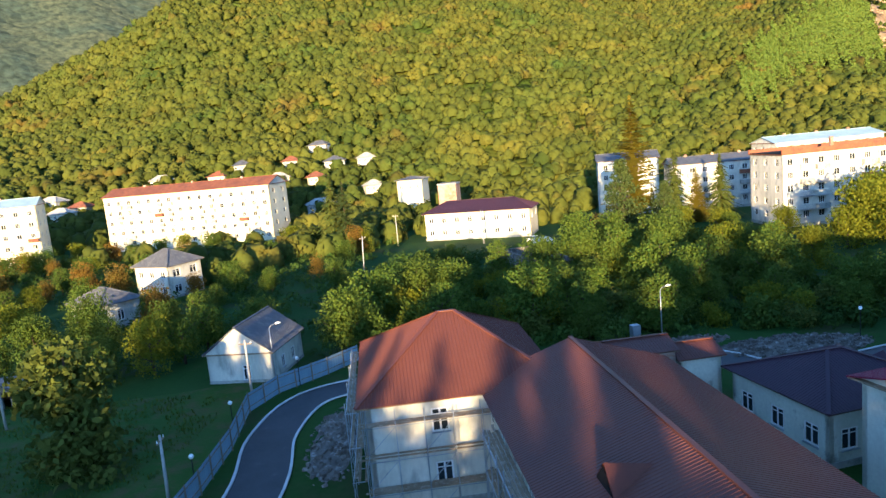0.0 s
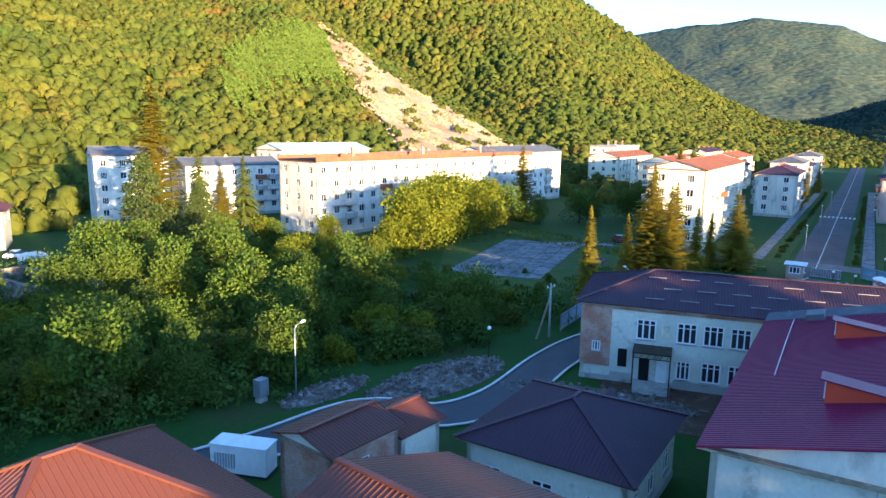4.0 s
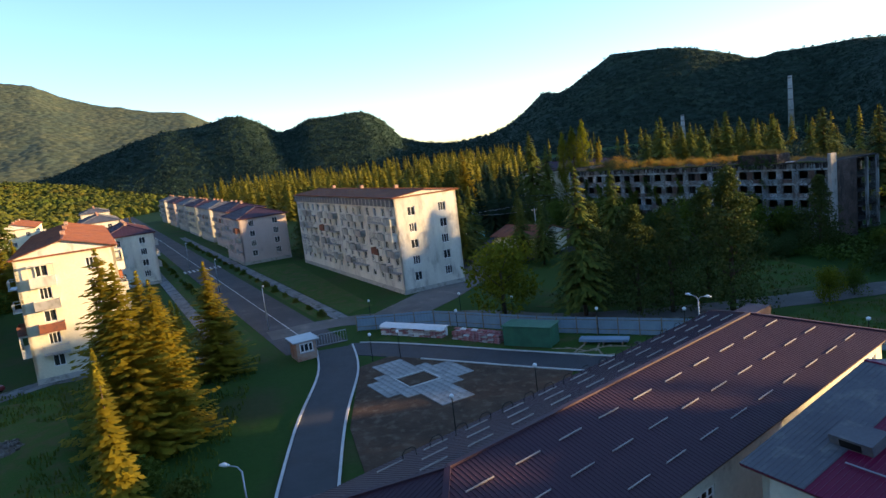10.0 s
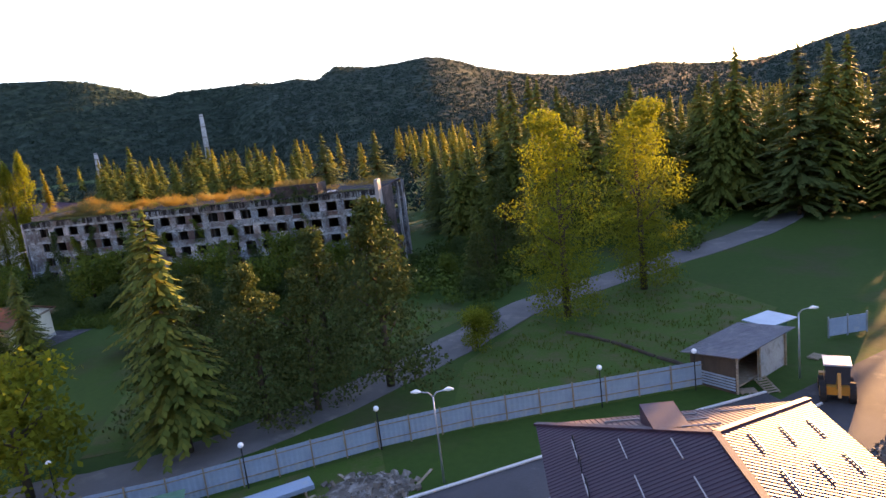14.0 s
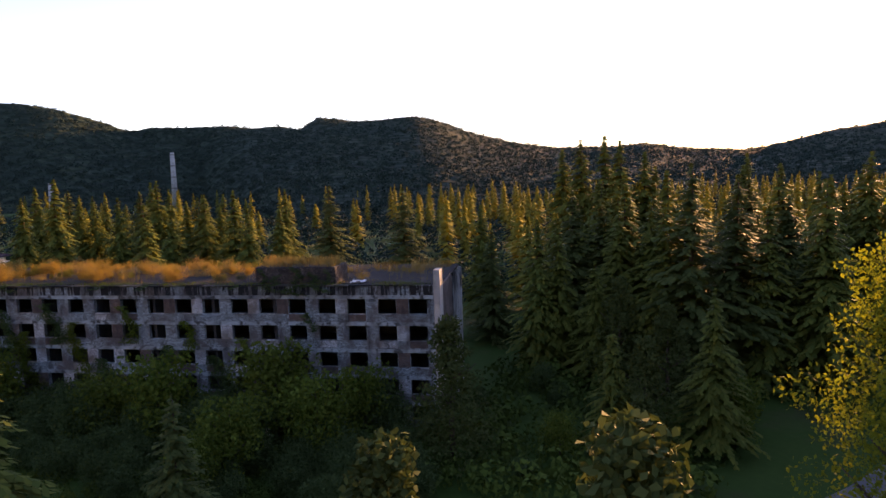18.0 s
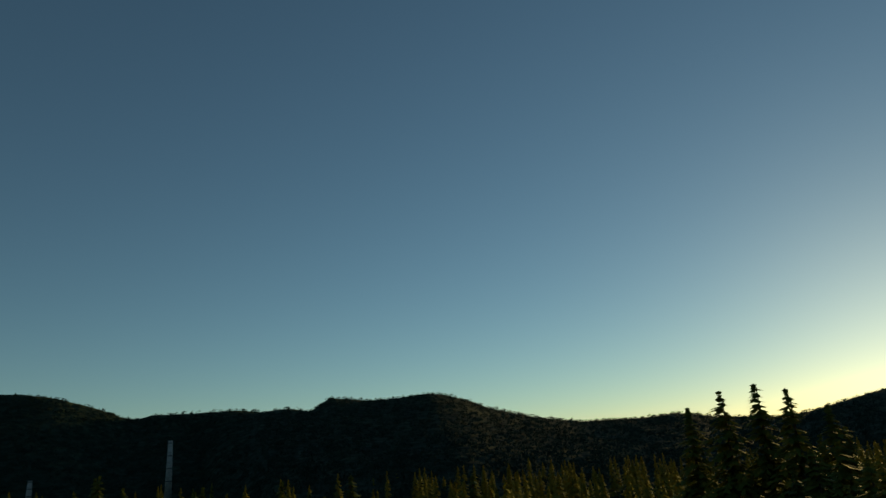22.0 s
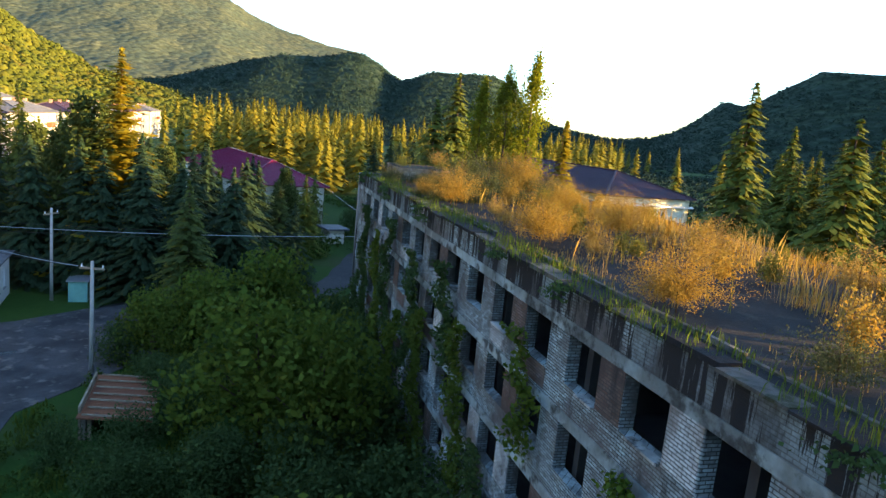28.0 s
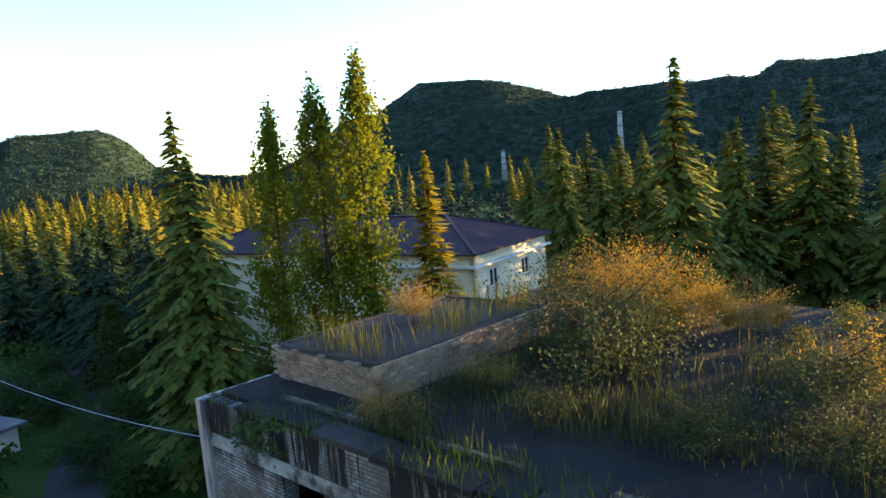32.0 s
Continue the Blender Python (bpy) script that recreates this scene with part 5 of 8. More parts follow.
# ---- buildings north-west of the hospital -----------------------------------------------------
house("school", "two-storey cream building with a maroon metal hip roof", "school", (-16.0, 137.2), -13.0, 27.5, 10, 7.0, M_plaster_cream, M_roof_purple, 2.6, front=grid(8, 27.5, (1.2, 4.4), 1.3, 1.6), end_b=grid(2, 10, (4.4,), 1.4, 1.6), end_a=grid(2, 10, (1.2, 4.4), 1.3, 1.6))
tower = thing("brick_tower", "square red brick tower beside a pale house", "tower", (-14, 182, 0), -10)
part("shaft", Geo().box(-3, 3, -3, 3, 0, 11.4), M_brick, tower)
part("cap", Geo().box(-3.2, 3.2, -3.2, 3.2, 11.4, 11.8), M_concrete, tower)
house("house", "pale two-storey house on the slope", "house", (-32, 196), -8, 9, 9, 13.5, M_plaster_cream, M_roof_slate, 1.0, front=grid(3, 9, (10.4,), 1.2, 1.3))
house("white_house", "whitewashed house with a steep slate gable roof", "house", (-27.2, 29.2), 86.0, 9.0, 7.8, 3.5, M_plaster_white, M_roof_slate, 3.0, end_a=[(4.6, 0.3, 1.0, 1.8)], front=[(3.0, 0.8, 1.0, 1.5), (6.0, 0.8, 1.0, 1.5)], hip_a=False, hip_b=False, over=0.4, plinth=0.35)
house("villa", "white two-storey villa with a pyramid slate roof", "house", (-67.5, 87.5), -20, 8.6, 8.6, 6.4, M_plaster_white, M_roof_slate, 2.8, front=grid(3, 8.6, (1.0, 4.0), 1.2, 1.5), end_b=grid(2, 8.6, (1.0, 4.0), 1.8, 1.6))
house("cottage", "pale cottage with a grey hipped roof among trees", "house", (-67, 65.2), -30, 8.8, 7, 4.2, M_plaster_grey, M_roof_slate, 2.2, front=[(6.5, 1.2, 1.2, 1.7), (2.5, 1.2, 1.2, 1.7)], end_b=[(3.5, 1.2, 1.2, 1.7)])
shed = thing("stone_shed", "low rubble stone shed with a doorway", "shed", (-58.5, 24.2, 0), 11)
g = Geo()
wall(g, (0, 0), (1, 0), (0, -1), 9, 0, 2.4, [(5.6, 6.5, 0, 1.9)])
g.box(0, 9, 3.6, 4, 0, 2.4).box(0, 0.4, 0.36, 3.6, 0, 2.4).box(8.6, 9, 0.36, 3.6, 0, 2.4)
part("wall", g, M_rubble, shed)
part("roof", Geo().box(-0.2, 9.2, -0.2, 4.2, 2.42, 2.55), M_roof_slate, shed)
ruinlet = thing("roofless_walls", "roofless rubble walls overgrown with weeds", "ruin", (1.5, 96, 0), -70)
part("wall", Geo().box(0, 22, -0.3, 0.3, 0, 2.6).box(0, 0.6, 0.3, 8, 0, 2.0).box(21.4, 22, 0.3, 8, 0, 2.2).box(0, 22, 8, 8.6, 0, 1.6), M_rubble, ruinlet)
# hillside cottages
COTTAGES = []
for k in range(22):
    az, t = -50.5 + k * 1.25 + rnd.uniform(-0.5, 0.5), (0.05, 0.16, 0.10, 0.2, 0.13)[k % 5] + rnd.uniform(-0.03, 0.03)
    x, y, z = hill_point(hill_north, -75.0, az, t)
    COTTAGES.append((x, y))
    c = ("grey rendered", "weathered", "pale yellow")[k % 3]
    house("hillside_cottage", c + " cottage on the wooded slope", "house", (x, y), rnd.uniform(-30, 30), rnd.uniform(7, 11), rnd.uniform(6, 8), 3.3, (M_plaster_grey, M_plaster_base, M_plaster_cream)[k % 3], (M_roof_slate, M_concrete, M_roof_rust)[(k // 2) % 3], 2.2,
          front=grid(3, 7, (1.4,), 1.1, 1.3), group="hillside cottages", pitch=1.2, base=z - 0.2, plinth=0)
# buildings round the ruin
pav = house("pavilion", "flat-walled cream building with a plum metal hip roof behind the ruin", "house", (212.5, -57.2), 32.0, 34, 12.6, 11.2, M_plaster_cream, M_roof_purple, 2.4, end_a=[(3.0, 8.2, 1.4, 1.5), (8.5, 8.2, 1.4, 1.5)], front=grid(8, 34, (5, 8.2), 1.3, 1.5), hip_a=True)
for x0, x1, y0, y1 in ((-0.4, 34.4, -6.7, -6.3), (-0.4, 34.4, 6.3, 6.7), (-0.4, 0.0, -6.3, 6.3), (34.0, 34.4, -6.3, 6.3)):
    part("ledge", Geo().box(x0, x1, y0, y1, 10.1, 10.28), M_white, pav, "projecting white ledge under the eaves")
house("maroon_house", "white house with a maroon metal hip roof among firs", "house", (226, -9.5), 38, 36, 12, 6.4, M_plaster_white, M_roof_red, 3.0, front=grid(8, 36, (1.2, 4.0), 1.2, 1.5), end_a=grid(3, 12, (1.2, 4.0), 1.2, 1.5), back=grid(8, 36, (1.2, 4.0), 1.2, 1.5))
house("white_hut", "small white hut with a flat grey roof", "hut", (175.9, -1.6), 28, 5.6, 6.2, 3.4, M_white, M_roof_slate, 0.5, end_a=[(4.4, 0.1, 0.9, 1.9), (1.6, 1.2, 0.9, 1.2)], front=[(1.4, 1.0, 0.8, 1.5), (3.4, 1.0, 0.8, 1.5)], over=0.3, plinth=0)
tq = thing("turquoise_kiosk", "small turquoise metal kiosk on the grass", "kiosk", (183, -7.3, 0), 25)
part("body", Geo().box(-0.9, 0.9, -0.7, 0.7, 0, 1.7), M_turquoise, tq)
part("roof", Geo().box(-1.05, 1.05, -0.85, 0.85, 1.7, 1.78), M_metal, tq)
house("yellow_house", "pale house with a rusty roof beside the yard", "house", (150.5, -15.0), 34, 11, 9, 3.8, M_plaster_cream, M_roof_rust, 1.6, front=grid(3, 11, (1.1,), 1.1, 1.4), end_b=grid(2, 9, (1.1,), 1.1, 1.4), hip_a=False, hip_b=False)
rust = thing("rusty_shelter", "low shelter under a rusty corrugated roof", "shelter", (164.1, -22.3, -0.55), 23)
for x, y in ((-2.3, -1.35), (2.3, -1.35), (-2.3, 1.2), (2.3, 1.2)):
    part("post", Geo().box(x - 0.08, x + 0.08, y - 0.08, y + 0.08, 0, 1.66), M_wood, rust)
g = Geo()
corrugated(g, [(-2.8, -1.7, 1.65), (2.8, -1.7, 1.65), (2.8, 1.7, 1.95), (-2.8, 1.7, 1.95)], 0.25)
part("roof", g, M_roof_rust, rust, "rust-streaked corrugated sheet")
for k in range(7):
    part("batten", Geo().box(-2.7 + k * 0.88, -2.62 + k * 0.88, -1.6, 1.6, 1.86 + 0.02 * (k % 3), 1.93 + 0.02 * (k % 3)), M_wood, rust, "bleached timber batten").matrix_basis = pose(0, 0, 0, 5.2, 0, rnd.uniform(-2, 2))
part("back_wall", Geo().box(-2.4, 2.4, 1.35, 1.55, 0, 1.8), M_rubble, rust)
part("back", Geo().box(-2.3, 2.3, 1.6, 1.7, 0, 2.3), M_wood, rust)
for nm, x, y, h, r in (("chimney_stack", 594, -382, 47, 2.8), ("chimney_stack", 632, -298, 24, 2.4)):
    st = thing(nm, "tall pale industrial chimney with rings", "chimney", (x, y, 0), 0, "chimneys")
    part("shaft", Geo().tube([(0, 0, 0), (0, 0, h)], [r, r * 0.6], 20), M_concrete, st, smooth=True)
    for k in range(4):
        z = h * (0.35 + 0.2 * k)
        part("ring", Geo().tube([(0, 0, z), (0, 0, z + 0.8)], [r * (1 - 0.4 * z / h) + 0.15] * 2, 20), M_rubble, st)

# ---- the ruin: five storeys of bare frame, brick infill and a garden on its roof ---------------------
RU = thing("ruin", "roofless grey concrete and brick shell of a five-storey building", "ruin", (128.9, -51.7, 0), math.degrees(math.atan2(0.379, 0.925)))
R_A, R_B, R_DEEP = -5.5, 56.4, 14.0
PITCH, STOREY, HEAD = 2.82, 2.46, 11.78
COLS = [k for k in range(-1, 20)]


def ruin_front(y, outside, skip=()):
    holes, lost = [], []
    for r in range(5):
        for c in COLS:
            if (r, c) in skip:
                continue
            s1 = -0.1 + PITCH * c
            top = HEAD - r * STOREY
            holes.append((s1 - 1.66 - R_A, s1 - R_A, top - 1.38, top))
    g = Geo()
    if outside > 0:
        wall(g, (R_A, y), (1, 0), (0, 1), R_B - R_A, 0, 12.35, holes, 0.38)
    else:
        wall(g, (R_A, y), (1, 0), (0, -1), R_B - R_A, 0, 12.35, holes, 0.38)
    return g


part("front_wall", ruin_front(0.0, 1), M_brick_ruin, RU, "grey and red brick infill wall with empty window holes")
part("back_wall", ruin_front(-R_DEEP, -1), M_brick_ruin, RU)
# concrete lintel bands proud of the brick, and the brick parapet under the cornice
for r in range(5):
    z = HEAD - r * STOREY
    part("floor_band", Geo().box(R_A, R_B, -0.02, 0.035, z + 0.01, z + 0.34), M_ruin_band, RU, "stained concrete lintel band")
rr = random.Random(5)
s = R_A
while s < R_B:
    w = min(rr.uniform(4.2, 7.2), R_B - s)
    part("parapet_brickwork", Geo().box(s, s + w, -0.3, 0.016 + rr.uniform(0, 0.02), 12.13, 12.96 + rr.uniform(-0.05, 0.04)), M_parapet if rr.random() < 0.75 else M_brick_ruin, RU, "stained brick parapet with black runs")
    s += w
# patches of other brick between the holes, and broken sills
for r in range(5):
    for c in COLS[:-1]:
        top = HEAD - r * STOREY
        s1 = -0.1 + PITCH * c
        if rr.random() < 0.55:
            part("brick_panel", Geo().box(s1 + 0.03, s1 + PITCH - 1.69, -0.06, 0.012 + rr.uniform(0, 0.02), top - 1.36, top), rr.choice((M_brick_white, M_brick_rust, M_brick_white)), RU)
        if rr.random() < 0.5:
            part("brick_panel", Geo().box(s1 - 1.66, s1, -0.06, 0.014, top - 2.03, top - 1.42), rr.choice((M_brick_rust, M_brick_white, M_brick_rust)), RU)
        if rr.random() < 0.35:
            part("broken_sill", Geo().box(s1 - 1.62, s1 - rr.uniform(0.1, 0.8), -0.2, 0.09, top - 1.42, top - 1.36), M_ruin, RU)
s = R_A
while s < R_B:
    w = min(rr.uniform(0.7, 2.6), R_B - s)
    if rr.random() > 0.08:
        e, z = 0.20 + rr.uniform(-0.14, 0.06), 13.07 + rr.uniform(-0.02, 0.05)
        g = Geo().box(s, s + w - rr.uniform(0.02, 0.07), -0.34 - rr.uniform(0, 0.12), e, 13.0 - rr.uniform(0, 0.02), z)
        part("cornice_slab", g, rr.choice((M_ruin_shade_grime, M_tar, M_tar, M_ruin_edge)), RU, "broken cornice slab").matrix_basis = pose(0, 0, 0, rr.uniform(-0.3, 0.3), 0, 0)
    s += w
# the low kerb behind the gutter, broken off in places
s = R_A + 0.6
while s < R_B - 0.5:
    w = min(rr.uniform(1.4, 3.6), R_B - 0.4 - s)
    if rr.random() > 0.16:
        g = Geo().box(-w / 2, w / 2 - 0.03, -0.06, 0.06, -0.05, 0.09 + rr.uniform(-0.04, 0.04))
        part("roof_kerb", g, M_ruin_edge, RU, "weathered concrete kerb of the gutter").matrix_basis = pose(s + w / 2, -0.92 + rr.uniform(-0.04, 0.04), 13.0, rr.uniform(-4, 4), rr.uniform(-0.6, 0.6), rr.uniform(-0.8, 0.8))
    s += w
part("roof_deck", Geo().box(R_A, R_B, -R_DEEP, -0.4, 12.75, 13.0), M_tar, RU, "black tar roof")
# floors and inner walls coloured near-black for the shade behind the window holes
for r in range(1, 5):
    part("floor_slab", Geo().box(R_A + 0.12, R_B - 0.2, -R_DEEP + 0.45, -0.45, HEAD - r * STOREY + 0.1, HEAD - r * STOREY + 0.32), M_ruin_shade_grime, RU)
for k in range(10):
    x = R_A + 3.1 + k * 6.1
    part("cross_wall", Geo().box(x, x + 0.25, -R_DEEP + 0.5, -0.5, 0, 12.7), M_ruin_shade_grime, RU)
part("corridor_wall", Geo().box(R_A + 0.3, R_B - 0.3, -6.4, -6.2, 0, 12.7), M_ruin_shade_grime, RU)
# darker brick puts the end face's shade into its colour
part("end_wall", Geo().box(R_A - 0.3, R_A, -7.0, 0.25, 0, 12.9), M_brick_rust, RU, "end wall in brick darkened for its shade")
for q in (-10.4, -R_DEEP + 0.2):
    part("column", Geo().box(R_A - 0.3, R_A + 0.1, q - 0.2, q + 0.2, 0, 12.75), M_ruin, RU, "bare concrete column")
part("end_pier", Geo().box(R_A - 0.35, R_A + 0.2, -1.2, 0.40, 0, 14.4), M_concrete, RU, "pale end pier rising above the roof")
part("end_wall", Geo().box(R_B, R_B + 0.4, -R_DEEP, 0.1, 0, 12.9), M_ruin, RU)
rot = RU.matrix_basis


def on_ruin(s, q, z=0.0):
    return rot @ Vector((s, q, z))


# brick stair-head boxes on the roof, laid brick by brick where the camera passes
brick_me = Geo().box(-0.12, 0.12, -0.06, 0.06, -0.036, 0.036).mesh("brick", M_brick_ruin_piece)


soot_me = Geo().box(-0.12, 0.12, -0.06, 0.06, -0.036, 0.036).mesh("brick", M_brick_soot)


def brick_box(s0, s1, q0, q1, z0, z1, label, count, piece):
    bx = thing("stair_head", label, "roof structure", (0, 0, 0))
    bx.matrix_basis = rot
    g = Geo()
    g.box(s0 + 0.1, s1 - 0.1, q1 - 0.26, q1 - 0.1, z0, z1 - 0.05).box(s0 + 0.1, s1 - 0.1, q0 + 0.1, q0 + 0.26, z0, z1 - 0.05).box(s0 + 0.1, s0 + 0.26, q0 + 0.26, q1 - 0.26, z0, z1 - 0.05).box(s1 - 0.26, s1 - 0.1, q0 + 0.26, q1 - 0.26, z0, z1 - 0.05)
    g.box(s0 + 0.26, s1 - 0.26, q0 + 0.26, q1 - 0.26, z1 - 0.3, z1 - 0.1)
    part("core", g, M_ruin_shade_grime, bx)
    rows = int((z1 - z0) / 0.082)
    loose = Geo()
    n = 0
    spots = []
    for r in range(rows):
        z = z0 + 0.04 + r * 0.082
        for k in range(int((s1 - s0) / 0.26)):
            if r == rows - 1 and rr.random() < 0.45:
                continue
            spots.append((s0 + 0.13 + k * 0.26 + (r % 2) * 0.13 - 0.06, q1 - 0.06 + rr.uniform(-0.015, 0.02), z, 0))
        for k in range(int((q1 - q0) / 0.26)):
            for sx in (s0 + 0.06, s1 - 0.06):
                spots.append((sx + rr.uniform(-0.015, 0.015), q0 + 0.13 + k * 0.26 + (r % 2) * 0.13, z, 90))
    rr.shuffle(spots)
    for s, q, z, a in spots:
        if n < count:
            part("brick", piece, None, bx).matrix_basis = pose(s, q, z, rr.uniform(-2, 2), rr.uniform(-2, 2), a + rr.uniform(-2, 2))
            n += 1
        else:
            dx, dy = (0.12, 0.06) if a == 0 else (0.06, 0.12)
            loose.box(s - dx, s + dx, q - dy, q + dy, z - 0.036, z + 0.036)
    ob = part("brickwork", loose, piece.materials[0], bx)
    ob["kind"] = "stuff"


brick_box(3.9, 11.6, -4.2, -0.5, 13.0, 14.7, "low brick stair-head box overgrown with weeds on the ruin's roof", 280, soot_me)
brick_box(52.2, 56.2, -8.4, -1.8, 13.0, 13.9, "sunlit brick upstand on the ruin's roof", 220, brick_me)

# ---- plants: kinds ------------------------------------------------------------------------
def woodland(name, green, gold, rust):
    m, t, p = nodes(name)
    v = coords(t)
    g = t.nodes.new("ShaderNodeNewGeometry")
    c = mix_colour(t, grain(t, v, 0.018, 5, 0.36, 0.6), green, gold)
    c = mix_colour(t, grain(t, v, 0.03, 5, 0.55, 0.68), c, rust)
    vo, mr = t.nodes.new("ShaderNodeTexVoronoi"), t.nodes.new("ShaderNodeMapRange")
    vo.inputs["Scale"].default_value = 0.11
    t.links.new(v, vo.inputs["Vector"])
    sep = t.nodes.new("ShaderNodeSeparateColor")
    t.links.new(vo.outputs["Color"], sep.inputs[0])
    c = mix_colour(t, sep.outputs[0], c, tuple(0.5 * (a + b) for a, b in zip(green, gold)))
    half = t.nodes.new("ShaderNodeMath")
    half.operation = "MULTIPLY"
    half.inputs[1].default_value = 0.65
    t.links.new(sep.outputs[1], half.inputs[0])
    c = mix_colour(t, half.outputs[0], c, tuple(k * 0.45 for k in green))
    mr.inputs[4].default_value = 0.16
    t.links.new(g.outputs["Random Per Island"], mr.inputs[0])
    c = mix_colour(t, mr.outputs[0], c, tuple(k * 0.35 for k in green))
    t.links.new(c, p.inputs["Base Color"])
    p.inputs["Roughness"].default_value = 0.9
    p.inputs["Specular IOR Level"].default_value = 0.08
    return m


M_canopy = woodland("canopy_autumn", (0.045, 0.075, 0.014), (0.112, 0.104, 0.016), (0.125, 0.072, 0.016))
# crowns tinted darker and bluer to carry haze and shade in their colour
M_canopy_haze = woodland("canopy_haze", (0.021, 0.048, 0.038), (0.028, 0.056, 0.04), (0.034, 0.054, 0.036))


M_leaf_thicket = woodland("undergrowth_green", (0.035, 0.085, 0.016), (0.08, 0.12, 0.02), (0.07, 0.10, 0.02))


def dome():
    """A closed crown of 23 points: tip, three rings."""
    v, f = [(0, 0, 1.0)], []
    rings = ((6, 0.62, 0.78, 0.0), (8, 1.0, 0.22, 0.3), (8, 0.86, -0.45, 0.1))
    start = []
    for n, r, z, turn in rings:
        start.append(len(v))
        v += [(r * math.cos(2 * math.pi * (k + turn) / n), r * math.sin(2 * math.pi * (k + turn) / n), z) for k in range(n)]
    f += [(0, 1 + k, 1 + (k + 1) % 6) for k in range(6)]
    a, b, c = start
    for k in range(8):
        i0, i1 = a + (k * 6) // 8, a + (((k + 1) * 6) // 8) % 6
        f.append((i0, b + k, b + (k + 1) % 8))
        if i0 != i1:
            f.append((i0, b + (k + 1) % 8, i1))
        f += [(b + k, c + k, c + (k + 1) % 8), (b + k, c + (k + 1) % 8, b + (k + 1) % 8)]
    return np.array(v), np.array(f)


def canopy(name, label, pts, radii, mat, cards, seed, tall=1.1, domes=True, fine=1.0):
    """Many far crowns as one mesh: an uneven dome for each, and leaf plates over it, set outward."""
    rng = np.random.default_rng(seed)
    n = len(pts)
    d = rng.normal(size=(n, cards, 3))
    d[..., 2] = np.abs(d[..., 2]) * 0.9 - 0.25
    d /= np.linalg.norm(d, axis=2)[..., None]
    r = radii[:, None, None]
    c = pts[:, None, :] + d * r * np.array([1, 1, tall]) * rng.uniform(0.75, 1.12, (n, cards, 1)) + np.array([0, 0, 1]) * r * 0.55
    nn = d + 0.22 * rng.normal(size=d.shape)
    e = np.cross(nn, rng.normal(size=d.shape))
    e /= np.linalg.norm(e, axis=2)[..., None]
    f = np.cross(nn, e)
    f /= np.linalg.norm(f, axis=2)[..., None]
    s = r * rng.uniform(0.2, 0.46, (n, cards, 1)) * (24 / cards) ** 0.35 * (0.62 if domes else fine)
    v = np.stack([c - e * s * 1.15, c + e * s * 0.9 - f * s * 0.85, c + f * s * 1.2 + e * s * 0.3], 2).reshape(-1, 3)
    tri = np.arange(len(v)).reshape(-1, 3)
    if domes:
        dv, df = dome()
        m = len(dv)
        a = rng.uniform(0, 6.283, (n, 1))
        ca, sa = np.cos(a), np.sin(a)
        w = dv[None] * rng.uniform(0.72, 1.16, (n, m, 1))
        w = np.stack([w[..., 0] * ca - w[..., 1] * sa, w[..., 0] * sa + w[..., 1] * ca, w[..., 2] * tall], 2)
        w = pts[:, None, :] + w * r * 0.95 + np.array([0, 0, 1]) * r * 0.55
        tri = np.concatenate([tri, (df[None] + len(v) + m * np.arange(n)[:, None, None]).reshape(-1, 3)])
        v = np.concatenate([v, w.reshape(-1, 3)])
    me = mesh_np(name, v, tri, mat)
    if domes:
        me.shade_smooth()
    tagged(new(name, me), label, "woodland", "", "stuff")


def sample_hill(gr, n, seed, t0=0.0, t1=1.0, a0=0, a1=None, power=1.0):
    rng = np.random.default_rng(seed)
    A, B = gr.shape[0], gr.shape[1]
    i = rng.uniform(a0, (a1 or A) - 1.01, n)
    j = (t0 + (t1 - t0) * rng.uniform(0, 1, n) ** power) * (B - 1.01)
    i0, j0 = i.astype(int), j.astype(int)
    fi, fj = (i - i0)[:, None], (j - j0)[:, None]
    return gr[i0, j0] * (1 - fi) * (1 - fj) + gr[i0 + 1, j0] * fi * (1 - fj) + gr[i0, j0 + 1] * (1 - fi) * fj + gr[i0 + 1, j0 + 1] * fi * fj


def off_scar(p):
    """True where the hillside is wooded: not on the landslip or the clearing."""
    az = np.degrees(np.arctan2(p[:, 0] - CENTRE[0], p[:, 1] - CENTRE[1]))
    d = np.hypot(p[:, 0] - CENTRE[0], p[:, 1] - CENTRE[1])
    far = np.interp(az, [-10, 0, 6.6, 14, 19.9, 22.6, 25.4, 27.7, 31, 34.8, 37.5, 41, 44], [660, 640, 610, 560, 515, 490, 465, 440, 412, 372, 355, 335, 320])
    foot = np.interp(az, [-10, 10, 25, 35, 44], [215, 205, 190, 240, 270])
    t = (d - foot) / (far - foot) + 0.03 * np.sin(az * 5.1 + 1) + 0.025 * np.sin(az * 11.7) + np.random.default_rng(61).normal(size=len(p)) * 0.022
    az = az + 0.35 * np.sin(d * 0.09)
    scar = (az > 21.8) & (az < 40) & (t > np.interp(az, SCAR_AZ, SCAR_LOW) - 0.05) & (t < np.interp(az, SCAR_AZ, SCAR_HIGH) - 0.02)
    mead = (az > 11.5) & (az < 22.6) & (t > np.interp(az, [12, 15, 19, 22.6], [0.22, 0.32, 0.38, 0.46])) & (t < np.interp(az, [12, 15, 18.8, 21.5, 22.6], [0.34, 0.5, 0.65, 0.71, 0.66]))
    return ~(scar | mead)


p = sample_hill(hill_north, 20500, 1, 0.02, 1.0, 20, None, 0.8)
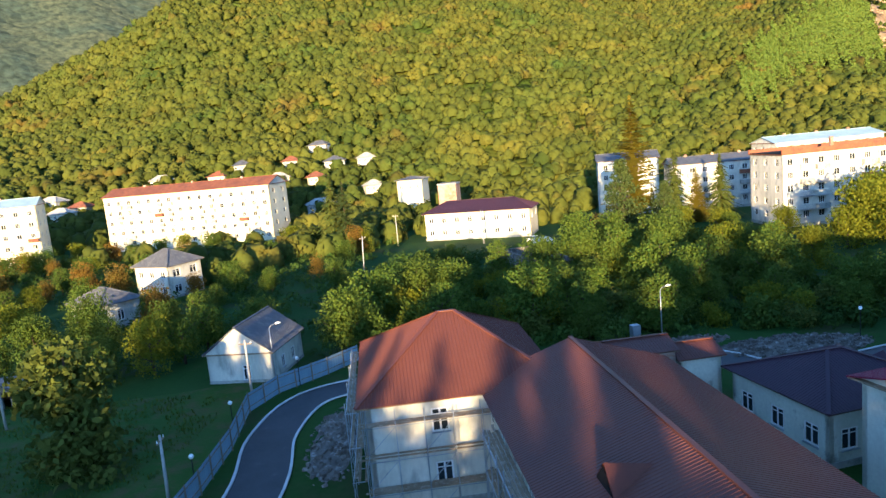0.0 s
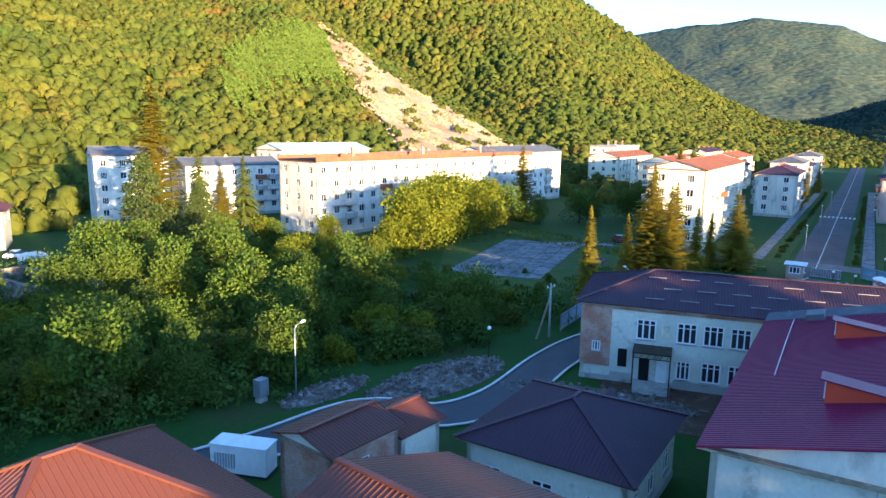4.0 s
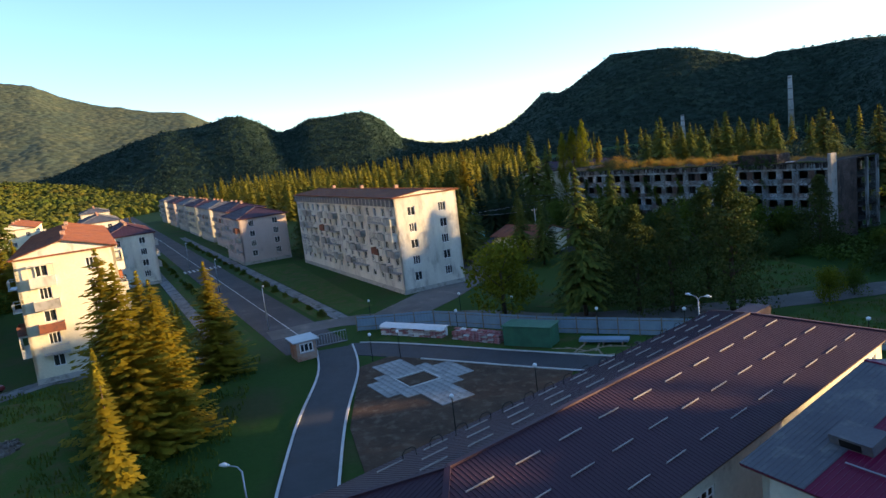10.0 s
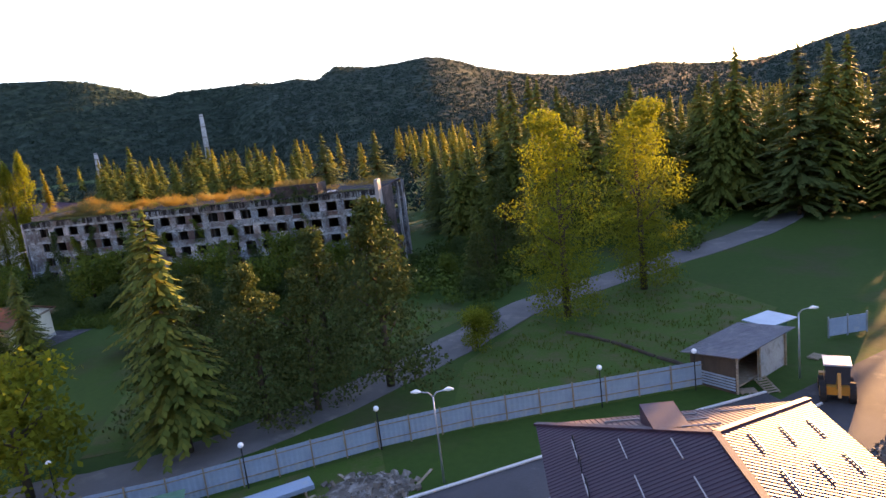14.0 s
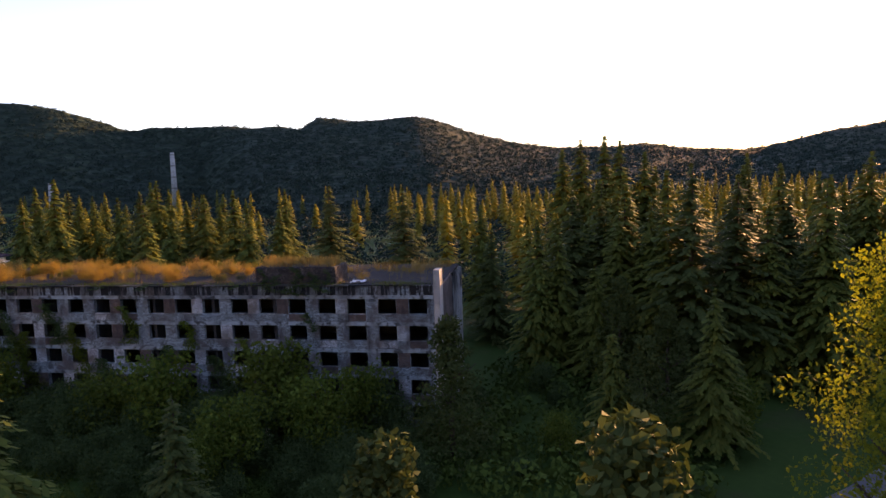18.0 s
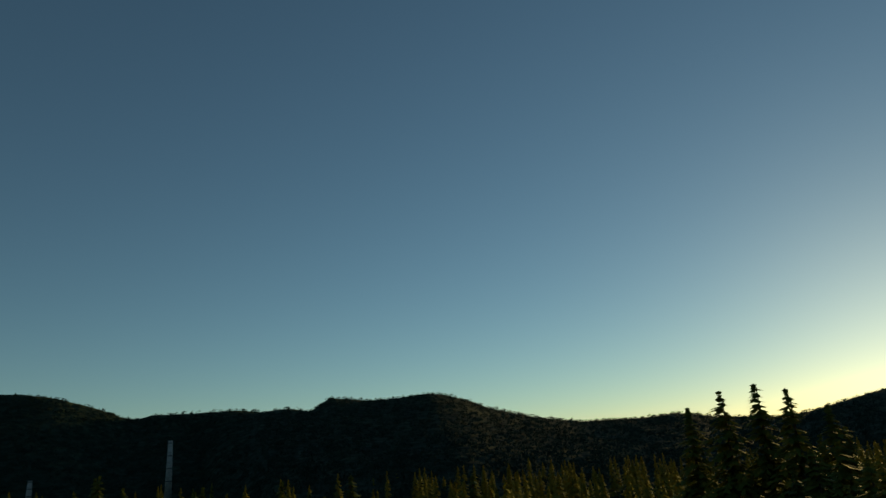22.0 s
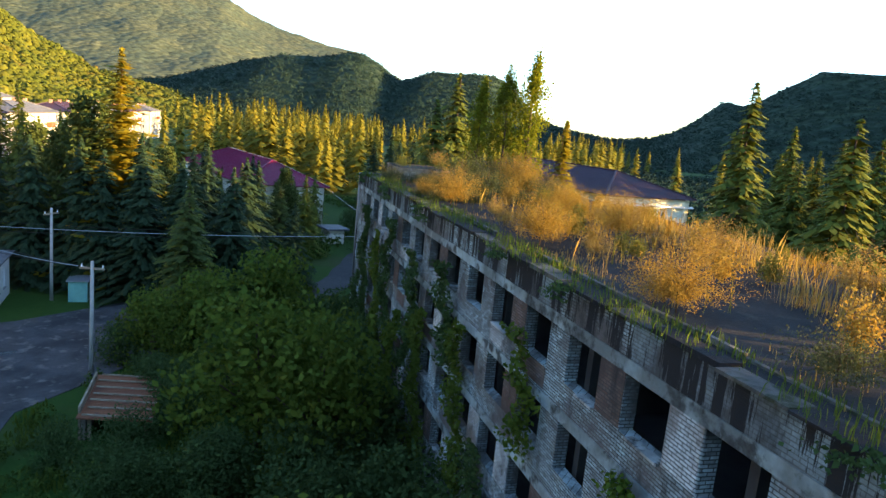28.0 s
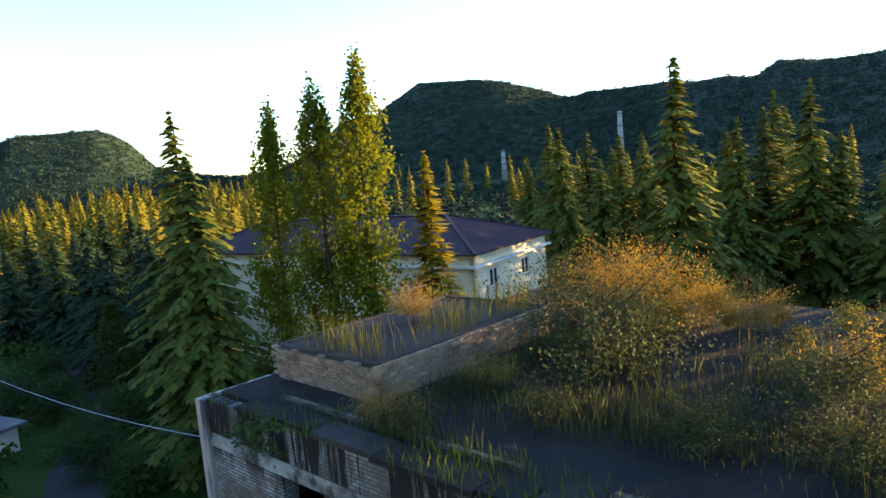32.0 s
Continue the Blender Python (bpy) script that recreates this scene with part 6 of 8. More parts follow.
def by_cottages(p):
    ok = np.ones(len(p), bool)
    for x, y in COTTAGES:
        u = np.array([CENTRE[0] - 50 - x, CENTRE[1] - 35 - y])
        u = u / np.hypot(*u)
        q = (p[:, :2] - np.array([x, y])) @ u
        w = np.abs((p[:, 0] - x) * u[1] - (p[:, 1] - y) * u[0])
        ok &= ~((q > -6) & (q < 7) & (w < 4.5))
    return ok


p = p[off_scar(p) & by_cottages(p)]
canopy("woodland_north", "dense autumn woodland on the hillside", p, np.random.default_rng(2).uniform(1.7, 3.9, len(p)), M_canopy, 14, 3)
p = sample_hill(hill_east, 17000, 4, 0.0, 1.0, 40)
canopy("woodland_east", "dense woodland on the tall hill", p, np.random.default_rng(5).uniform(2.6, 4.8, len(p)), M_canopy, 6, 6)
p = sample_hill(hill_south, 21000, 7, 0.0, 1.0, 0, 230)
canopy("woodland_south", "dark woodland on the southern ridge", p, np.random.default_rng(8).uniform(1.5, 3.0, len(p)), M_canopy_haze, 15, 9, 0.8, False, 0.6)
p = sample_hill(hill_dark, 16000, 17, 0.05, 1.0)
canopy("woodland_end", "dark woodland on the hills at the valley's end", p, np.random.default_rng(18).uniform(0.9, 1.9, len(p)), M_canopy_haze, 14, 19, 1.1, False, 0.66)
# low scrub creeping over the clearing and the scar
p = sample_hill(hill_north, 9000, 41, 0.15, 0.9, 172, 228)
k = np.array([noise.noise((x * 0.11, y * 0.11, 3)) for x, y, z in p])
a = np.degrees(np.arctan2(p[:, 0] - CENTRE[0], p[:, 1] - CENTRE[1]))
p = p[~off_scar(p) & (k > np.where(a > 22.3, 0.3, 0.22))] + np.array([0, 0, 5.2])
canopy("hill_scrub", "low scrub creeping over the clearing and the landslip", p, np.random.default_rng(42).uniform(0.4, 1.1, len(p)), M_canopy, 16, 43)
p = sample_hill(hill_north, 26000, 45, 0.15, 0.75, 172, 196)
p = p[~off_scar(p)] + np.array([0, 0, 4.6])
canopy("hill_grass", "tall bright grass and ferns in the clearing", p, np.random.default_rng(46).uniform(0.5, 1.3, len(p)), M_leaf_meadow, 12, 47, 0.8, False, 0.8)
p = sample_hill(hill_north, 14000, 48, 0.05, 0.92, 193, 230)
a = np.degrees(np.arctan2(p[:, 0] - CENTRE[0], p[:, 1] - CENTRE[1]))
k = np.array([noise.noise((x * 0.07, y * 0.07, 9)) for x, y, z in p])
p = p[~off_scar(p) & (a > 22.4) & (k > 0.05)] + np.array([0, 0, 3.7])
canopy("hill_rocks", "broken ochre rock on the landslip", p, np.random.default_rng(49).uniform(0.3, 1.0, len(p)), M_scar, 3, 50, 0.7)
# valley floor: loose groves between the houses and the foot of the hills
rng = np.random.default_rng(31)
az, d = np.radians(rng.uniform(-52, 66, 2600)), rng.uniform(150, 420, 2600)
p = np.stack([CENTRE[0] + np.sin(az) * d, CENTRE[1] + np.cos(az) * d, np.zeros(2600)], 1)
foot = np.interp(np.degrees(az), [-75, -40, -10, 10, 25, 35, 44, 60, 74], [330, 250, 215, 205, 190, 240, 300, 380, 520])
keep = (d < foot + 25)


def clear_of(p, spots):
    ok = np.ones(len(p), bool)
    for x, y, r in spots:
        ok &= np.hypot(p[:, 0] - x, p[:, 1] - y) > r
    return ok


BUILT = [(-95, 165, 34), (-155, 138, 32), (-3, 130, 20), (-14, 185, 9), (-20, 110, 14), (80, 112, 22), (100, 115, 22), (125, 118, 20), (148, 134, 26), (98, 172, 22), (145, 172, 26), (205, 112, 24), (222, 148, 24), (255, 172, 20), (42, 154, 18), (64, 154, 16), (266, 126, 24), (320, 168, 26),
         (135, 60, 16), (155, 67, 16), (195, 72, 16), (82, 70, 24), (-30, 196, 10), (110, 80, 14)]
rel = p[:, :2] - np.array([112, 30.5])
across = -rel[:, 0] * STREET[1] + rel[:, 1] * STREET[0]
keep &= (np.abs(across - 2) > 34) | (rel[:, 0] < 0)
p = p[keep & clear_of(p, BUILT) & by_cottages(p)]
canopy("grove", "loose groves of broadleaved trees between the houses", p, rng.uniform(2.2, 4.2, len(p)), M_canopy, 40, 33, 1.35)

# single kinds
for k in range(3):
    plant_kind(f"fir{k}", "fir_tree", "tall dark green fir with drooping branches", "tree", fir_mesh(20 + k, 18, 4.8 + 0.4 * k, M_leaf_fir, 1.4, spray=0.44), trunk_mesh(40 + k, 17.5, 0.28, 0))
for k in range(2):
    plant_kind(f"cedar{k}", "cedar_tree", "grey-green cedar with level sprays", "tree", fir_mesh(60 + k, 18, 6.0, M_leaf_bluefir, 1.4, 0.2, 0.06, 0.44), trunk_mesh(62 + k, 17.5, 0.3, 0))
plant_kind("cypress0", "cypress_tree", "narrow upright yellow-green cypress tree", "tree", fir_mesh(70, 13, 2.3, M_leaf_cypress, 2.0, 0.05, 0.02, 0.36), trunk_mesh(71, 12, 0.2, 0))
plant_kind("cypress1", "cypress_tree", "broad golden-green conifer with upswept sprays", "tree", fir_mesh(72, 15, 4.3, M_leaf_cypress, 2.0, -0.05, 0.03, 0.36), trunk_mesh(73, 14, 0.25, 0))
plant_kind("poplar0", "poplar_tree", "slender tall poplar with thinning yellow-green leaves", "tree", column_mesh(80, 24, 2.35, M_leaf_yellow, 12000, 0.24), trunk_mesh(81, 23, 0.3, 6, 1.6))
plant_kind("poplar1", "poplar_tree", "broad old poplar with golden-green leaves", "tree", leafy_mesh(82, 20, 4.9, M_leaf_yellow, 0.05, 19000, 0.21, 21, True), trunk_mesh(83, 17, 0.45, 8, 4))
for k in range(4):
    plant_kind(f"tree{k}", "broadleaf_tree", "leafy green tree with an uneven crown", "tree", leafy_mesh(90 + k, 8.5, 3.9, (M_leaf_green, M_leaf_yellow, M_leaf_green, M_leaf_orange)[k], 0.10, 3800, 0.29, 19), trunk_mesh(95 + k, 6, 0.2, 6, 2.5))
for k in range(4):
    plant_kind(f"bush{k}", "bush", "dense green bush with small leaves", "bush", leafy_mesh(100 + k, 3.8, 2.7, (M_leaf_green, M_leaf_green, M_leaf_yellow, M_leaf_fir)[k], 0.0, 1500, 0.32, 12), None)
for k in range(3):
    plant_kind(f"shrub{k}", "shrub", "dense dark green overgrowth shrub with broad leaves", "shrub", leafy_mesh(150 + k, 4.2, 2.9, M_leaf_shade, 0.0, 4600, 0.155, 17), None)
for k in range(2):
    plant_kind(f"larch{k}", "larch_tree", "broad tall grey-green conifer with drooping tiers", "tree", leafy_mesh(120 + k, 17.5, 6.4, M_leaf_bluefir, 0.06, 7000, 0.36, 44, False, True), trunk_mesh(122 + k, 14, 0.4, 8, 3.5))
plant_kind("bigfir", "yew_tree", "broad bushy dark conifer in the field", "tree", leafy_mesh(110, 14, 5.4, M_leaf_fir, 0.02, 4600, 0.6, 26), trunk_mesh(111, 11, 0.35, 6, 3))
plant_kind("gold0", "gold_shrub", "sunlit golden autumn shrub on the ruin's roof", "shrub", twig_mesh(112, 3.0, 2.3, M_leaf_gold, 110, 95, 0.056), trunk_mesh(113, 2.6, 0.035, 16, 1.7))
plant_kind("scrub", "scrub_bush", "grey-green leggy scrub on the ruin's roof", "shrub", twig_mesh(116, 2.2, 2.1, M_leaf_scrub, 80, 56, 0.066), trunk_mesh(117, 2.0, 0.03, 14, 1.6))
plant_kind("gold1", "gold_shrub", "pale dry twiggy shrub on the ruin's roof", "shrub", twig_mesh(114, 2.3, 1.8, M_leaf_dry, 80, 50, 0.06), trunk_mesh(115, 2.2, 0.03, 14, 1.4))

plant_kind("plume0", "dry_weed", "rusty gold plume of dry weed on the ruin's roof", "weed", twig_mesh(130, 1.35, 0.55, M_leaf_gold, 34, 46, 0.055), None)
plant_kind("plume1", "dry_weed", "yellow-green weed clump on the ruin's roof", "weed", twig_mesh(131, 1.1, 0.5, M_leaf_weed, 30, 46, 0.06), None)
for k in range(2):
    plant_kind(f"spruce{k}", "spruce_tree", "dense dark blue-green spruce by the yard", "tree", fir_mesh(140 + k, 14, 4.4 + 0.5 * k, M_leaf_spruce, 1.75, 0.28, 0.05, 0.36), trunk_mesh(142 + k, 13.5, 0.24, 0))

# hospital field and the west
plant("bigfir", -33.4, 9.0, 1.0)
for k in range(95):
    x, y = rnd.uniform(-125, -24), rnd.uniform(34, 150)
    if min(math.hypot(x + 27, y - 34) - 8, math.hypot(x + 64, y - 88) - 9, math.hypot(x + 63, y - 63) - 8) < 0 or (x > -40 and y < 40) or (y > 148 and x > -126) or (x < -60 and y < 45 and x > -62):
        continue
    plant(f"tree{rnd.choice((0, 0, 1, 2, 2, 3))}", x, y, rnd.uniform(0.6, 1.05), group="trees west of the hospital")
for x, y, s in ((-44, 30, 0.7), (-47, 34, 0.8), (-38, 38, 0.9), (-18, 48, 0.8), (-30, 44, 0.9), (-50, 42, 0.9), (-60, 34, 0.8), (-70, 28, 0.9), (-64, 46, 0.9), (-41, 50, 1.0)):
    plant("tree%d" % rnd.choice((0, 2)), x, y, s, group="trees west of the hospital")
for x, y, s, k in ((-40, 128, 1.05, "fir1"), (-36, 124, 0.95, "cedar0"), (-31, 120, 0.9, "tree1"), (-33, 118, 0.9, "tree3"), (33, 116, 2.0, "cypress1"), (29, 108, 1.1, "larch1"), (37, 104, 0.75, "larch0"), (44, 124, 1.0, "fir0"), (50, 128, 0.9, "cypress1"), (24, 112, 0.8, "tree3"), (40, 106, 1.0, "tree1"), (47, 100, 1.0, "tree1"), (57, 132, 0.95, "fir1")):
    plant(k, x, y, s, group="trees by the school")
# thicket between the hospital drive, the school and the long block
n = 0
for k in range(470):
    x, y = rnd.uniform(-18, 62), rnd.uniform(37, 104)
    if y < 36 + 0.05 * abs(x - 20) or (x > 50 and y > 44) or (x > 46 and y < 60 and rnd.random() < 0.7) or (y > 100 and x < 20) or (abs(x - 6) < 9 and abs(y - 86) < 13) or (x > 40 and 52 < y < 70 and rnd.random() < 0.6) or (x < 0 and y > 66 and rnd.random() < 0.75):
        continue
    plant(rnd.choice(("bush0", "bush1", "bush3", "bush0", "bush2", "tree0", "tree2")), x, y, rnd.uniform(0.75, 1.3) * (0.62 if rnd.random() < 0.35 else 1.0), group="thicket")
    n += 1
for x, y, s, k in ((52, 66, 0.95, "bush2"), (38, 70, 1.1, "tree1"), (30, 62, 0.95, "tree2"), (54, 48, 0.8, "bush0"), (48, 44, 1.1, "bush1"), (43, 38, 0.9, "bush0"), (38, 42, 1.1, "bush1"), (36, 36.5, 0.8, "bush3"), (50, 39, 0.8, "bush3"), (-14, 52, 0.8, "tree1"), (-9, 44, 0.6, "tree1"), (3, 42, 0.75, "tree1"), (8, 42, 0.75, "tree1"), (-2, 40, 0.6, "bush1")):
    plant(k, x, y, s, group="thicket")
# great yellow trees before the long block, and the trees round the court
for x, y, s, k in ((72, 85, 1.9, "tree1"), (79, 89, 2.0, "tree1"), (86, 93, 1.9, "tree1"), (66, 82, 1.7, "tree1"), (75.5, 86.5, 1.85, "tree1"), (83, 91, 1.9, "tree1"), (90, 95, 1.7, "tree1"), (62, 80, 1.1, "tree1"), (94, 97, 1.8, "tree1"), (98.5, 98, 1.65, "tree1"), (92, 100, 1.2, "tree0"), (100, 100, 1.5, "tree2"), (108, 100, 1.4, "tree0"), (116, 96, 1.0, "tree2"), (126, 92, 1.2, "tree0"), (134, 96, 1.2, "tree2"), (140, 88, 1.3, "tree0"), (150, 90, 1.3, "tree2"), (160, 92, 1.3, "tree0"), (58, 96, 0.9, "tree1"), (52, 92, 0.8, "bush2"), (62, 90, 0.8, "bush2"), (118, 104, 1.2, "cypress1"), (172, 94, 1.2, "cypress1"), (176, 92, 1.1, "cypress0"), (182, 96, 1.2, "fir0")):
    plant(k, x, y, s, group="trees round the court")
for x, y, s, k in ((63.4, 38.2, 0.95, "cypress0"), (83.5, 43.0, 1.15, "cypress1"), (87.5, 45.5, 1.2, "cypress1"), (85.5, 41.0, 1.0, "cypress1"), (91, 43.5, 0.95, "cypress1"), (80, 44.5, 0.85, "cypress0"), (95, 42, 0.85, "cypress0"), (103.4, 40.0, 0.95, "cypress1"), (101, 43, 0.7, "cypress0"), (69, 41, 0.8, "bush1"), (75, 41, 0.9, "bush0"), (66, 36, 0.6, "bush3"), (72, 37.5, 0.7, "bush3"), (110, 41, 0.5, "bush3"), (60, 47, 0.6, "bush0")):
    plant(k, x, y, s, group="conifers by the drive")
for x, y, s, k in ((57.1, 64.0, 0.9, "bush1"), (59.7, 62.1, 0.6, "bush0"), (55.4, 54.7, 0.75, "bush0"), (54.0, 47.0, 0.9, "bush1"), (56.2, 45.3, 0.7, "bush2"), (58.6, 42.4, 0.55, "bush0"), (72.3, 58.0, 0.3, "bush1"), (70.6, 51.4, 0.42, "bush0"), (69.2, 44.2, 0.45, "bush1"), (50.3, 46.4, 1.0, "bush0"), (66.0, 49.0, 0.35, "bush3"), (62.5, 46.0, 0.5, "bush0"), (64.0, 53.5, 0.3, "bush1"), (74.5, 48.5, 0.4, "bush3"), (52.0, 70.0, 1.0, "tree1"), (47.5, 74.0, 0.9, "tree1")):
    plant(k, x, y, s, group="bushes south of the court")
# young trees along the avenue
for i in range(22):
    for q in (6.6, -5.7):
        x, y = along(12 + i * 7 + rnd.uniform(-1, 1), q)
        plant(rnd.choice(("bush0", "bush1", "bush3")), x, y, rnd.uniform(0.25, 0.42), group="young trees on the avenue")
for s, q, sc in ((100, 11, 0.8), (104, 11.5, 0.75), (128, 11, 0.8), (170, 10, 0.9)):
    plant("cypress0", *along(s, q), sc, group="conifers by the drive")
# trees along the lane before the ruin
for x, y, s, k in ((109.5, 4.8, 1.6, "tree1"), (104.0, -4.3, 0.98, "fir0"), (102.4, -10.6, 0.8, "larch1"), (99.6, -13.6, 0.72, "larch0"), (96.6, -19.6, 0.98, "larch1"), (110, -8, 0.75, "larch1"), (114, -14, 0.7, "larch0"), (106, -22, 0.85, "larch0"), (89.2, -41.0, 1.0, "poplar1"), (84.6, -52.2, 0.98, "poplar1"), (94, -30, 0.6, "tree1"), (95, -34, 0.45, "tree0"),
                    (164.4, -2.2, 0.75, "fir1"), (158, 0, 0.6, "cedar0"), (146, -8, 0.7, "fir2"), (150, -14, 0.55, "cedar1"), (140, -10, 0.6, "fir0"), (152, 2, 0.7, "fir1"), (170, 6, 0.8, "fir2"), (132, -20, 0.95, "fir2"), (126, -28, 0.55, "cedar0"), (122, -18, 0.6, "tree2")):
    plant(k, x, y, s, group="trees along the lane")
# the tall stand south of the hospital, whose shadows fall across its roofs
for k in range(74):
    x, y = -68 + 2.1 * k + rnd.uniform(-1.5, 1.5), -104 + rnd.uniform(-14, 8)
    # gap left so the low sun reaches the brown wing's roof
    if 52 < x < 58:
        continue
    plant(rnd.choice(("fir0", "fir1", "fir2", "cedar0", "cedar1")), x, y, rnd.uniform(1.16, 1.45), group="tall firs south of the hospital")
# unseen larch row added to keep sun off the scaffolded wall
for k in range(15):
    plant(rnd.choice(("larch0", "larch1")), -42 + 3.7 * k + rnd.uniform(-1, 1), -95 + rnd.uniform(-3, 3), rnd.uniform(1.02, 1.16), group="tall firs south of the hospital")
# lower trees along the yard south of the hospital, unseen, added to shade it
for k in range(22):
    x = -24 + 4.0 * k + rnd.uniform(-1.2, 1.2)
    if 14 < x < 51:
        plant(rnd.choice(("larch0", "larch1")), x + 2.0, -62 + rnd.uniform(-3, 3), rnd.uniform(1.0, 1.12), group="tall firs south of the hospital")
        plant(rnd.choice(("fir0", "fir1", "cedar0", "fir2")), x, -66 + rnd.uniform(-5, 4), rnd.uniform(1.12, 1.32), group="tall firs south of the hospital")
    elif x < 14:
        plant(rnd.choice(("tree0", "tree2")), x, -70 + rnd.uniform(-4, 4), rnd.uniform(1.2, 1.4), group="tall firs south of the hospital")
# firs south and west of the ruin
for k in range(62):
    x, y = rnd.uniform(84, 126), rnd.uniform(-128, -70)
    if y > -58 - (x - 84) * 0.25 or (x < 92 and y > -100):
        continue
    plant(rnd.choice(("fir0", "fir1", "fir2", "cedar0")), x, y, rnd.uniform(0.9, 1.3), group="firs beyond the ruin")
for x, y, h in ((157, -78.3, 21), (148.2, -83.9, 21.3), (175.3, -61.2, 20), (199.4, -62.7, 22), (199.4, -86.8, 19.5), (184, -95.2, 17.6), (222.6, -69.3, 20), (206.5, -32.4, 19.5), (168, -90, 17), (192, -78, 18), (210, -80, 19), (186, -70, 15), (140, -92, 17), (134, -84, 15), (230, -80, 18), (178, -82, 18), (205, -96, 18), (240, -90, 19), (216, -92, 17)):
    plant(rnd.choice(("fir0", "fir1", "fir2", "cedar1")), x, y, h / 18, group="firs beyond the ruin")
# denser row of firs, added to keep the sun off the yard's trees
for k in range(24):
    plant(rnd.choice(("fir0", "fir1", "fir2", "cedar1")), 186 + 3.2 * k + rnd.uniform(-1.2, 1.2), -92 + rnd.uniform(-10, 8), rnd.uniform(0.95, 1.2), group="firs beyond the ruin")
for x, y, h in ((122.5, -116, 25.5), (126, -114, 26.7), (129.5, -117, 28.6), (133, -115, 27.8), (137.5, -118, 26.4)):
    plant(rnd.choice(("fir0", "fir1", "fir2")), x, y, h / 18, group="firs beyond the ruin", uneven=0.02)
for x, y, h in ((206.0, -37.2, 19.8), (205.2, -39.9, 21.2), (204.5, -42.4, 22.4)):
    plant("poplar0", x, y, h / 22, group="poplars behind the ruin", uneven=0.01)
plant("cypress0", 203.6, -46.2, 18.5 / 13, group="poplars behind the ruin", uneven=0.01)
plant("fir2", 223.6, -33.0, 23.6 / 18, group="firs beyond the ruin", uneven=0.01)


def low_by_house(x, y):
    """Trees between the ruin's end and the maroon house are younger and lower."""
    a = math.degrees(math.atan2(x - 153, y + 34))
    return 0.72 if 58 < a < 80 and math.hypot(x - 153, y + 34) < 92 else 1.0


# firs by the eastern yard
for k in range(125):
    x, y = rnd.uniform(178, 262), rnd.uniform(-24, 34)
    if (x > 198 and y < float(np.interp(x, [200, 224, 250], [-20.5, -15, -9]))) or abs(y + 22 - 0.05 * (x - 200)) < 4 or (x < 190 and y > -14) or (224 < x < 262 and -24 < y - (x - 226) * 0.78 + 9 < 16) or math.hypot(x - 221, y + 18) < 4:
        continue
    plant(rnd.choice(("larch0", "fir1", "larch1", "cedar0", "tree0")), x, y, rnd.uniform(0.6, 0.92) * low_by_house(x, y), group="firs by the yard")
# dark trees between the red house and the end of the ruin
for k in range(64):
    x, y = rnd.uniform(186, 234), rnd.uniform(-27, 6)
    if (x < 210 and y > -20) or float(np.interp(x, [200, 224, 250], [-29, -26, -23])) < y < float(np.interp(x, [200, 224, 250], [-20.5, -15, -9])) or math.hypot(x - 221, y + 18) < 5 or math.hypot(x - 206, y + 3) < 4:
        continue
    plant(rnd.choice(("larch0", "larch1", "fir2", "tree0", "tree2")), x, y, rnd.uniform(0.5, 0.8) * low_by_house(x, y), group="firs by the yard")
for x, y, h in ((186.4, -7.2, 12.4), (185.0, -11.4, 12.8), (185.6, -14.5, 12.0), (187.6, -18.0, 11.6), (187.2, -4.6, 13.0), (189.0, -9.0, 13.4), (190.6, -13.0, 12.6), (192.4, -17.2, 12.0), (193.2, -1.6, 13.4), (195.0, -6.4, 13.2), (196.8, -11.4, 12.8), (198.4, -16.0, 11.4), (186.0, -0.8, 12.4), (200.0, -3.0, 12.8), (202.6, -8.4, 12.2), (204.6, -13.0, 11.2), (208.0, -6.0, 11.6), (186.0, 3.0, 12.6), (206.0, 0.5, 12.4), (193.4, -21.6, 8.6)):
    plant(rnd.choice(("spruce0", "spruce1")), x, y, h / 14, group="spruces by the yard", uneven=0.03)
for x, y, h in ((236, -26, 12.5), (241, -30.5, 13), (246, -24.5, 14), (252, -30, 13.5), (258, -26, 14.5), (263, -34, 14), (248, -36, 13), (256, -20.5, 13.5), (266, -22, 14), (270, -29, 15), (272, -16, 14), (260, -15, 13)):
    plant(rnd.choice(("spruce0", "spruce1")), x, y, h / 14, group="spruces by the yard", uneven=0.06)
plant("cypress1", 190.2, -6.3, 20.6 / 15, group="spruces by the yard", uneven=0.01)
for k in range(26):
    x, y = rnd.uniform(98, 124), rnd.uniform(-78, -44)
    plant(rnd.choice(("shrub1", "shrub2", "tree0", "larch0", "fir2", "shrub0")), x, y, rnd.uniform(0.45, 0.85), group="overgrowth before the ruin")
# low undergrowth of nettles, brambles and saplings
def undergrowth(name, label, n, seed, x0, x1, y0, y1, keep, lo, hi, mat, cards=50):
    rng = np.random.default_rng(seed)
    p = np.stack([rng.uniform(x0, x1, n), rng.uniform(y0, y1, n), np.zeros(n)], 1)
    m = np.array([keep(x, y) and noise.noise((x * 0.09, y * 0.09, seed)) + rng.uniform(-0.5, 0.5) > -0.15 for x, y, z in p])
    p = p[m]
    canopy(name, label, p, rng.uniform(lo, hi, len(p)), mat, cards, seed + 1, 1.1, False, 0.6)


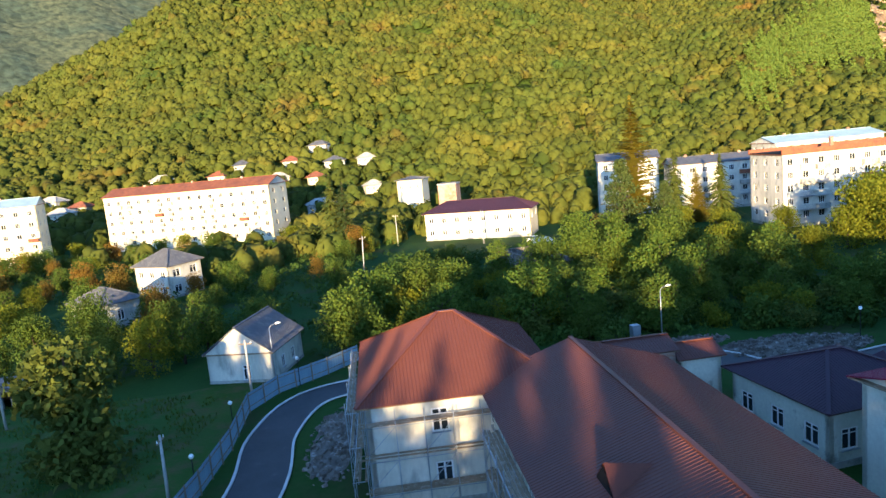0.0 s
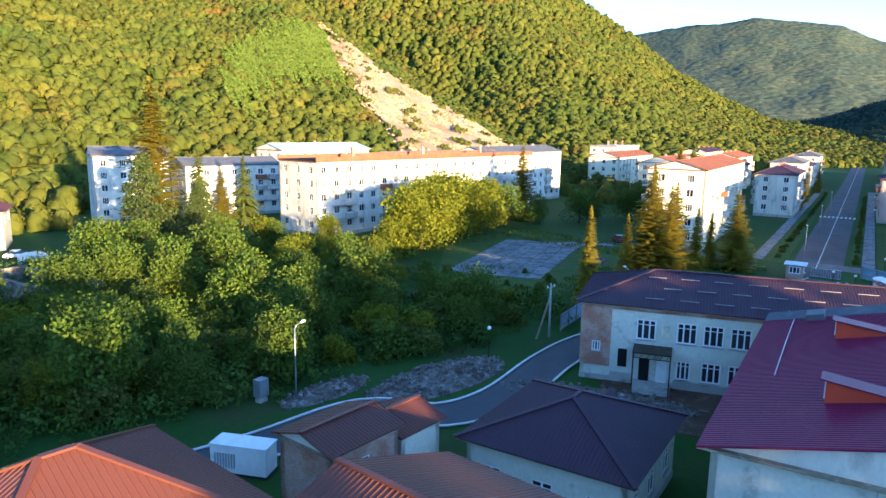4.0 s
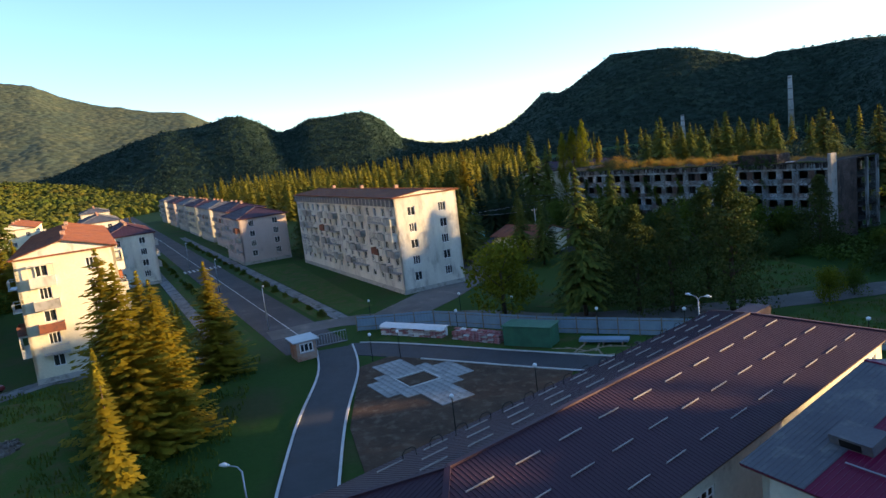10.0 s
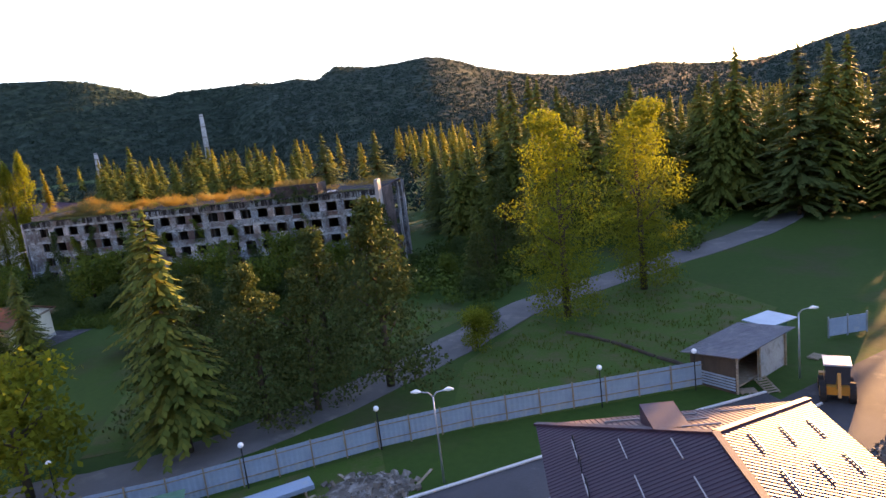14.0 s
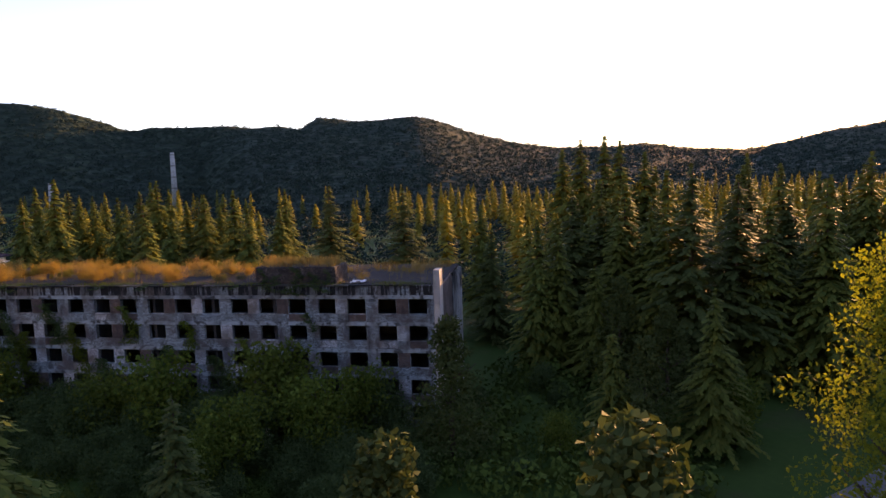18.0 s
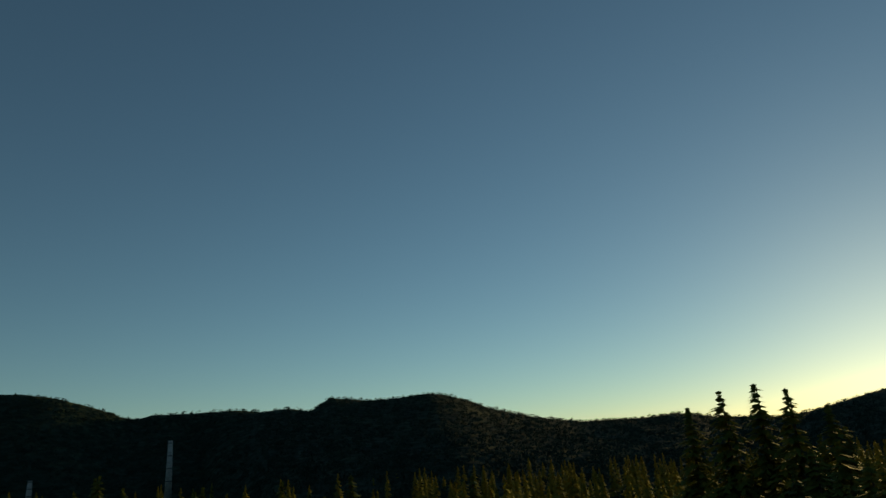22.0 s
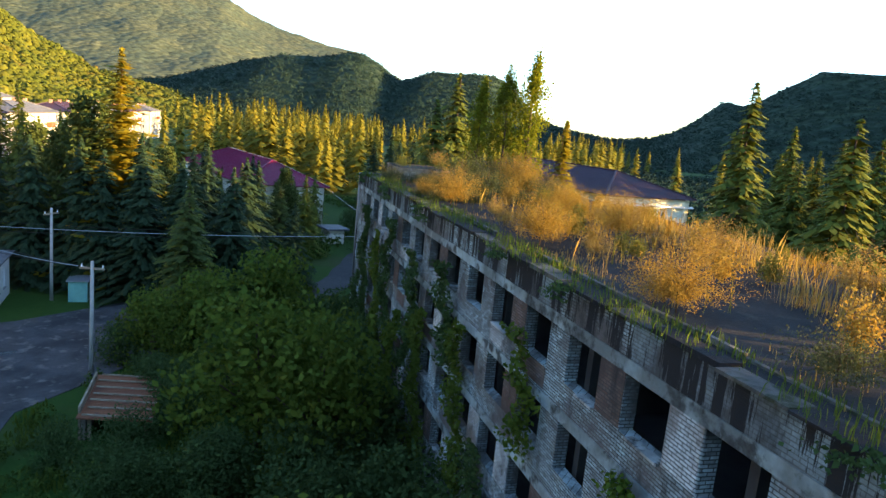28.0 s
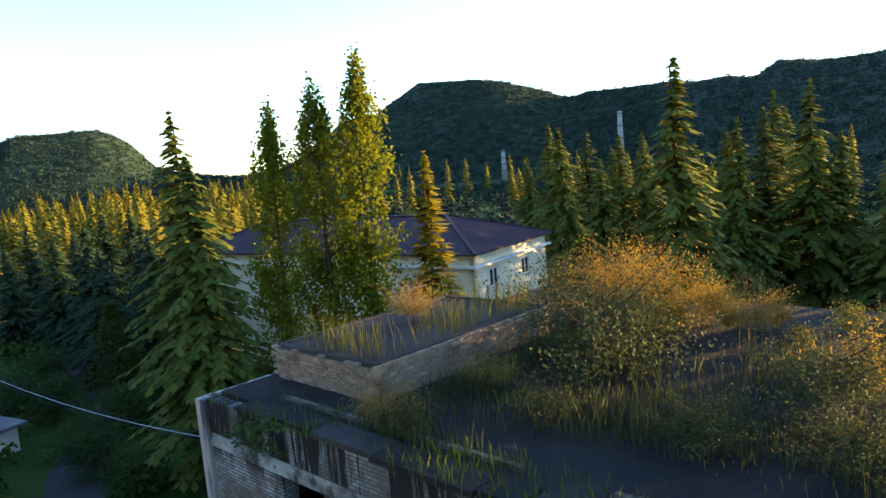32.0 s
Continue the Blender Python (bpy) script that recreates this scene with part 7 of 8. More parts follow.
undergrowth("thicket_undergrowth", "low brambles and saplings under the thicket", 3200, 51, -22, 60, 34, 106, lambda x, y: not (x > 40 and 48 < y < 100 and x + y * 0.5 > 76) and not (abs(x - 6) < 8 and abs(y - 86) < 12) and y > 33.5 + 0.06 * abs(x - 20), 0.5, 1.5, M_leaf_thicket, 90)
undergrowth("west_undergrowth", "rank weeds and saplings in the western gardens", 2600, 53, -125, -24, 30, 150, lambda x, y: not (x > -40 and y < 42) and math.hypot(x + 27, y - 34) > 9 and math.hypot(x + 64, y - 66) > 9, 0.5, 1.4, M_leaf_thicket)
undergrowth("ruin_undergrowth", "dark nettles and brambles before the ruin", 2600, 55, 118, 200, -48, -4, lambda x, y: math.hypot(x - 162.6, y + 23.3) > 5 and -(x - 128.9) * 0.379 + (y + 51.7) * 0.925 > 1.2 and -(x - 128.9) * 0.379 + (y + 51.7) * 0.925 < 20 and not (x > 150 and y > -19), 0.3, 0.8, M_leaf_thicket, 170)
undergrowth("shelter_weeds", "rank weeds and brambles round the rusty shelter", 900, 63, 146, 176, -34, -12, lambda x, y: math.hypot(x - 162.6, y + 23.3) > 3.6 and -(x - 128.9) * 0.379 + (y + 51.7) * 0.925 > 9 and y < float(np.interp(x, [146, 150, 163, 178], [-22.6, -22.6, -17.8, -20.8])), 0.15, 0.5, M_leaf_thicket, 90)
undergrowth("yard_undergrowth", "dark weeds among the firs beyond the yard", 2000, 57, 188, 262, -30, 30, lambda x, y: abs(y + 23) > 3 and not (224 < x < 262 and -24 < y - (x - 226) * 0.78 + 9 < 16), 0.5, 1.4, M_leaf_thicket)
undergrowth("fir_undergrowth", "brambles under the firs south of the lane", 1500, 59, 84, 128, -110, -42, lambda x, y: x > 100 or y < -70, 0.5, 1.5, M_leaf_thicket)
undergrowth("valley_woods", "dark low woodland on the valley floor beyond the ruin", 5200, 61, 150, 560, -420, -62, lambda x, y: -(x - 128.9) * 0.379 + (y + 51.7) * 0.925 < -22 and math.hypot(x - 228, y + 48) > 22, 1.4, 3.4, M_canopy_haze)
# overgrowth at the foot of the ruin
for k in range(135):
    s, q = rnd.uniform(-6, 58), rnd.uniform(1.2, 17)
    x, y, z = on_ruin(s, q)
    if math.hypot(x - 162.6, y + 23.3) < 6.5 or (q > 11 and s > 24 and rnd.random() < 0.6):
        continue
    plant(rnd.choice(("shrub0", "shrub1", "shrub2", "shrub1", "tree0", "shrub0")), x, y, rnd.uniform(0.8, 1.35) * (0.7 if q > 9 else 1), group="overgrowth before the ruin")


for x, y, sc, k in ((167.4, -23.0, 0.75, "shrub1"), (166.2, -24.6, 0.85, "shrub2"), (168.8, -21.4, 0.6, "shrub0"), (163.6, -25.2, 0.7, "shrub1"), (160.4, -24.8, 0.7, "shrub2"), (158.6, -22.6, 0.6, "shrub1"), (212.0, -25.5, 0.9, "shrub1"), (216.5, -24.0, 1.0, "shrub2"), (220.0, -27.0, 1.1, "shrub1"), (208.0, -27.5, 0.9, "shrub2"), (226.0, -21.5, 1.0, "shrub1"), (231.0, -19.0, 1.1, "shrub2"), (236.0, -20.0, 1.2, "shrub1")):
    plant(k, x, y, sc, group="overgrowth before the ruin")


# climbers on the front of the ruin: each an uneven hanging curtain of leaves
def climber(s, z0, z1, wide, seed, q=0.0, leaf=0.15):
    rng = np.random.default_rng(seed)
    n = int((z1 - z0) * wide * 95 * (0.22 / leaf) ** 1.6)
    t = rng.uniform(0, 1, n)
    ph = rng.uniform(0, 6.28, 3)
    mid = 0.35 * np.sin(t * 5 + ph[0]) * wide
    half = wide * 0.5 * (0.35 + 0.65 * np.abs(np.sin(t * 7 + ph[1]))) * (1.15 - 0.5 * t)
    bulge = 0.12 + 0.55 * np.abs(np.sin(t * 9 + ph[2])) * rng.uniform(0, 1, n)
    loc = np.stack([s + mid + half * np.clip(rng.normal(size=n) * 0.6, -1.3, 1.3), 0.14 + bulge, z0 + (z1 - z0) * t], 1)
    v, f = leaf_cards(rng, loc, leaf)
    v[:, 1] = np.maximum(v[:, 1], 0.09)
    ob = new("climber", mesh_np("climber", v, f, M_leaf_shade if seed % 2 else M_leaf_green))
    ob.matrix_basis = rot @ Matrix.Translation((0, q, 0))
    tagged(ob, "green climbing plant hanging on the ruin's front wall", "climber", "climbers on the ruin")


for k, (s, z0, z1, w) in enumerate(((12.6, 3.5, 8.2, 1.5), (15.2, 0.5, 6.5, 2.2), (18.4, 6.0, 9.8, 1.4), (21.2, 1.0, 7.4, 2.0), (24.4, 7.6, 11.2, 1.5), (26.8, 0.5, 6.0, 2.6), (29.9, 3.2, 9.6, 1.8), (32.4, 7.4, 11.4, 2.1), (35.4, 0.5, 8.6, 2.4), (38.0, 4.8, 10.8, 1.9), (40.9, 0.5, 7.2, 2.6), (43.5, 5.4, 11.6, 1.9), (46.6, 0.5, 10.2, 2.6), (50.2, 1.0, 11.3, 2.3), (9.2, 4.6, 6.6, 1.2), (6.2, 8.8, 10.6, 1.1), (2.6, 3.4, 5.6, 1.3), (53.6, 0.5, 6.4, 1.8))):
    climber(s, z0, z1, w, 300 + k)
for k, (s, z0, z1, w) in enumerate(((4.6, 13.1, 14.5, 0.9), (6.0, 13.0, 14.2, 1.3), (7.7, 13.0, 14.7, 1.5), (9.4, 13.0, 14.0, 1.2), (10.8, 13.1, 14.6, 0.9))):
    climber(s, z0, z1, w * 0.8, 341 + 2 * k, -0.6, 0.1)
for k, (s, z0, w) in enumerate(((5.2, 12.2, 1.6), (7.4, 11.9, 2.2), (9.8, 12.3, 1.8), (13.4, 12.5, 1.1), (22.6, 12.4, 1.0), (27.4, 12.5, 1.3), (37.2, 12.3, 1.5), (45.4, 12.2, 1.8), (53.4, 12.3, 1.6))):
    climber(s, z0 + 0.25, 13.2, w, 361 + 2 * k, 0.05, 0.1)
# golden shrubs on the roof
for s, q, sc, k in ((28.9, -1.8, 0.72, "gold0"), (30.8, -2.8, 0.6, "gold0"), (27.0, -3.0, 0.5, "gold1"), (20.4, -1.6, 0.66, "gold0"), (21.4, -1.9, 0.45, "gold1"), (15.8, -1.7, 0.55, "scrub"), (25.6, -6.2, 0.6, "gold1"), (33.4, -2.2, 0.45, "gold1"), (36.0, -2.8, 0.4, "gold1"),
                    (39.5, -1.7, 0.7, "gold0"), (41.9, -0.9, 0.42, "gold0"), (43.4, -3.4, 0.65, "scrub"), (45.6, -3.0, 0.55, "scrub"), (48.6, -2.8, 0.5, "scrub"), (44.2, -5.4, 0.9, "scrub"), (48.6, -5.2, 1.15, "scrub"), (50.6, -3.8, 0.5, "gold1"), (50.0, -7.0, 1.0, "scrub"), (44.0, -9.0, 0.8, "scrub"), (49.2, -8.8, 0.95, "gold0"), (50.7, -9.9, 0.9, "gold0"), (47.2, -10.4, 0.7, "gold1"), (51.2, -1.0, 0.5, "gold1"), (50.4, -0.9, 0.4, "scrub"),
                    (37.6, -10.0, 0.7, "gold1"), (31.6, -6.6, 0.7, "gold0"), (28.2, -8.6, 0.8, "gold1"), (34.6, -8.0, 0.7, "gold1"), (38.4, -7.4, 0.65, "gold0"), (14.4, -3.2, 0.4, "scrub"), (17.5, -7.4, 0.8, "gold1"), (54.3, -5.0, 0.6, "gold1"), (22.5, -9.4, 0.8, "gold1"), (2.0, -2.5, 0.6, "gold1"), (52.8, -10.4, 1.1, "scrub")):
    x, y, z = on_ruin(s, q, 13.9 if s > 52.3 and -8.2 < q < -2 else 13.0)
    plant(k, x, y, sc, z, group="shrubs on the ruin")
for k in range(120):
    s, q = rnd.uniform(13, 51), -3.4 - 9.0 * rnd.random() ** 0.8
    if noise.noise((s * 0.3, q * 0.4, 5.0)) < -0.05 or (s > 41 and q > -6):
        continue
    x, y, z = on_ruin(s, q, 13.0)
    plant(rnd.choice(("plume0", "plume0", "plume1")), x, y, rnd.uniform(0.6, 1.15), z, group="weeds on the ruin")


def inside(x, y, poly):
    """True where a place lies within a closed outline."""
    hit = False
    for (ax, ay), (bx, by) in zip(poly, poly[1:] + poly[:1]):
        if (ay > y) != (by > y) and x < ax + (y - ay) / (by - ay) * (bx - ax):
            hit = not hit
    return hit


def lawn_spots(n, seed, x0, x1, y0, y1, keep):
    """Points on rough grass, thinned into tussocks."""
    rng = np.random.default_rng(seed)
    p = np.stack([rng.uniform(x0, x1, n), rng.uniform(y0, y1, n), np.zeros(n)], 1)
    return p[[keep(x, y) and noise.noise((x * 0.35, y * 0.35, seed)) > -0.12 for x, y, z in p]]


def stalks(name, label, spots, seed, hmin, hmax, mat, w=0.05):
    """Dry stalks and grass blades as slender bent triangles."""
    rng = np.random.default_rng(seed)
    n = len(spots)
    h = rng.uniform(hmin, hmax, n)[:, None]
    a = rng.uniform(0, 2 * np.pi, n)
    d = np.stack([np.cos(a), np.sin(a), np.zeros(n)], 1) * w * (0.6 + h)
    lean = rng.normal(size=(n, 3)) * 0.16 * h
    lean[:, 2] = 0
    up_ = np.concatenate([np.zeros((n, 2)), h], 1)
    v = np.stack([spots - d * 0.5, spots + d * 0.5, spots + up_ * 0.6 + lean * 0.4 + d * 0.55, spots + up_ + lean, spots + up_ * 0.6 + lean * 0.4 - d * 0.55], 1).reshape(-1, 3)
    me = mesh_np(name, v, np.arange(len(v)).reshape(-1, 5), mat)
    tagged(new(name, me), label, "grass", "", "stuff")


def roof_spots(n, seed, q0=-11.5, q1=-0.7, lo=R_A + 0.5, hi=R_B - 0.5, clump=0.55):
    rng = np.random.default_rng(seed)
    out = []
    while len(out) < n:
        s, q = rng.uniform(lo, hi), rng.uniform(q0, q1)
        if noise.noise((s * 0.28, q * 0.4, seed)) + rng.uniform(-0.35, 0.35) > clump - 0.62:
            out.append(tuple(on_ruin(s, q, 13.0)))
    return np.array(out)


stalks("roof_stalks", "tall dry golden stalks on the ruin's roof", np.concatenate([roof_spots(2300, 3, -12.8, -5.4, R_A + 0.5, 43, clump=1.02), roof_spots(160, 13, -5.0, -1.6, R_A + 0.5, 42, clump=1.0)]), 4, 0.35, 1.25, M_leaf_dry, 0.010)
stalks("roof_straw", "dense straw-coloured grass over the back of the ruin's roof", roof_spots(5600, 6, -13.4, -6.0, clump=0.98), 7, 0.2, 0.75, M_leaf_gold, 0.013)
stalks("roof_tufts", "small dry tufts on the bare tar of the ruin's roof", roof_spots(1300, 16, -4.4, -0.6, clump=1.0), 17, 0.06, 0.26, M_leaf_dry, 0.02)
stalks("edge_weeds", "green weeds and moss along the ruin's broken cornice", roof_spots(4200, 9, -1.1, 0.3, clump=0.62), 10, 0.1, 0.42, M_leaf_green, 0.018)
stalks("scrub_grass", "grey-green rank grass at the far end of the ruin's roof", roof_spots(7500, 19, -9, -0.5, 40.5, 51.6, clump=0.75), 20, 0.15, 0.6, M_leaf_scrub, 0.018)
stalks("mullein_spikes", "tall yellow-green weed spikes on the tar", roof_spots(45, 23, -5, -2.0, 20, 44, clump=0.9), 24, 0.6, 1.2, M_leaf_weed, 0.012)
top = roof_spots(1500, 26, -4.1, -0.6, 4.0, 11.5, clump=0.5)
top[:, 2] = 14.62
stalks("box_weeds", "dry grass and stalks on top of the brick stair-head box", top, 27, 0.25, 1.0, M_leaf_dry, 0.017)
top = roof_spots(650, 28, -8.2, -2.0, 52.4, 56.0, clump=0.75)
top[:, 2] = 13.82
stalks("upstand_weeds", "sunlit dry stalks on the brick upstand", top, 29, 0.25, 1.0, M_leaf_weed, 0.008)
# far fir belt on the valley floor: close-set to the east, single trees beyond the ruin, a dark stand to the south
rng = np.random.default_rng(77)
az = np.concatenate([rng.uniform(66, 103, 620), rng.uniform(103, 150, 60), rng.uniform(140, 178, 260)])
d = np.concatenate([rng.uniform(215, 520, 620), rng.uniform(230, 480, 60), rng.uniform(130, 420, 260)])
px, py = CENTRE[0] + np.sin(np.radians(az)) * d, CENTRE[1] + np.cos(np.radians(az)) * d
p = np.stack([px, py, 0 * px], 1)
rel = p[:, :2] - np.array([112, 30.5])
across = -rel[:, 0] * STREET[1] + rel[:, 1] * STREET[0]
o_s = (px - 128.9) * 0.925 + (py + 51.7) * 0.379
o_q = -(px - 128.9) * 0.379 + (py + 51.7) * 0.925
ok = (np.abs(across + 6) > 40) & ~((o_s > -14) & (o_s < 66) & (o_q > -34) & (o_q < 50)) & ~((px < 268) & (o_q > -10) & (d < 225)) & ((px > 190) | (py < -95))
p = p[ok & clear_of(p, [(226, -48, 24), (240, 8, 26), (160, 20, 34), (185, 28, 30), (76, -110, 9)])]
n, K = len(p), 150
h, r = rng.uniform(12, 20, (n, 1)), rng.uniform(2.4, 3.9, (n, 1))
t = (np.arange(K)[None] / K) ** 0.85 * np.ones((n, 1))
a = rng.uniform(0, 6.283, (n, K))
L = r * (1 - t) ** 0.8 * rng.uniform(0.65, 1.15, (n, K)) + 0.2
zz = h * (0.06 + 0.94 * t)
ca, sa, w = np.cos(a), np.sin(a), 0.21 * L + 0.13
X, Y = p[:, 0:1], p[:, 1:2]
V = np.stack([np.stack([X + 0 * a, Y + 0 * a, zz + 0.25], 2), np.stack([X + ca * L * 0.6 - sa * w, Y + sa * L * 0.6 + ca * w, zz - 0.35], 2), np.stack([X + ca * L * 1.1, Y + sa * L * 1.1, zz - 0.3 * L], 2), np.stack([X + ca * L * 0.6 + sa * w, Y + sa * L * 0.6 - ca * w, zz - 0.35], 2)], 2).reshape(-1, 3)
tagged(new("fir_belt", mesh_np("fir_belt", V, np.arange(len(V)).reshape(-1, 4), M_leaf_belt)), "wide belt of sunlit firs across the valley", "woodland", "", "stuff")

# tussocks of rough grass on the lawns
stalks("shelter_grass", "rank green grass round the rusty shelter", lawn_spots(16000, 71, 144, 178, -34, -17, lambda x, y: math.hypot(x - 162.6, y + 23.3) > 2.6 and -(x - 128.9) * 0.379 + (y + 51.7) * 0.925 > 4 and y < float(np.interp(x, [146, 150, 163, 178], [-22.3, -22.3, -17.4, -20.4]))), 72, 0.15, 0.5, M_leaf_green, 0.09)
stalks("field_grass", "rough tussocks of green grass in the field", lawn_spots(16000, 73, -68, -26, -12, 30, lambda x, y: x < -26 and y < 26 and math.hypot(x + 27, y - 34) > 9), 74, 0.12, 0.4, M_leaf_green, 0.1)
stalks("court_grass", "rank grass and weeds round the concrete court", lawn_spots(26000, 75, 40, 108, 36, 92, lambda x, y: not (60 < x < 96 and 52 < y < 84 and noise.noise((x * 0.1, y * 0.1, 2)) < 0.3) and x + y * 0.6 > 66), 76, 0.15, 0.55, M_leaf_green, 0.11)
stalks("lane_grass", "rough mixed grass beside the lane", lawn_spots(22000, 77, 70, 126, -70, -6, lambda x, y: inside(x, y, [(92, -26), (87, -15), (73, -27.5), (71, -48), (84, -59), (92, -44)]) or inside(x, y, [(105, -8), (112, -1), (121, -10), (123, -39), (101, -39)])), 78, 0.1, 0.4, M_leaf_green, 0.1)

# ---- fences ------------------------------------------------------------------------------------
def sheet_mesh(L, H):
    g = Geo()
    n = int(L / 0.18)
    for k in range(n):
        a, b = k * L / n, (k + 1) * L / n
        y0, y1 = (0.0, 0.03) if k % 2 else (0.03, 0.0)
        g.quad((a, y0, 0), (b, y1, 0), (b, y1, H), (a, y0, H))
        g.quad((a, y0 + 0.02, 0), (a, y0 + 0.02, H), (b, y1 + 0.02, H), (b, y1 + 0.02, 0))
    return g.mesh("sheet", M_fence)


SHEET = sheet_mesh(2.5, 1.9)
POST = Geo().box(-0.05, 0.05, -0.1, 0.0, 0, 2.1).mesh("post", M_wood)
RAIL = Geo().box(0, 2.5, -0.06, -0.01, 0, 0.06).mesh("rail", M_wood)


def fence(label, pts):
    ob = thing("fence", label, "fence", (*pts[0], 0))
    for (x0, y0), (x1, y1) in zip(pts, pts[1:]):
        d = math.hypot(x1 - x0, y1 - y0)
        n = max(1, round(d / 2.5))
        a = math.degrees(math.atan2(y1 - y0, x1 - x0))
        for k in range(n):
            x, y = x0 + (x1 - x0) * k / n - pts[0][0], y0 + (y1 - y0) * k / n - pts[0][1]
            m = pose(x, y, 0.08, 0, 0, a) @ Matrix.Diagonal((d / n / 2.5, 1, 1, 1))
            part("sheet", SHEET, None, ob).matrix_basis = m
            part("post", POST, None, ob).matrix_basis = pose(x, y, 0, 0, 0, a)
            for z in (0.5, 1.6):
                part("rail", RAIL, None, ob).matrix_basis = m @ Matrix.Translation((0, 0, z))
    return ob


fence("blue-grey corrugated sheet fence along the lane", [(113.5, 24), (110.5, 14), (98.6, 1.2), (90.3, -10.2), (85.6, -15.4), (78, -22.4), (72.2, -27.6)])
fence("pale corrugated sheet fence round the hospital field", [(-20.6, -10), (-20.8, 4), (-21.4, 11.6), (-23.0, 20.1), (-21.6, 25.0), (-17.6, 30.2), (-15, 34.5)])
fence("pale sheet fence beside the drive", [(53, 33.5), (60, 36.0), (67, 37.0)])


# ---- poles, lamps and wires ----------------------------------------------------------------------
def pole(x, y, h, label="weathered concrete utility pole", arm=True, lean=0.0):
    ob = thing("utility_pole", label, "pole", (x, y, 0), rnd.uniform(0, 180), "utility poles")
    part("mast", Geo().tube([(0, 0, -0.1), (lean, 0, h)], [0.15, 0.09], 8), M_pole, ob, smooth=True)
    if arm:
        part("crossarm", Geo().box(-0.7 + lean, 0.7 + lean, -0.05, 0.05, h - 0.5, h - 0.38), M_wood, ob)
        for k in (-0.6, 0.0, 0.6):
            part("insulator", Geo().tube([(k + lean, 0, h - 0.38), (k + lean, 0, h - 0.2)], [0.05, 0.03], 6), M_lamp, ob)
    return ob


for x, y, h, lean in ((-23.8, 23.2, 6.6, 0.0), (-23.2, 3.7, 5.0, 0.2), (-48.2, 19.4, 7.0, 0.2), (-25.1, 89, 8, 0.5), (50.0, 32.5, 6.2, 0.0), (181.8, -5.7, 7.5, 0), (173.3, -0.2, 7, 0), (169.1, -17.3, 7, 0), (34, 130, 8, 0), (5, 150, 8, 0), (-2, 120, 8, 0.2), (-24, 128, 8, 0)):
    pole(x, y, h, lean=lean)
strut = thing("pole_strut", "slanting timber strut of a pole", "strut", (50, 32.5, 0))
part("beam", Geo().beam((-1.6, 0.4, 0), (-0.1, 0, 4.6), 0.16, 0.16), M_wood, strut)


def lamp(x, y, h, rz, heads=1, label="grey street lamp with a white head"):
    ob = thing("street_lamp", label, "street lamp", (x, y, 0), rz, "street lamps")
    part("pole", Geo().tube([(0, 0, 0), (0, 0, h * 0.6), (0, 0, h - 0.35)], [0.075, 0.06, 0.05], 8), M_metal, ob, smooth=True)
    for k in range(heads):
        s = 1 if k == 0 else -1
        part("arm", Geo().tube([(0, 0, h - 0.4), (0.25 * s, 0, h - 0.1), (0.8 * s, 0, h)], [0.045, 0.04, 0.035], 6), M_metal, ob, smooth=True)
        part("head", Geo().tube([(0.7 * s, 0, h), (1.0 * s, 0, h + 0.05), (1.35 * s, 0, h + 0.02)], [0.05, 0.14, 0.05], 8), M_lamp, ob, smooth=True)


for x, y, h, rz, n in ((20, 34, 6.4, 20, 1), (62.3, 31.2, 6.6, 70, 1), (83.4, -8.2, 6.2, 30, 2), (-23.3, 29.1, 6.5, 30, 1), (122, 36.5, 6.5, 200, 1), (160, 49.6, 6.5, 200, 1), (200, 63.5, 6.5, 200, 1), (66, -31, 5.5, 200, 1), (112, -79, 6, 120, 2)):
    lamp(x, y, h, rz, n)
g = Geo().tube([(0, 0, 0), (0, 0, 3.0)], [0.05, 0.04], 6)
gl = Geo()
bm = bmesh.new()
bmesh.ops.create_icosphere(bm, subdivisions=2, radius=0.2)
globe = bpy.data.meshes.new("globe")
bm.to_mesh(globe)
bm.free()
globe.materials.append(M_lamp)
mast = g.mesh("post", M_rubber)
for x, y in ((99.2, 22.7), (98.7, 19.6), (106.5, 4.4), (95.3, -2.5), (90.0, -10.1), (80.4, 9.0), (76.4, 17.1), (-21.1, 4.0), (-22.4, 14.7), (-19.9, 27.0), (117, 22), (113, 10), (104, 12), (78, -21.5), (72.5, -26.5), (64, 33.5), (40, 31.5)):
    ob = thing("garden_lamp", "slender garden lamp with a white globe", "lamp", (x, y, 0), 0, "garden lamps")
    part("post", mast, None, ob)
    part("globe", globe, None, ob).matrix_basis = pose(0, 0, 3.15)
wires = thing("power_lines", "sagging black power lines across the yard", "cable", (0, 0, 0))
for k in range(3):
    a, b, c = Vector((173.0, -2.2, 7.5 - 0.32 * k)), Vector((190.4, -34.0, 7.5 - 0.2 * k)), Vector((216, -19 + 0.4 * k, 7.6))
    for p0, p1, sag in ((a, b, 0.45), (b, c, 0.8), (Vector((169.1, -17.3 + 0.3 * k, 6.6)), a, 0.4)):
        pts = [p0.lerp(p1, i / 8) - Vector((0, 0, sag * 4 * (i / 8) * (1 - i / 8))) for i in range(9)]
        part("wire", Geo().tube(pts, [0.018] * 9, 4), M_metal if k == 1 else M_rubber, wires)

# ---- scaffolding on the whitewashed wing and the crimson wing's end ---------------------------------


def bar(parent, p, q, mat, r=0.04, name="tube"):
    part(name, Geo().beam(p, q, r, r), mat, parent)


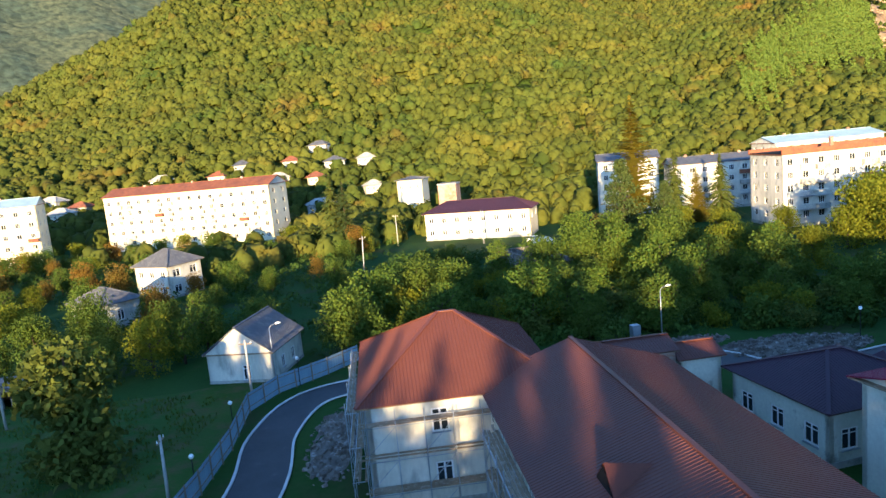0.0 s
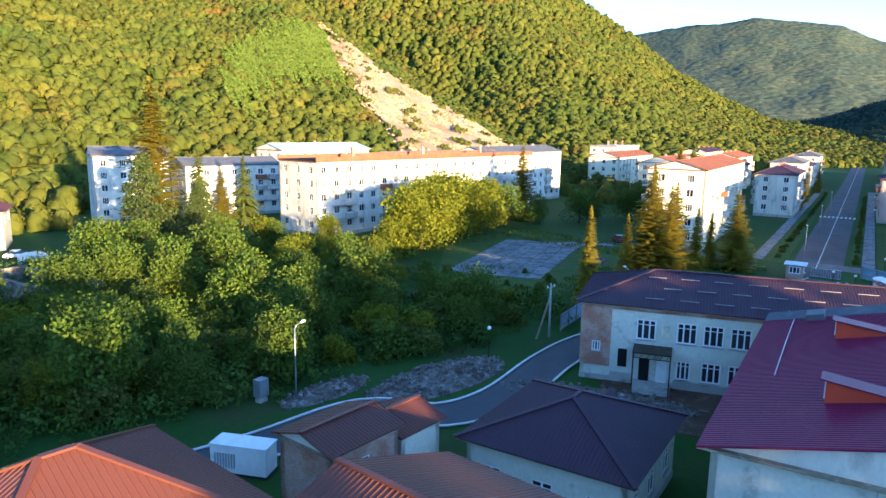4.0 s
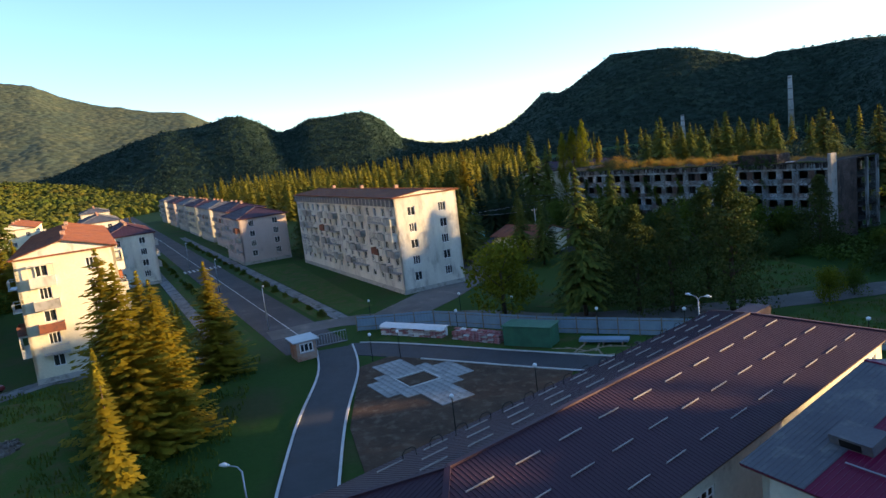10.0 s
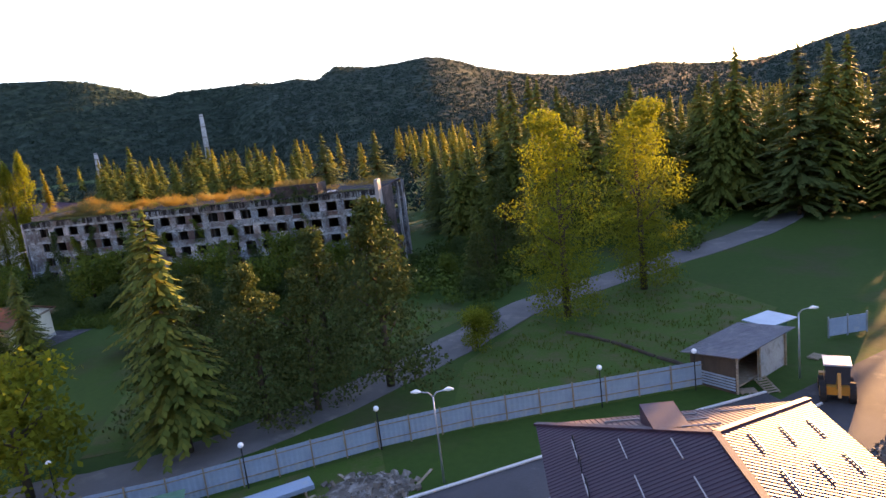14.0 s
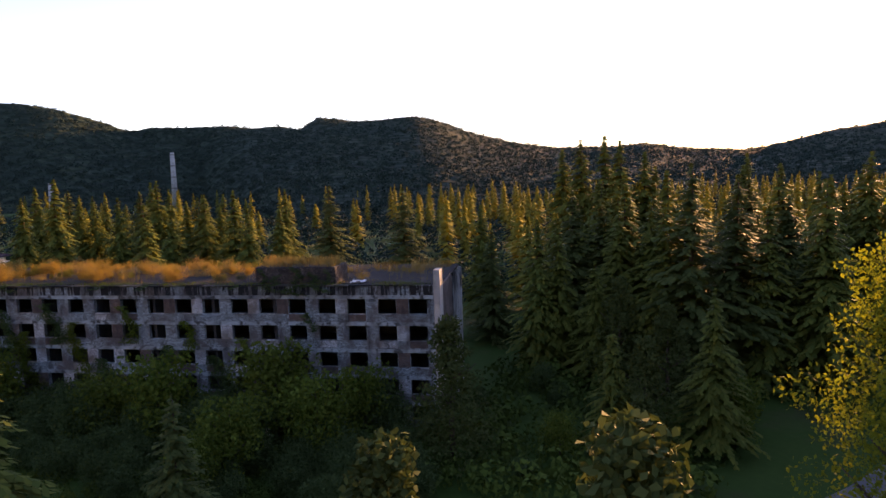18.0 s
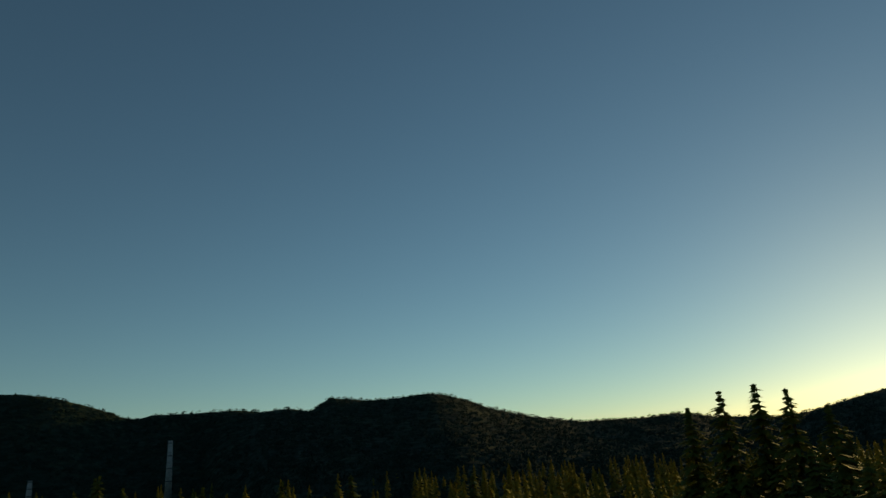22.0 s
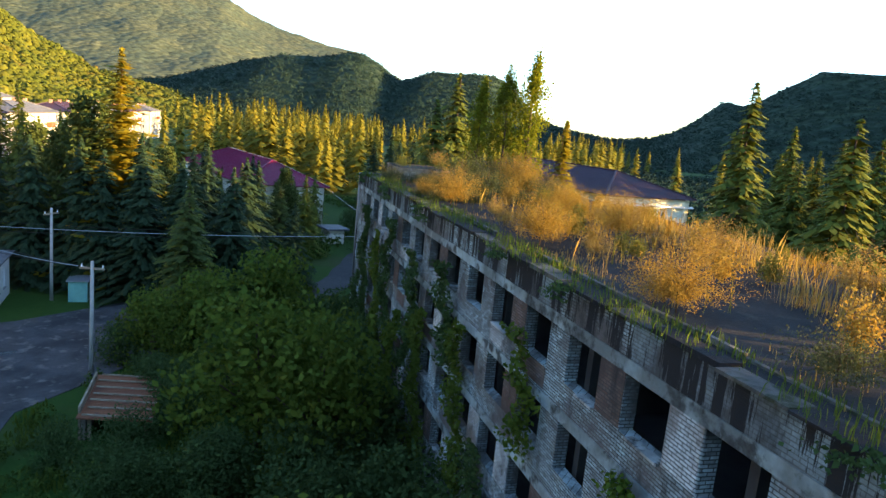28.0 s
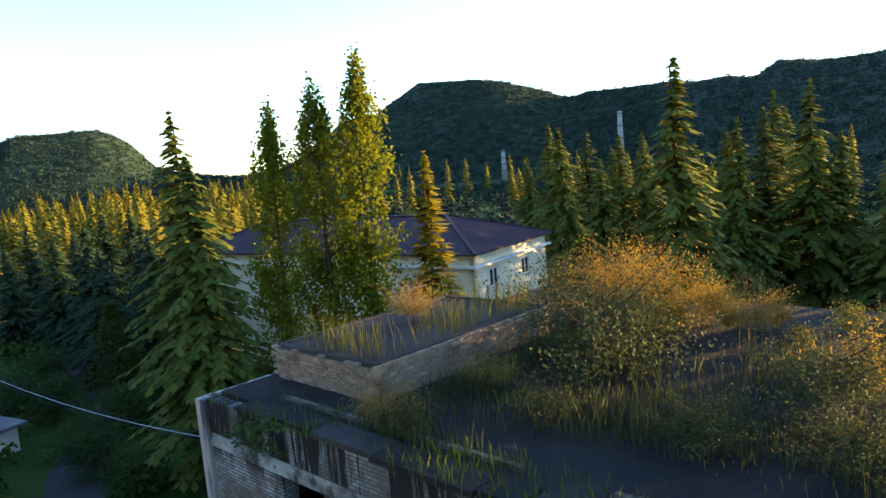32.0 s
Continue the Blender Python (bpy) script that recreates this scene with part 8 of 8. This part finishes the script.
def scaffold(label, m, L, H, lifts, deck_y=0.6):
    ob = thing("scaffold", label, "scaffold", (0, 0, 0))
    ob.matrix_basis = m
    n = int(L / 1.9) + 1
    for k in range(n):
        x = k * L / (n - 1)
        for y in (0.25, 1.25):
            bar(ob, (x, -y, 0), (x, -y, H + rnd.uniform(0, 0.6)), M_metal, 0.055, "standard")
        for l in range(1, lifts + 1):
            bar(ob, (x, -0.2, l * H / lifts - 0.3), (x, -1.35, l * H / lifts - 0.3), M_metal, 0.05, "transom")
    for l in range(1, lifts + 1):
        z = l * H / lifts - 0.35
        for y in (0.25, 1.25):
            bar(ob, (-0.3, -y, z), (L + 0.3, -y, z), M_metal, 0.05, "ledger")
        for b in range(4):
            if rnd.random() < 0.85:
                part("board", Geo().box(-0.4 + rnd.uniform(-0.3, 0.3), L + rnd.uniform(-0.6, 0.4), -1.2 + b * 0.24, -1.0 + b * 0.24, z + 0.08, z + 0.12), M_wood, ob)
        for k in range(0, n - 1, 2):
            x = k * L / (n - 1)
            bar(ob, (x, -1.28, z - H / lifts + 0.5), (x + L / (n - 1), -1.28, z), M_metal, 0.04, "brace")
    return ob


scaffold("tube scaffold with timber boards along the whitewashed wall", wing.matrix_basis @ pose(0, -7.4, 0), 9.5, 7.0, 3)
scaffold("tube scaffold at the wing's end", wing.matrix_basis @ pose(-0.1, 7.3, 0, 0, 0, -90), 14.0, 7.4, 3)
scaffold("tube scaffold along the hospital body's wall", body.matrix_basis @ pose(6.2, -6.5, 0), 16.0, 7.0, 3)
scaffold("timber and tube scaffold on the crimson wing's end wall", crimson.matrix_basis @ pose(-0.1, 1.8, 0, 0, 0, -90), 8.0, 7.6, 3)

# ---- stores along the drive -------------------------------------------------------------------------
bag = Geo()
bag.add([(-0.4, -0.25, 0.02), (0.4, -0.25, 0.02), (0.4, 0.25, 0.02), (-0.4, 0.25, 0.02), (-0.33, -0.2, 0.2), (0.33, -0.2, 0.2), (0.33, 0.2, 0.2), (-0.33, 0.2, 0.2)], [(3, 2, 1, 0), (4, 5, 6, 7), (0, 1, 5, 4), (1, 2, 6, 5), (2, 3, 7, 6), (3, 0, 4, 7)])
BAGS = [bag.mesh("bag", M_white), bag.mesh("bag", M_red_pack), bag.mesh("bag", M_plaster_pink)]
for (x0, y0), (x1, y1), tall, lab, share in (((110.6, 20.6), (104.2, 13.2), 5, "long stack of white and red wrapped bags under a sheet", 0.35), ((103.4, 12.4), (98.0, 7.2), 5, "stack of red wrapped building bags", 0.7)):
    ob = thing("bag_stack", lab, "stack", (x0, y0, 0), math.degrees(math.atan2(y1 - y0, x1 - x0)), "bag stacks")
    L = math.hypot(x1 - x0, y1 - y0)
    for i in range(int(L / 0.85)):
        for j in range(3):
            for k in range(tall if j == 1 else tall - 1):
                part("bag", BAGS[1 if rnd.random() < share else rnd.choice((0, 2))], None, ob).matrix_basis = pose(0.4 + i * 0.85 + rnd.uniform(-0.06, 0.06), (j - 1) * 0.56, k * 0.27, 0, 0, rnd.uniform(-5, 5))
    if share < 0.5:
        g = Geo()
        n = 14
        for i in range(n):
            for j in range(4):
                def at_(i, j):
                    return (i * L / n, -1.0 + j * 0.5, tall * 0.27 + 0.02 - (0.3 if j in (0, 4) else 0) + 0.06 * noise.noise((i * 0.7, j * 0.9, 1)))
                g.quad(at_(i, j), at_(i + 1, j), at_(i + 1, j + 1), at_(i, j + 1))
        part("cover", g, M_white, ob, "white plastic cover sheet")
gs = thing("green_container", "dark green site container with a flat roof", "container", (96.2, 5.0, 0), 51)
part("body", Geo().box(-2.8, 2.8, -1.3, 1.3, 0.1, 2.3), M_green_tarp, gs)
part("roof", Geo().box(-2.95, 2.95, -1.45, 1.45, 2.3, 2.4), M_green_tarp, gs)
for k in range(18):
    part("rib", Geo().box(-2.7 + k * 0.31, -2.62 + k * 0.31, -1.34, -1.3, 0.15, 2.25), M_green_tarp, gs)
st = thing("sheet_stack", "stack of pale roofing sheets on battens", "stack", (92.4, -2.0, 0), 59)
for k in range(5):
    part("sheet", Geo().box(-2.6, 2.6, -0.7 + 0.02 * k, 0.7 - 0.01 * k, 0.35 + k * 0.06, 0.39 + k * 0.06), M_fence, st)
for k in (-2, 0, 2):
    part("batten", Geo().box(k - 0.06, k + 0.06, -0.8, 0.8, 0.05, 0.35), M_wood, st)
ki = thing("gatehouse", "small brick gatehouse with a pale flat roof", "kiosk", (105.2, 30.6, 0), 19.5)
part("body", Geo().box(-1.4, 1.4, -1.2, 1.2, 0, 2.3), M_brick, ki)
part("roof", Geo().box(-1.8, 1.8, -1.6, 1.6, 2.3, 2.42), M_metal, ki)
put_window(ki, -1.42, 0, 1.0, -90, 1.6, 1.1, 3)
put_window(ki, 0, -1.22, 1.0, 0, 1.4, 1.1, 3)
gt = thing("gate", "tubular metal gate across the drive", "gate", (108.6, 29.6, 0), -78)
for k in range(13):
    part("bar", Geo().box(k * 0.35, k * 0.35 + 0.04, -0.02, 0.02, 0.2, 1.5), M_metal, gt)
part("frame", Geo().box(-0.05, 4.3, -0.03, 0.03, 1.5, 1.58).box(-0.05, 4.3, -0.03, 0.03, 0.12, 0.2), M_metal, gt)
hu = thing("site_hut", "open-fronted dark timber site hut under a grey sheet roof", "hut", (70.1, -30.6, 0), 71)
part("back_wall", Geo().box(-3.6, 3.6, -2.0, -1.9, 0, 2.6), M_bark, hu)
part("side_wall", Geo().box(3.5, 3.6, -1.9, 1.7, 0, 2.7), M_bark, hu)
part("side_wall", Geo().box(-3.6, -3.5, -1.9, 1.7, 0, 2.7), M_bark, hu)
part("front_wall", Geo().box(-3.5, 0.4, 1.6, 1.7, 0, 2.75), M_plaster_base, hu, "grey boarded half of the front")
part("plank_floor", Geo().box(-3.5, 3.5, -1.9, 1.6, 0.3, 0.4), M_wood, hu)
for x in (-3.5, 0.4, 3.5):
    part("post", Geo().box(x - 0.07, x + 0.07, 1.72, 1.86, 0, 2.9), M_wood, hu)
for k in range(5):
    part("rail", Geo().box(3.62, 3.66, -1.9, 1.7, 0.25 + 0.22 * k, 0.38 + 0.22 * k), M_fence, hu, "blue board along the hut's end")
g = Geo()
corrugated(g, [(-4.1, -2.5, 2.62), (4.1, -2.5, 2.62), (4.1, 2.3, 3.1), (-4.1, 2.3, 3.1)], 0.3)
part("roof", g, M_roof_slate, hu)
st = thing("timber_steps", "rough timber steps leaning before the site hut", "steps", (68.5, -29.0, 0), 132)
for y in (-0.45, 0.45):
    part("stringer", Geo().beam((0.0, y, 0.55), (1.9, y, 0.04), 0.05, 0.14), M_wood, st)
for k in range(7):
    part("tread", Geo().box(0.1 + k * 0.27, 0.26 + k * 0.27, -0.42, 0.42, 0.56 - k * 0.073, 0.6 - k * 0.073), M_wood, st)
for x, y, a in ((69.0, -27.3, 30), (65.4, -35.5, 70)):
    pl = thing("pallet", "weathered timber pallet lying in the yard", "pallet", (x, y, 0.04), a, "pallets")
    for k in range(6):
        part("board", Geo().box(-0.6, 0.6, -0.42 + k * 0.155, -0.31 + k * 0.155, 0.09, 0.115), M_wood, pl)
    for dx in (-0.52, 0.0, 0.52):
        part("bearer", Geo().box(dx - 0.05, dx + 0.05, -0.42, 0.47, 0.0, 0.09), M_wood, pl)
for k, (x0, y0, x1, y1) in enumerate(((87.2, -36.0, 82.3, -34.6), (82.0, -34.5, 77.3, -32.1), (77.0, -31.9, 74.0, -30.6))):
    lg = thing("fallen_trunk", "long weathered tree trunk lying on the lawn", "log", (0, 0, 0), 0, "logs on the lawn")
    part("log", Geo().tube([(x0, y0, 0.12), ((x0 + x1) / 2 + 0.1, (y0 + y1) / 2 - 0.12, 0.15), (x1, y1, 0.12)], [0.17, 0.2, 0.15], 8), M_bark, lg)
kb = thing("yard_kerb", "low white concrete kerb in the yard", "kerb", (0, 0, 0))
for k in range(5):
    part("kerb_stone", Geo().beam((66.3 - 0.44 * k, -22.4 - 0.88 * k, 0.08), (66.3 - 0.44 * k - 0.42, -22.4 - 0.88 * k - 0.84, 0.08), 0.14, 0.18), M_kerb, kb)
yg = thing("yard_gate", "sheet metal gate between posts at the end of the yard", "gate", (64.9, -40.3, 0), math.degrees(math.atan2(-2.4, -2.7)))
for x in (0, 1.8, 3.6):
    part("post", Geo().box(x - 0.05, x + 0.05, -0.05, 0.05, 0, 1.9), M_metal, yg)
for x in (0.08, 1.88):
    part("leaf", Geo().box(x, x + 1.64, -0.02, 0.02, 0.15, 1.7), M_fence, yg)
    part("brace", Geo().beam((x, 0.035, 0.2), (x + 1.64, 0.035, 1.65), 0.03, 0.05), M_metal, yg)
b2 = thing("privy", "small hut with a pale blue sheet roof", "hut", (69.0, -37.2, 0), 62)
part("wall", Geo().box(-1, 1, -0.9, 0.9, 0, 2.4), M_green_tarp, b2)
part("roof", Geo().box(-1.7, 1.7, -1.4, 1.4, 2.42, 2.5), M_roof_blue, b2)
dg = thing("excavator", "orange-yellow backhoe loader parked in the yard", "excavator", (63.4, -28.6, 0), -82)
body_m = Geo().box(-1.6, 1.4, -0.75, 0.75, 0.7, 1.3).box(0.2, 1.7, -0.6, 0.6, 1.3, 1.75)
part("body", body_m, M_yellow, dg)
part("cab", Geo().box(-1.2, 0.2, -0.75, 0.75, 1.3, 2.7), M_glass, dg, "dark glazed cab")
part("cab_roof", Geo().box(-1.35, 0.35, -0.85, 0.85, 2.7, 2.82), M_fence, dg)
part("bucket", Geo().beam((2.0, 0, 0.5), (2.9, 0, 0.3), 2.0, 0.6), M_yellow, dg)
part("lift_arm", Geo().beam((1.0, 0.6, 1.3), (2.2, 0.6, 0.6), 0.15, 0.25).beam((1.0, -0.6, 1.3), (2.2, -0.6, 0.6), 0.15, 0.25), M_yellow, dg)
part("boom", Geo().beam((-1.6, 0, 1.2), (-2.6, 0, 2.6), 0.22, 0.3).beam((-2.6, 0, 2.6), (-3.2, 0, 1.2), 0.2, 0.25), M_yellow, dg)
for x, r in ((1.1, 0.5), (-1.1, 0.75)):
    for y in (-0.9, 0.9):
        wheel = part("wheel", Geo().tube([(x, y - 0.2, r), (x, y + 0.2, r)], [r, r], 16), M_rubber, dg)
        part("rim", Geo().tube([(x, y - 0.22, r), (x, y + 0.22, r)], [r * 0.5] * 2, 12), M_yellow, wheel)
wb = thing("generator", "white metal generator cabinet", "generator", (11.4, 24.6, 0), -52)
part("cabinet", Geo().box(-2.0, 2.0, -0.8, 0.8, 0.15, 2.0), M_white, wb)
part("lid", Geo().box(-2.05, 2.05, -0.85, 0.85, 2.0, 2.1), M_white, wb)
part("skid", Geo().box(-2.1, 2.1, -0.9, 0.9, 0.05, 0.15), M_rubber, wb)
for k in range(8):
    part("louvre", Geo().box(-1.7 + k * 0.2, -1.6 + k * 0.2, -0.83, -0.8, 0.5, 1.5), M_metal, wb)
tb = thing("transformer_cabinet", "small grey cabinet on the rubble bank", "cabinet", (17.2, 34.8, 0), 20)
part("box", Geo().box(-0.5, 0.5, -0.4, 0.4, 0.5, 2.0), M_metal, tb)
part("stand", Geo().box(-0.4, 0.4, -0.3, 0.3, 0, 0.5), M_concrete, tb)
vn = thing("van", "white van parked by the school", "car", (11.6, 109, 0), 30)
part("body", Geo().add([(-2.2, -0.9, 0.4), (2.2, -0.9, 0.4), (2.2, 0.9, 0.4), (-2.2, 0.9, 0.4), (-2.2, -0.85, 1.95), (1.1, -0.85, 1.95), (1.1, 0.85, 1.95), (-2.2, 0.85, 1.95), (2.2, -0.85, 1.0), (2.2, 0.85, 1.0)],
                       [(3, 2, 1, 0), (4, 5, 6, 7), (0, 1, 8, 5, 4), (2, 3, 7, 6, 9), (0, 4, 7, 3), (5, 8, 9, 6), (1, 2, 9, 8)]), M_white, vn)
for x in (-1.4, 1.4):
    for y in (-0.9, 0.9):
        part("wheel", Geo().tube([(x, y - 0.1, 0.35), (x, y + 0.1, 0.35)], [0.35, 0.35], 12), M_rubber, vn)
part("windscreen", Geo().quad if False else Geo().add([(1.18, -0.7, 1.86), (2.12, -0.7, 1.08), (2.12, 0.7, 1.08), (1.18, 0.7, 1.86), (1.2, -0.7, 1.9), (2.14, -0.7, 1.12), (2.14, 0.7, 1.12), (1.2, 0.7, 1.9)], [(4, 5, 6, 7), (3, 2, 1, 0)]), M_glass, vn)


# ---- rubble banks and loose debris ---------------------------------------------------------------
def rubble(name, label, centre, rx, ry, h, rz, n, seed):
    rg = random.Random(seed)
    ob = thing(name, label, "rubble", (*centre, 0), rz)
    g = Geo()
    N = 18
    for i in range(N + 1):
        for j in range(N + 1):
            x, y = (i / N * 2 - 1), (j / N * 2 - 1)
            r = min(1.0, math.hypot(x, y))
            z = h * max(0, 1 - r ** 1.6) * (0.75 + 0.5 * noise.noise((x * 2.2, y * 2.2, seed))) + 0.2 * noise.noise((x * 7, y * 7, seed)) * (1 - r)
            g.v.append((x * rx, y * ry, z - 0.04))
    for i in range(N):
        for j in range(N):
            b = i * (N + 1) + j
            g.f.append((b, b + N + 1, b + N + 2, b + 1))
    part("mound", g, M_rubble, ob, smooth=True)
    st = Geo()
    for k in range(n):
        a, q = rg.uniform(0, 6.28), math.sqrt(rg.random())
        x, y = math.cos(a) * q, math.sin(a) * q
        z = h * max(0, 1 - q ** 1.6) * (0.75 + 0.5 * noise.noise((x * 2.2, y * 2.2, seed)))
        s = rg.uniform(0.05, 0.1) if rg.random() < 0.6 else rg.uniform(0.1, 0.3)
        R = Euler((rg.uniform(0, 3), rg.uniform(0, 3), rg.uniform(0, 3))).to_matrix()
        v = [R @ Vector((sx * s * rg.uniform(0.6, 1), sy * s * rg.uniform(0.5, 0.9), sz * s * rg.uniform(0.3, 0.7))) + Vector((x * rx, y * ry, z)) for sz in (-1, 1) for sy in (-1, 1) for sx in (-1, 1)]
        st.add(v, [(0, 2, 3, 1), (4, 5, 7, 6), (0, 1, 5, 4), (2, 6, 7, 3), (0, 4, 6, 2), (1, 3, 7, 5)])
    ob2 = part("stone", st, M_rubble, ob)
    ob2["kind"] = "stuff"


rubble("rubble_heap", "long heap of grey demolition rubble", (32.5, 30.0), 8.5, 3.4, 0.85, 5, 700, 3)
rubble("rubble_heap", "low rubble bank beside the drive", (22.5, 33.5), 5.0, 2.0, 0.4, 10, 250, 4)
rubble("rubble_heap", "earth and rubble inside the drive's bend", (-12.4, 12), 2.4, 8.0, 0.22, 8, 320, 5)
rubble("rubble_heap", "rubble strip under the wall", (40.5, 18.0), 2.6, 9, 0.45, 30, 380, 6)
rubble("rubble_heap", "broken concrete on the grass by the court", (90, 57.5), 2.4, 1.6, 0.5, 10, 120, 7)
rubble("rubble_heap", "scattered timber and scrap by the fence", (87.5, -5.5), 3.4, 2.2, 0.35, 35, 160, 8)
rubble("rubble_heap", "scrap and concrete blocks in the yard", (58, -22), 3.5, 2.5, 0.5, 35, 160, 9)
for k in range(26):
    x, y = rnd.uniform(84, 93), rnd.uniform(-9, 3)
    a = rnd.uniform(0, 180)
    if abs((x - 88) * 0.8 - (y + 2) * 0.6) < 3.5:
        pl = thing("plank", "grey weathered plank lying on the grass", "plank", (x, y, 0.03), a, "planks by the fence")
        part("board", Geo().box(-1.3, 1.3, -0.09, 0.09, 0, 0.05), M_wood, pl)
tarp = thing("torn_sheet", "torn white roofing sheet on the ruin's parapet", "sheet", (0, 0, 0))
tarp.matrix_basis = rot @ pose(1.9, -1.2, 13.1)
g = Geo()
for i in range(6):
    for j in range(4):
        def tz(i, j):
            return (i * 0.22 - 0.6, j * 0.25 - 0.5, 0.12 + 0.28 * noise.noise((i * 0.6, j * 0.7, 3)))
        g.quad(tz(i, j), tz(i + 1, j), tz(i + 1, j + 1), tz(i, j + 1))
part("sheet", g, M_white, tarp)
for x, y in ((135.4, -42.6), (130.5, -45.6)):
    fr = thing("broken_frame", "broken white concrete frame lying before the ruin", "debris", (x, y, 0), rnd.uniform(0, 90), "debris before the ruin")
    part("panel", Geo().box(-1.2, 1.2, -0.1, 0.1, 0, 1.1).box(-1.2, -0.9, -0.12, 0.12, 1.1, 1.7), M_plaster_white, fr)
ks = thing("guard_hut", "small pale guard hut beside the lane", "hut", (221, -18.2, 0), 38)
part("body", Geo().box(-1.3, 1.3, -1.1, 1.1, 0, 1.9), M_plaster_white, ks)
part("roof", Geo().box(-1.9, 1.9, -1.6, 1.6, 1.9, 2.1), M_roof_slate, ks)

# ---- puddles and last small things -------------------------------------------------------------
M_water, _t, _p = nodes("puddle_water")
_p.inputs["Base Color"].default_value = (0.03, 0.032, 0.035, 1)
_p.inputs["Roughness"].default_value = 0.22


def puddle(x, y, rx, ry, rz, z):
    """A shallow sheet of rain water with an uneven edge."""
    ring = []
    for k in range(26):
        a = 2 * math.pi * k / 26
        f = 1 + 0.32 * noise.noise((math.cos(a) * 1.3 + x, math.sin(a) * 1.3 + y, 4))
        u, v = math.cos(a) * rx * f, math.sin(a) * ry * f
        c, s = math.cos(radians(rz)), math.sin(radians(rz))
        ring.append((x + u * c - v * s, y + u * s + v * c))
    tagged(part("puddle", Geo().prism(ring, z - 0.02, z), M_water, None), "shallow dark rain puddle on worn asphalt", "puddle", "puddles")


for x, y, rx, ry, rz, z in ((170.0, -10.2, 1.3, 0.4, -60, 0.056), (175.2, -17.0, 2.0, 0.35, -30, 0.056), (157.6, -17.8, 1.1, 0.35, 40, 0.056), (163.0, -12.0, 1.4, 0.5, 10, 0.056)):
    puddle(x, y, rx, ry, rz, z)
# bent-bar snow guard along the brown wing's southern eave, and a hatch on the crimson roof
hoop = Geo().tube([(-0.42, 0, 0), (-0.4, 0, 0.34), (-0.22, 0, 0.5), (0.22, 0, 0.5), (0.4, 0, 0.34), (0.42, 0, 0)], [0.022] * 6, 5).mesh("guard_hoop", M_rubber)
for k in range(17):
    y, half, rise = 5.1, 6.5, 2.2
    part("guard_hoop", hoop, None, brown).matrix_basis = pose(7.5 + k * 1.75, y, 7.42 + rise * (1 - y / half), 0, 0, 0)
hatch = part("roof_hatch", Geo().box(-0.9, 0.9, -0.6, 0.6, -0.3, 0.42), M_roof_slate, crimson, "low grey metal roof hatch")
hatch.matrix_basis = pose(24.6, 5.6, 9.2, -13.6, 0, 0)
part("roof_conduit", Geo().tube([(10.0, 6.9, 8.93), (17.0, 7.0, 8.92), (24.3, 7.05, 8.9)], [0.035] * 3, 5), M_metal, crimson, "thin pale conduit along the crimson slope")
# dark plate painted as the shade inside the hatch
part("hatch_opening", Geo().box(-0.45, 0.45, 0.604, 0.62, 0.0, 0.32), M_dark, hatch)

# ---- parked cars ---------------------------------------------------------------------------------
M_car_red = surface("car_dark_red", (0.16, 0.02, 0.02), (0.13, 0.018, 0.018), None, 1.0, 12, 0.3, bump=0.02)


def car(label, x, y, rz, paint):
    """A small saloon: lower body, glazed cabin, four wheels, lights."""
    ob = thing("car", label, "car", (x, y, 0.05), rz, "parked cars")
    side = [(-2.0, 0.35), (-2.05, 0.62), (-1.9, 0.82), (-1.2, 0.88), (1.0, 0.90), (1.85, 0.80), (2.0, 0.6), (1.98, 0.35)]
    g, n = Geo(), len(side)
    g.v = [(a, w, z) for w in (-0.8, 0.8) for a, z in side]
    g.f = [tuple(range(n)), tuple(range(2 * n - 1, n - 1, -1))] + [(i, n + i, n + (i + 1) % n, (i + 1) % n) for i in range(n)]
    body = part("body", g, paint, ob)
    g = Geo()
    lo, hi = [(-1.35, 0.87), (0.95, 0.89)], [(-0.85, 1.38), (0.35, 1.38)]
    g.v = [(a, w, z) for w, row in ((-0.74, lo), (0.74, lo), (-0.62, hi), (0.62, hi)) for a, z in row]
    g.f = [(0, 1, 5, 4), (3, 2, 6, 7), (2, 0, 4, 6), (1, 3, 7, 5)]
    part("glazing", g, M_glass, ob)
    part("car_roof", Geo().box(-0.9, 0.4, -0.64, 0.64, 1.37, 1.43), paint, ob)
    for a in (-1.25, 1.25):
        for w in (-0.78, 0.78):
            wheel = part("wheel", Geo().tube([(a, w - 0.1, 0.3), (a, w + 0.1, 0.3)], [0.3, 0.3], 14), M_rubber, ob)
            part("hub", Geo().tube([(a, w + (0.1 if w > 0 else -0.13), 0.3), (a, w + (0.13 if w > 0 else -0.1), 0.3)], [0.16, 0.16], 10), M_metal, wheel)
    for w in (-0.6, 0.6):
        part("headlight", Geo().box(1.96, 2.03, w - 0.14, w + 0.14, 0.6, 0.74), M_lamp, body)


car("dark red saloon parked beside the cream apartment block", 110.6, 68.6, 62, M_car_red)
car("white saloon parked near the school", 10.2, 116.0, -20, M_white)
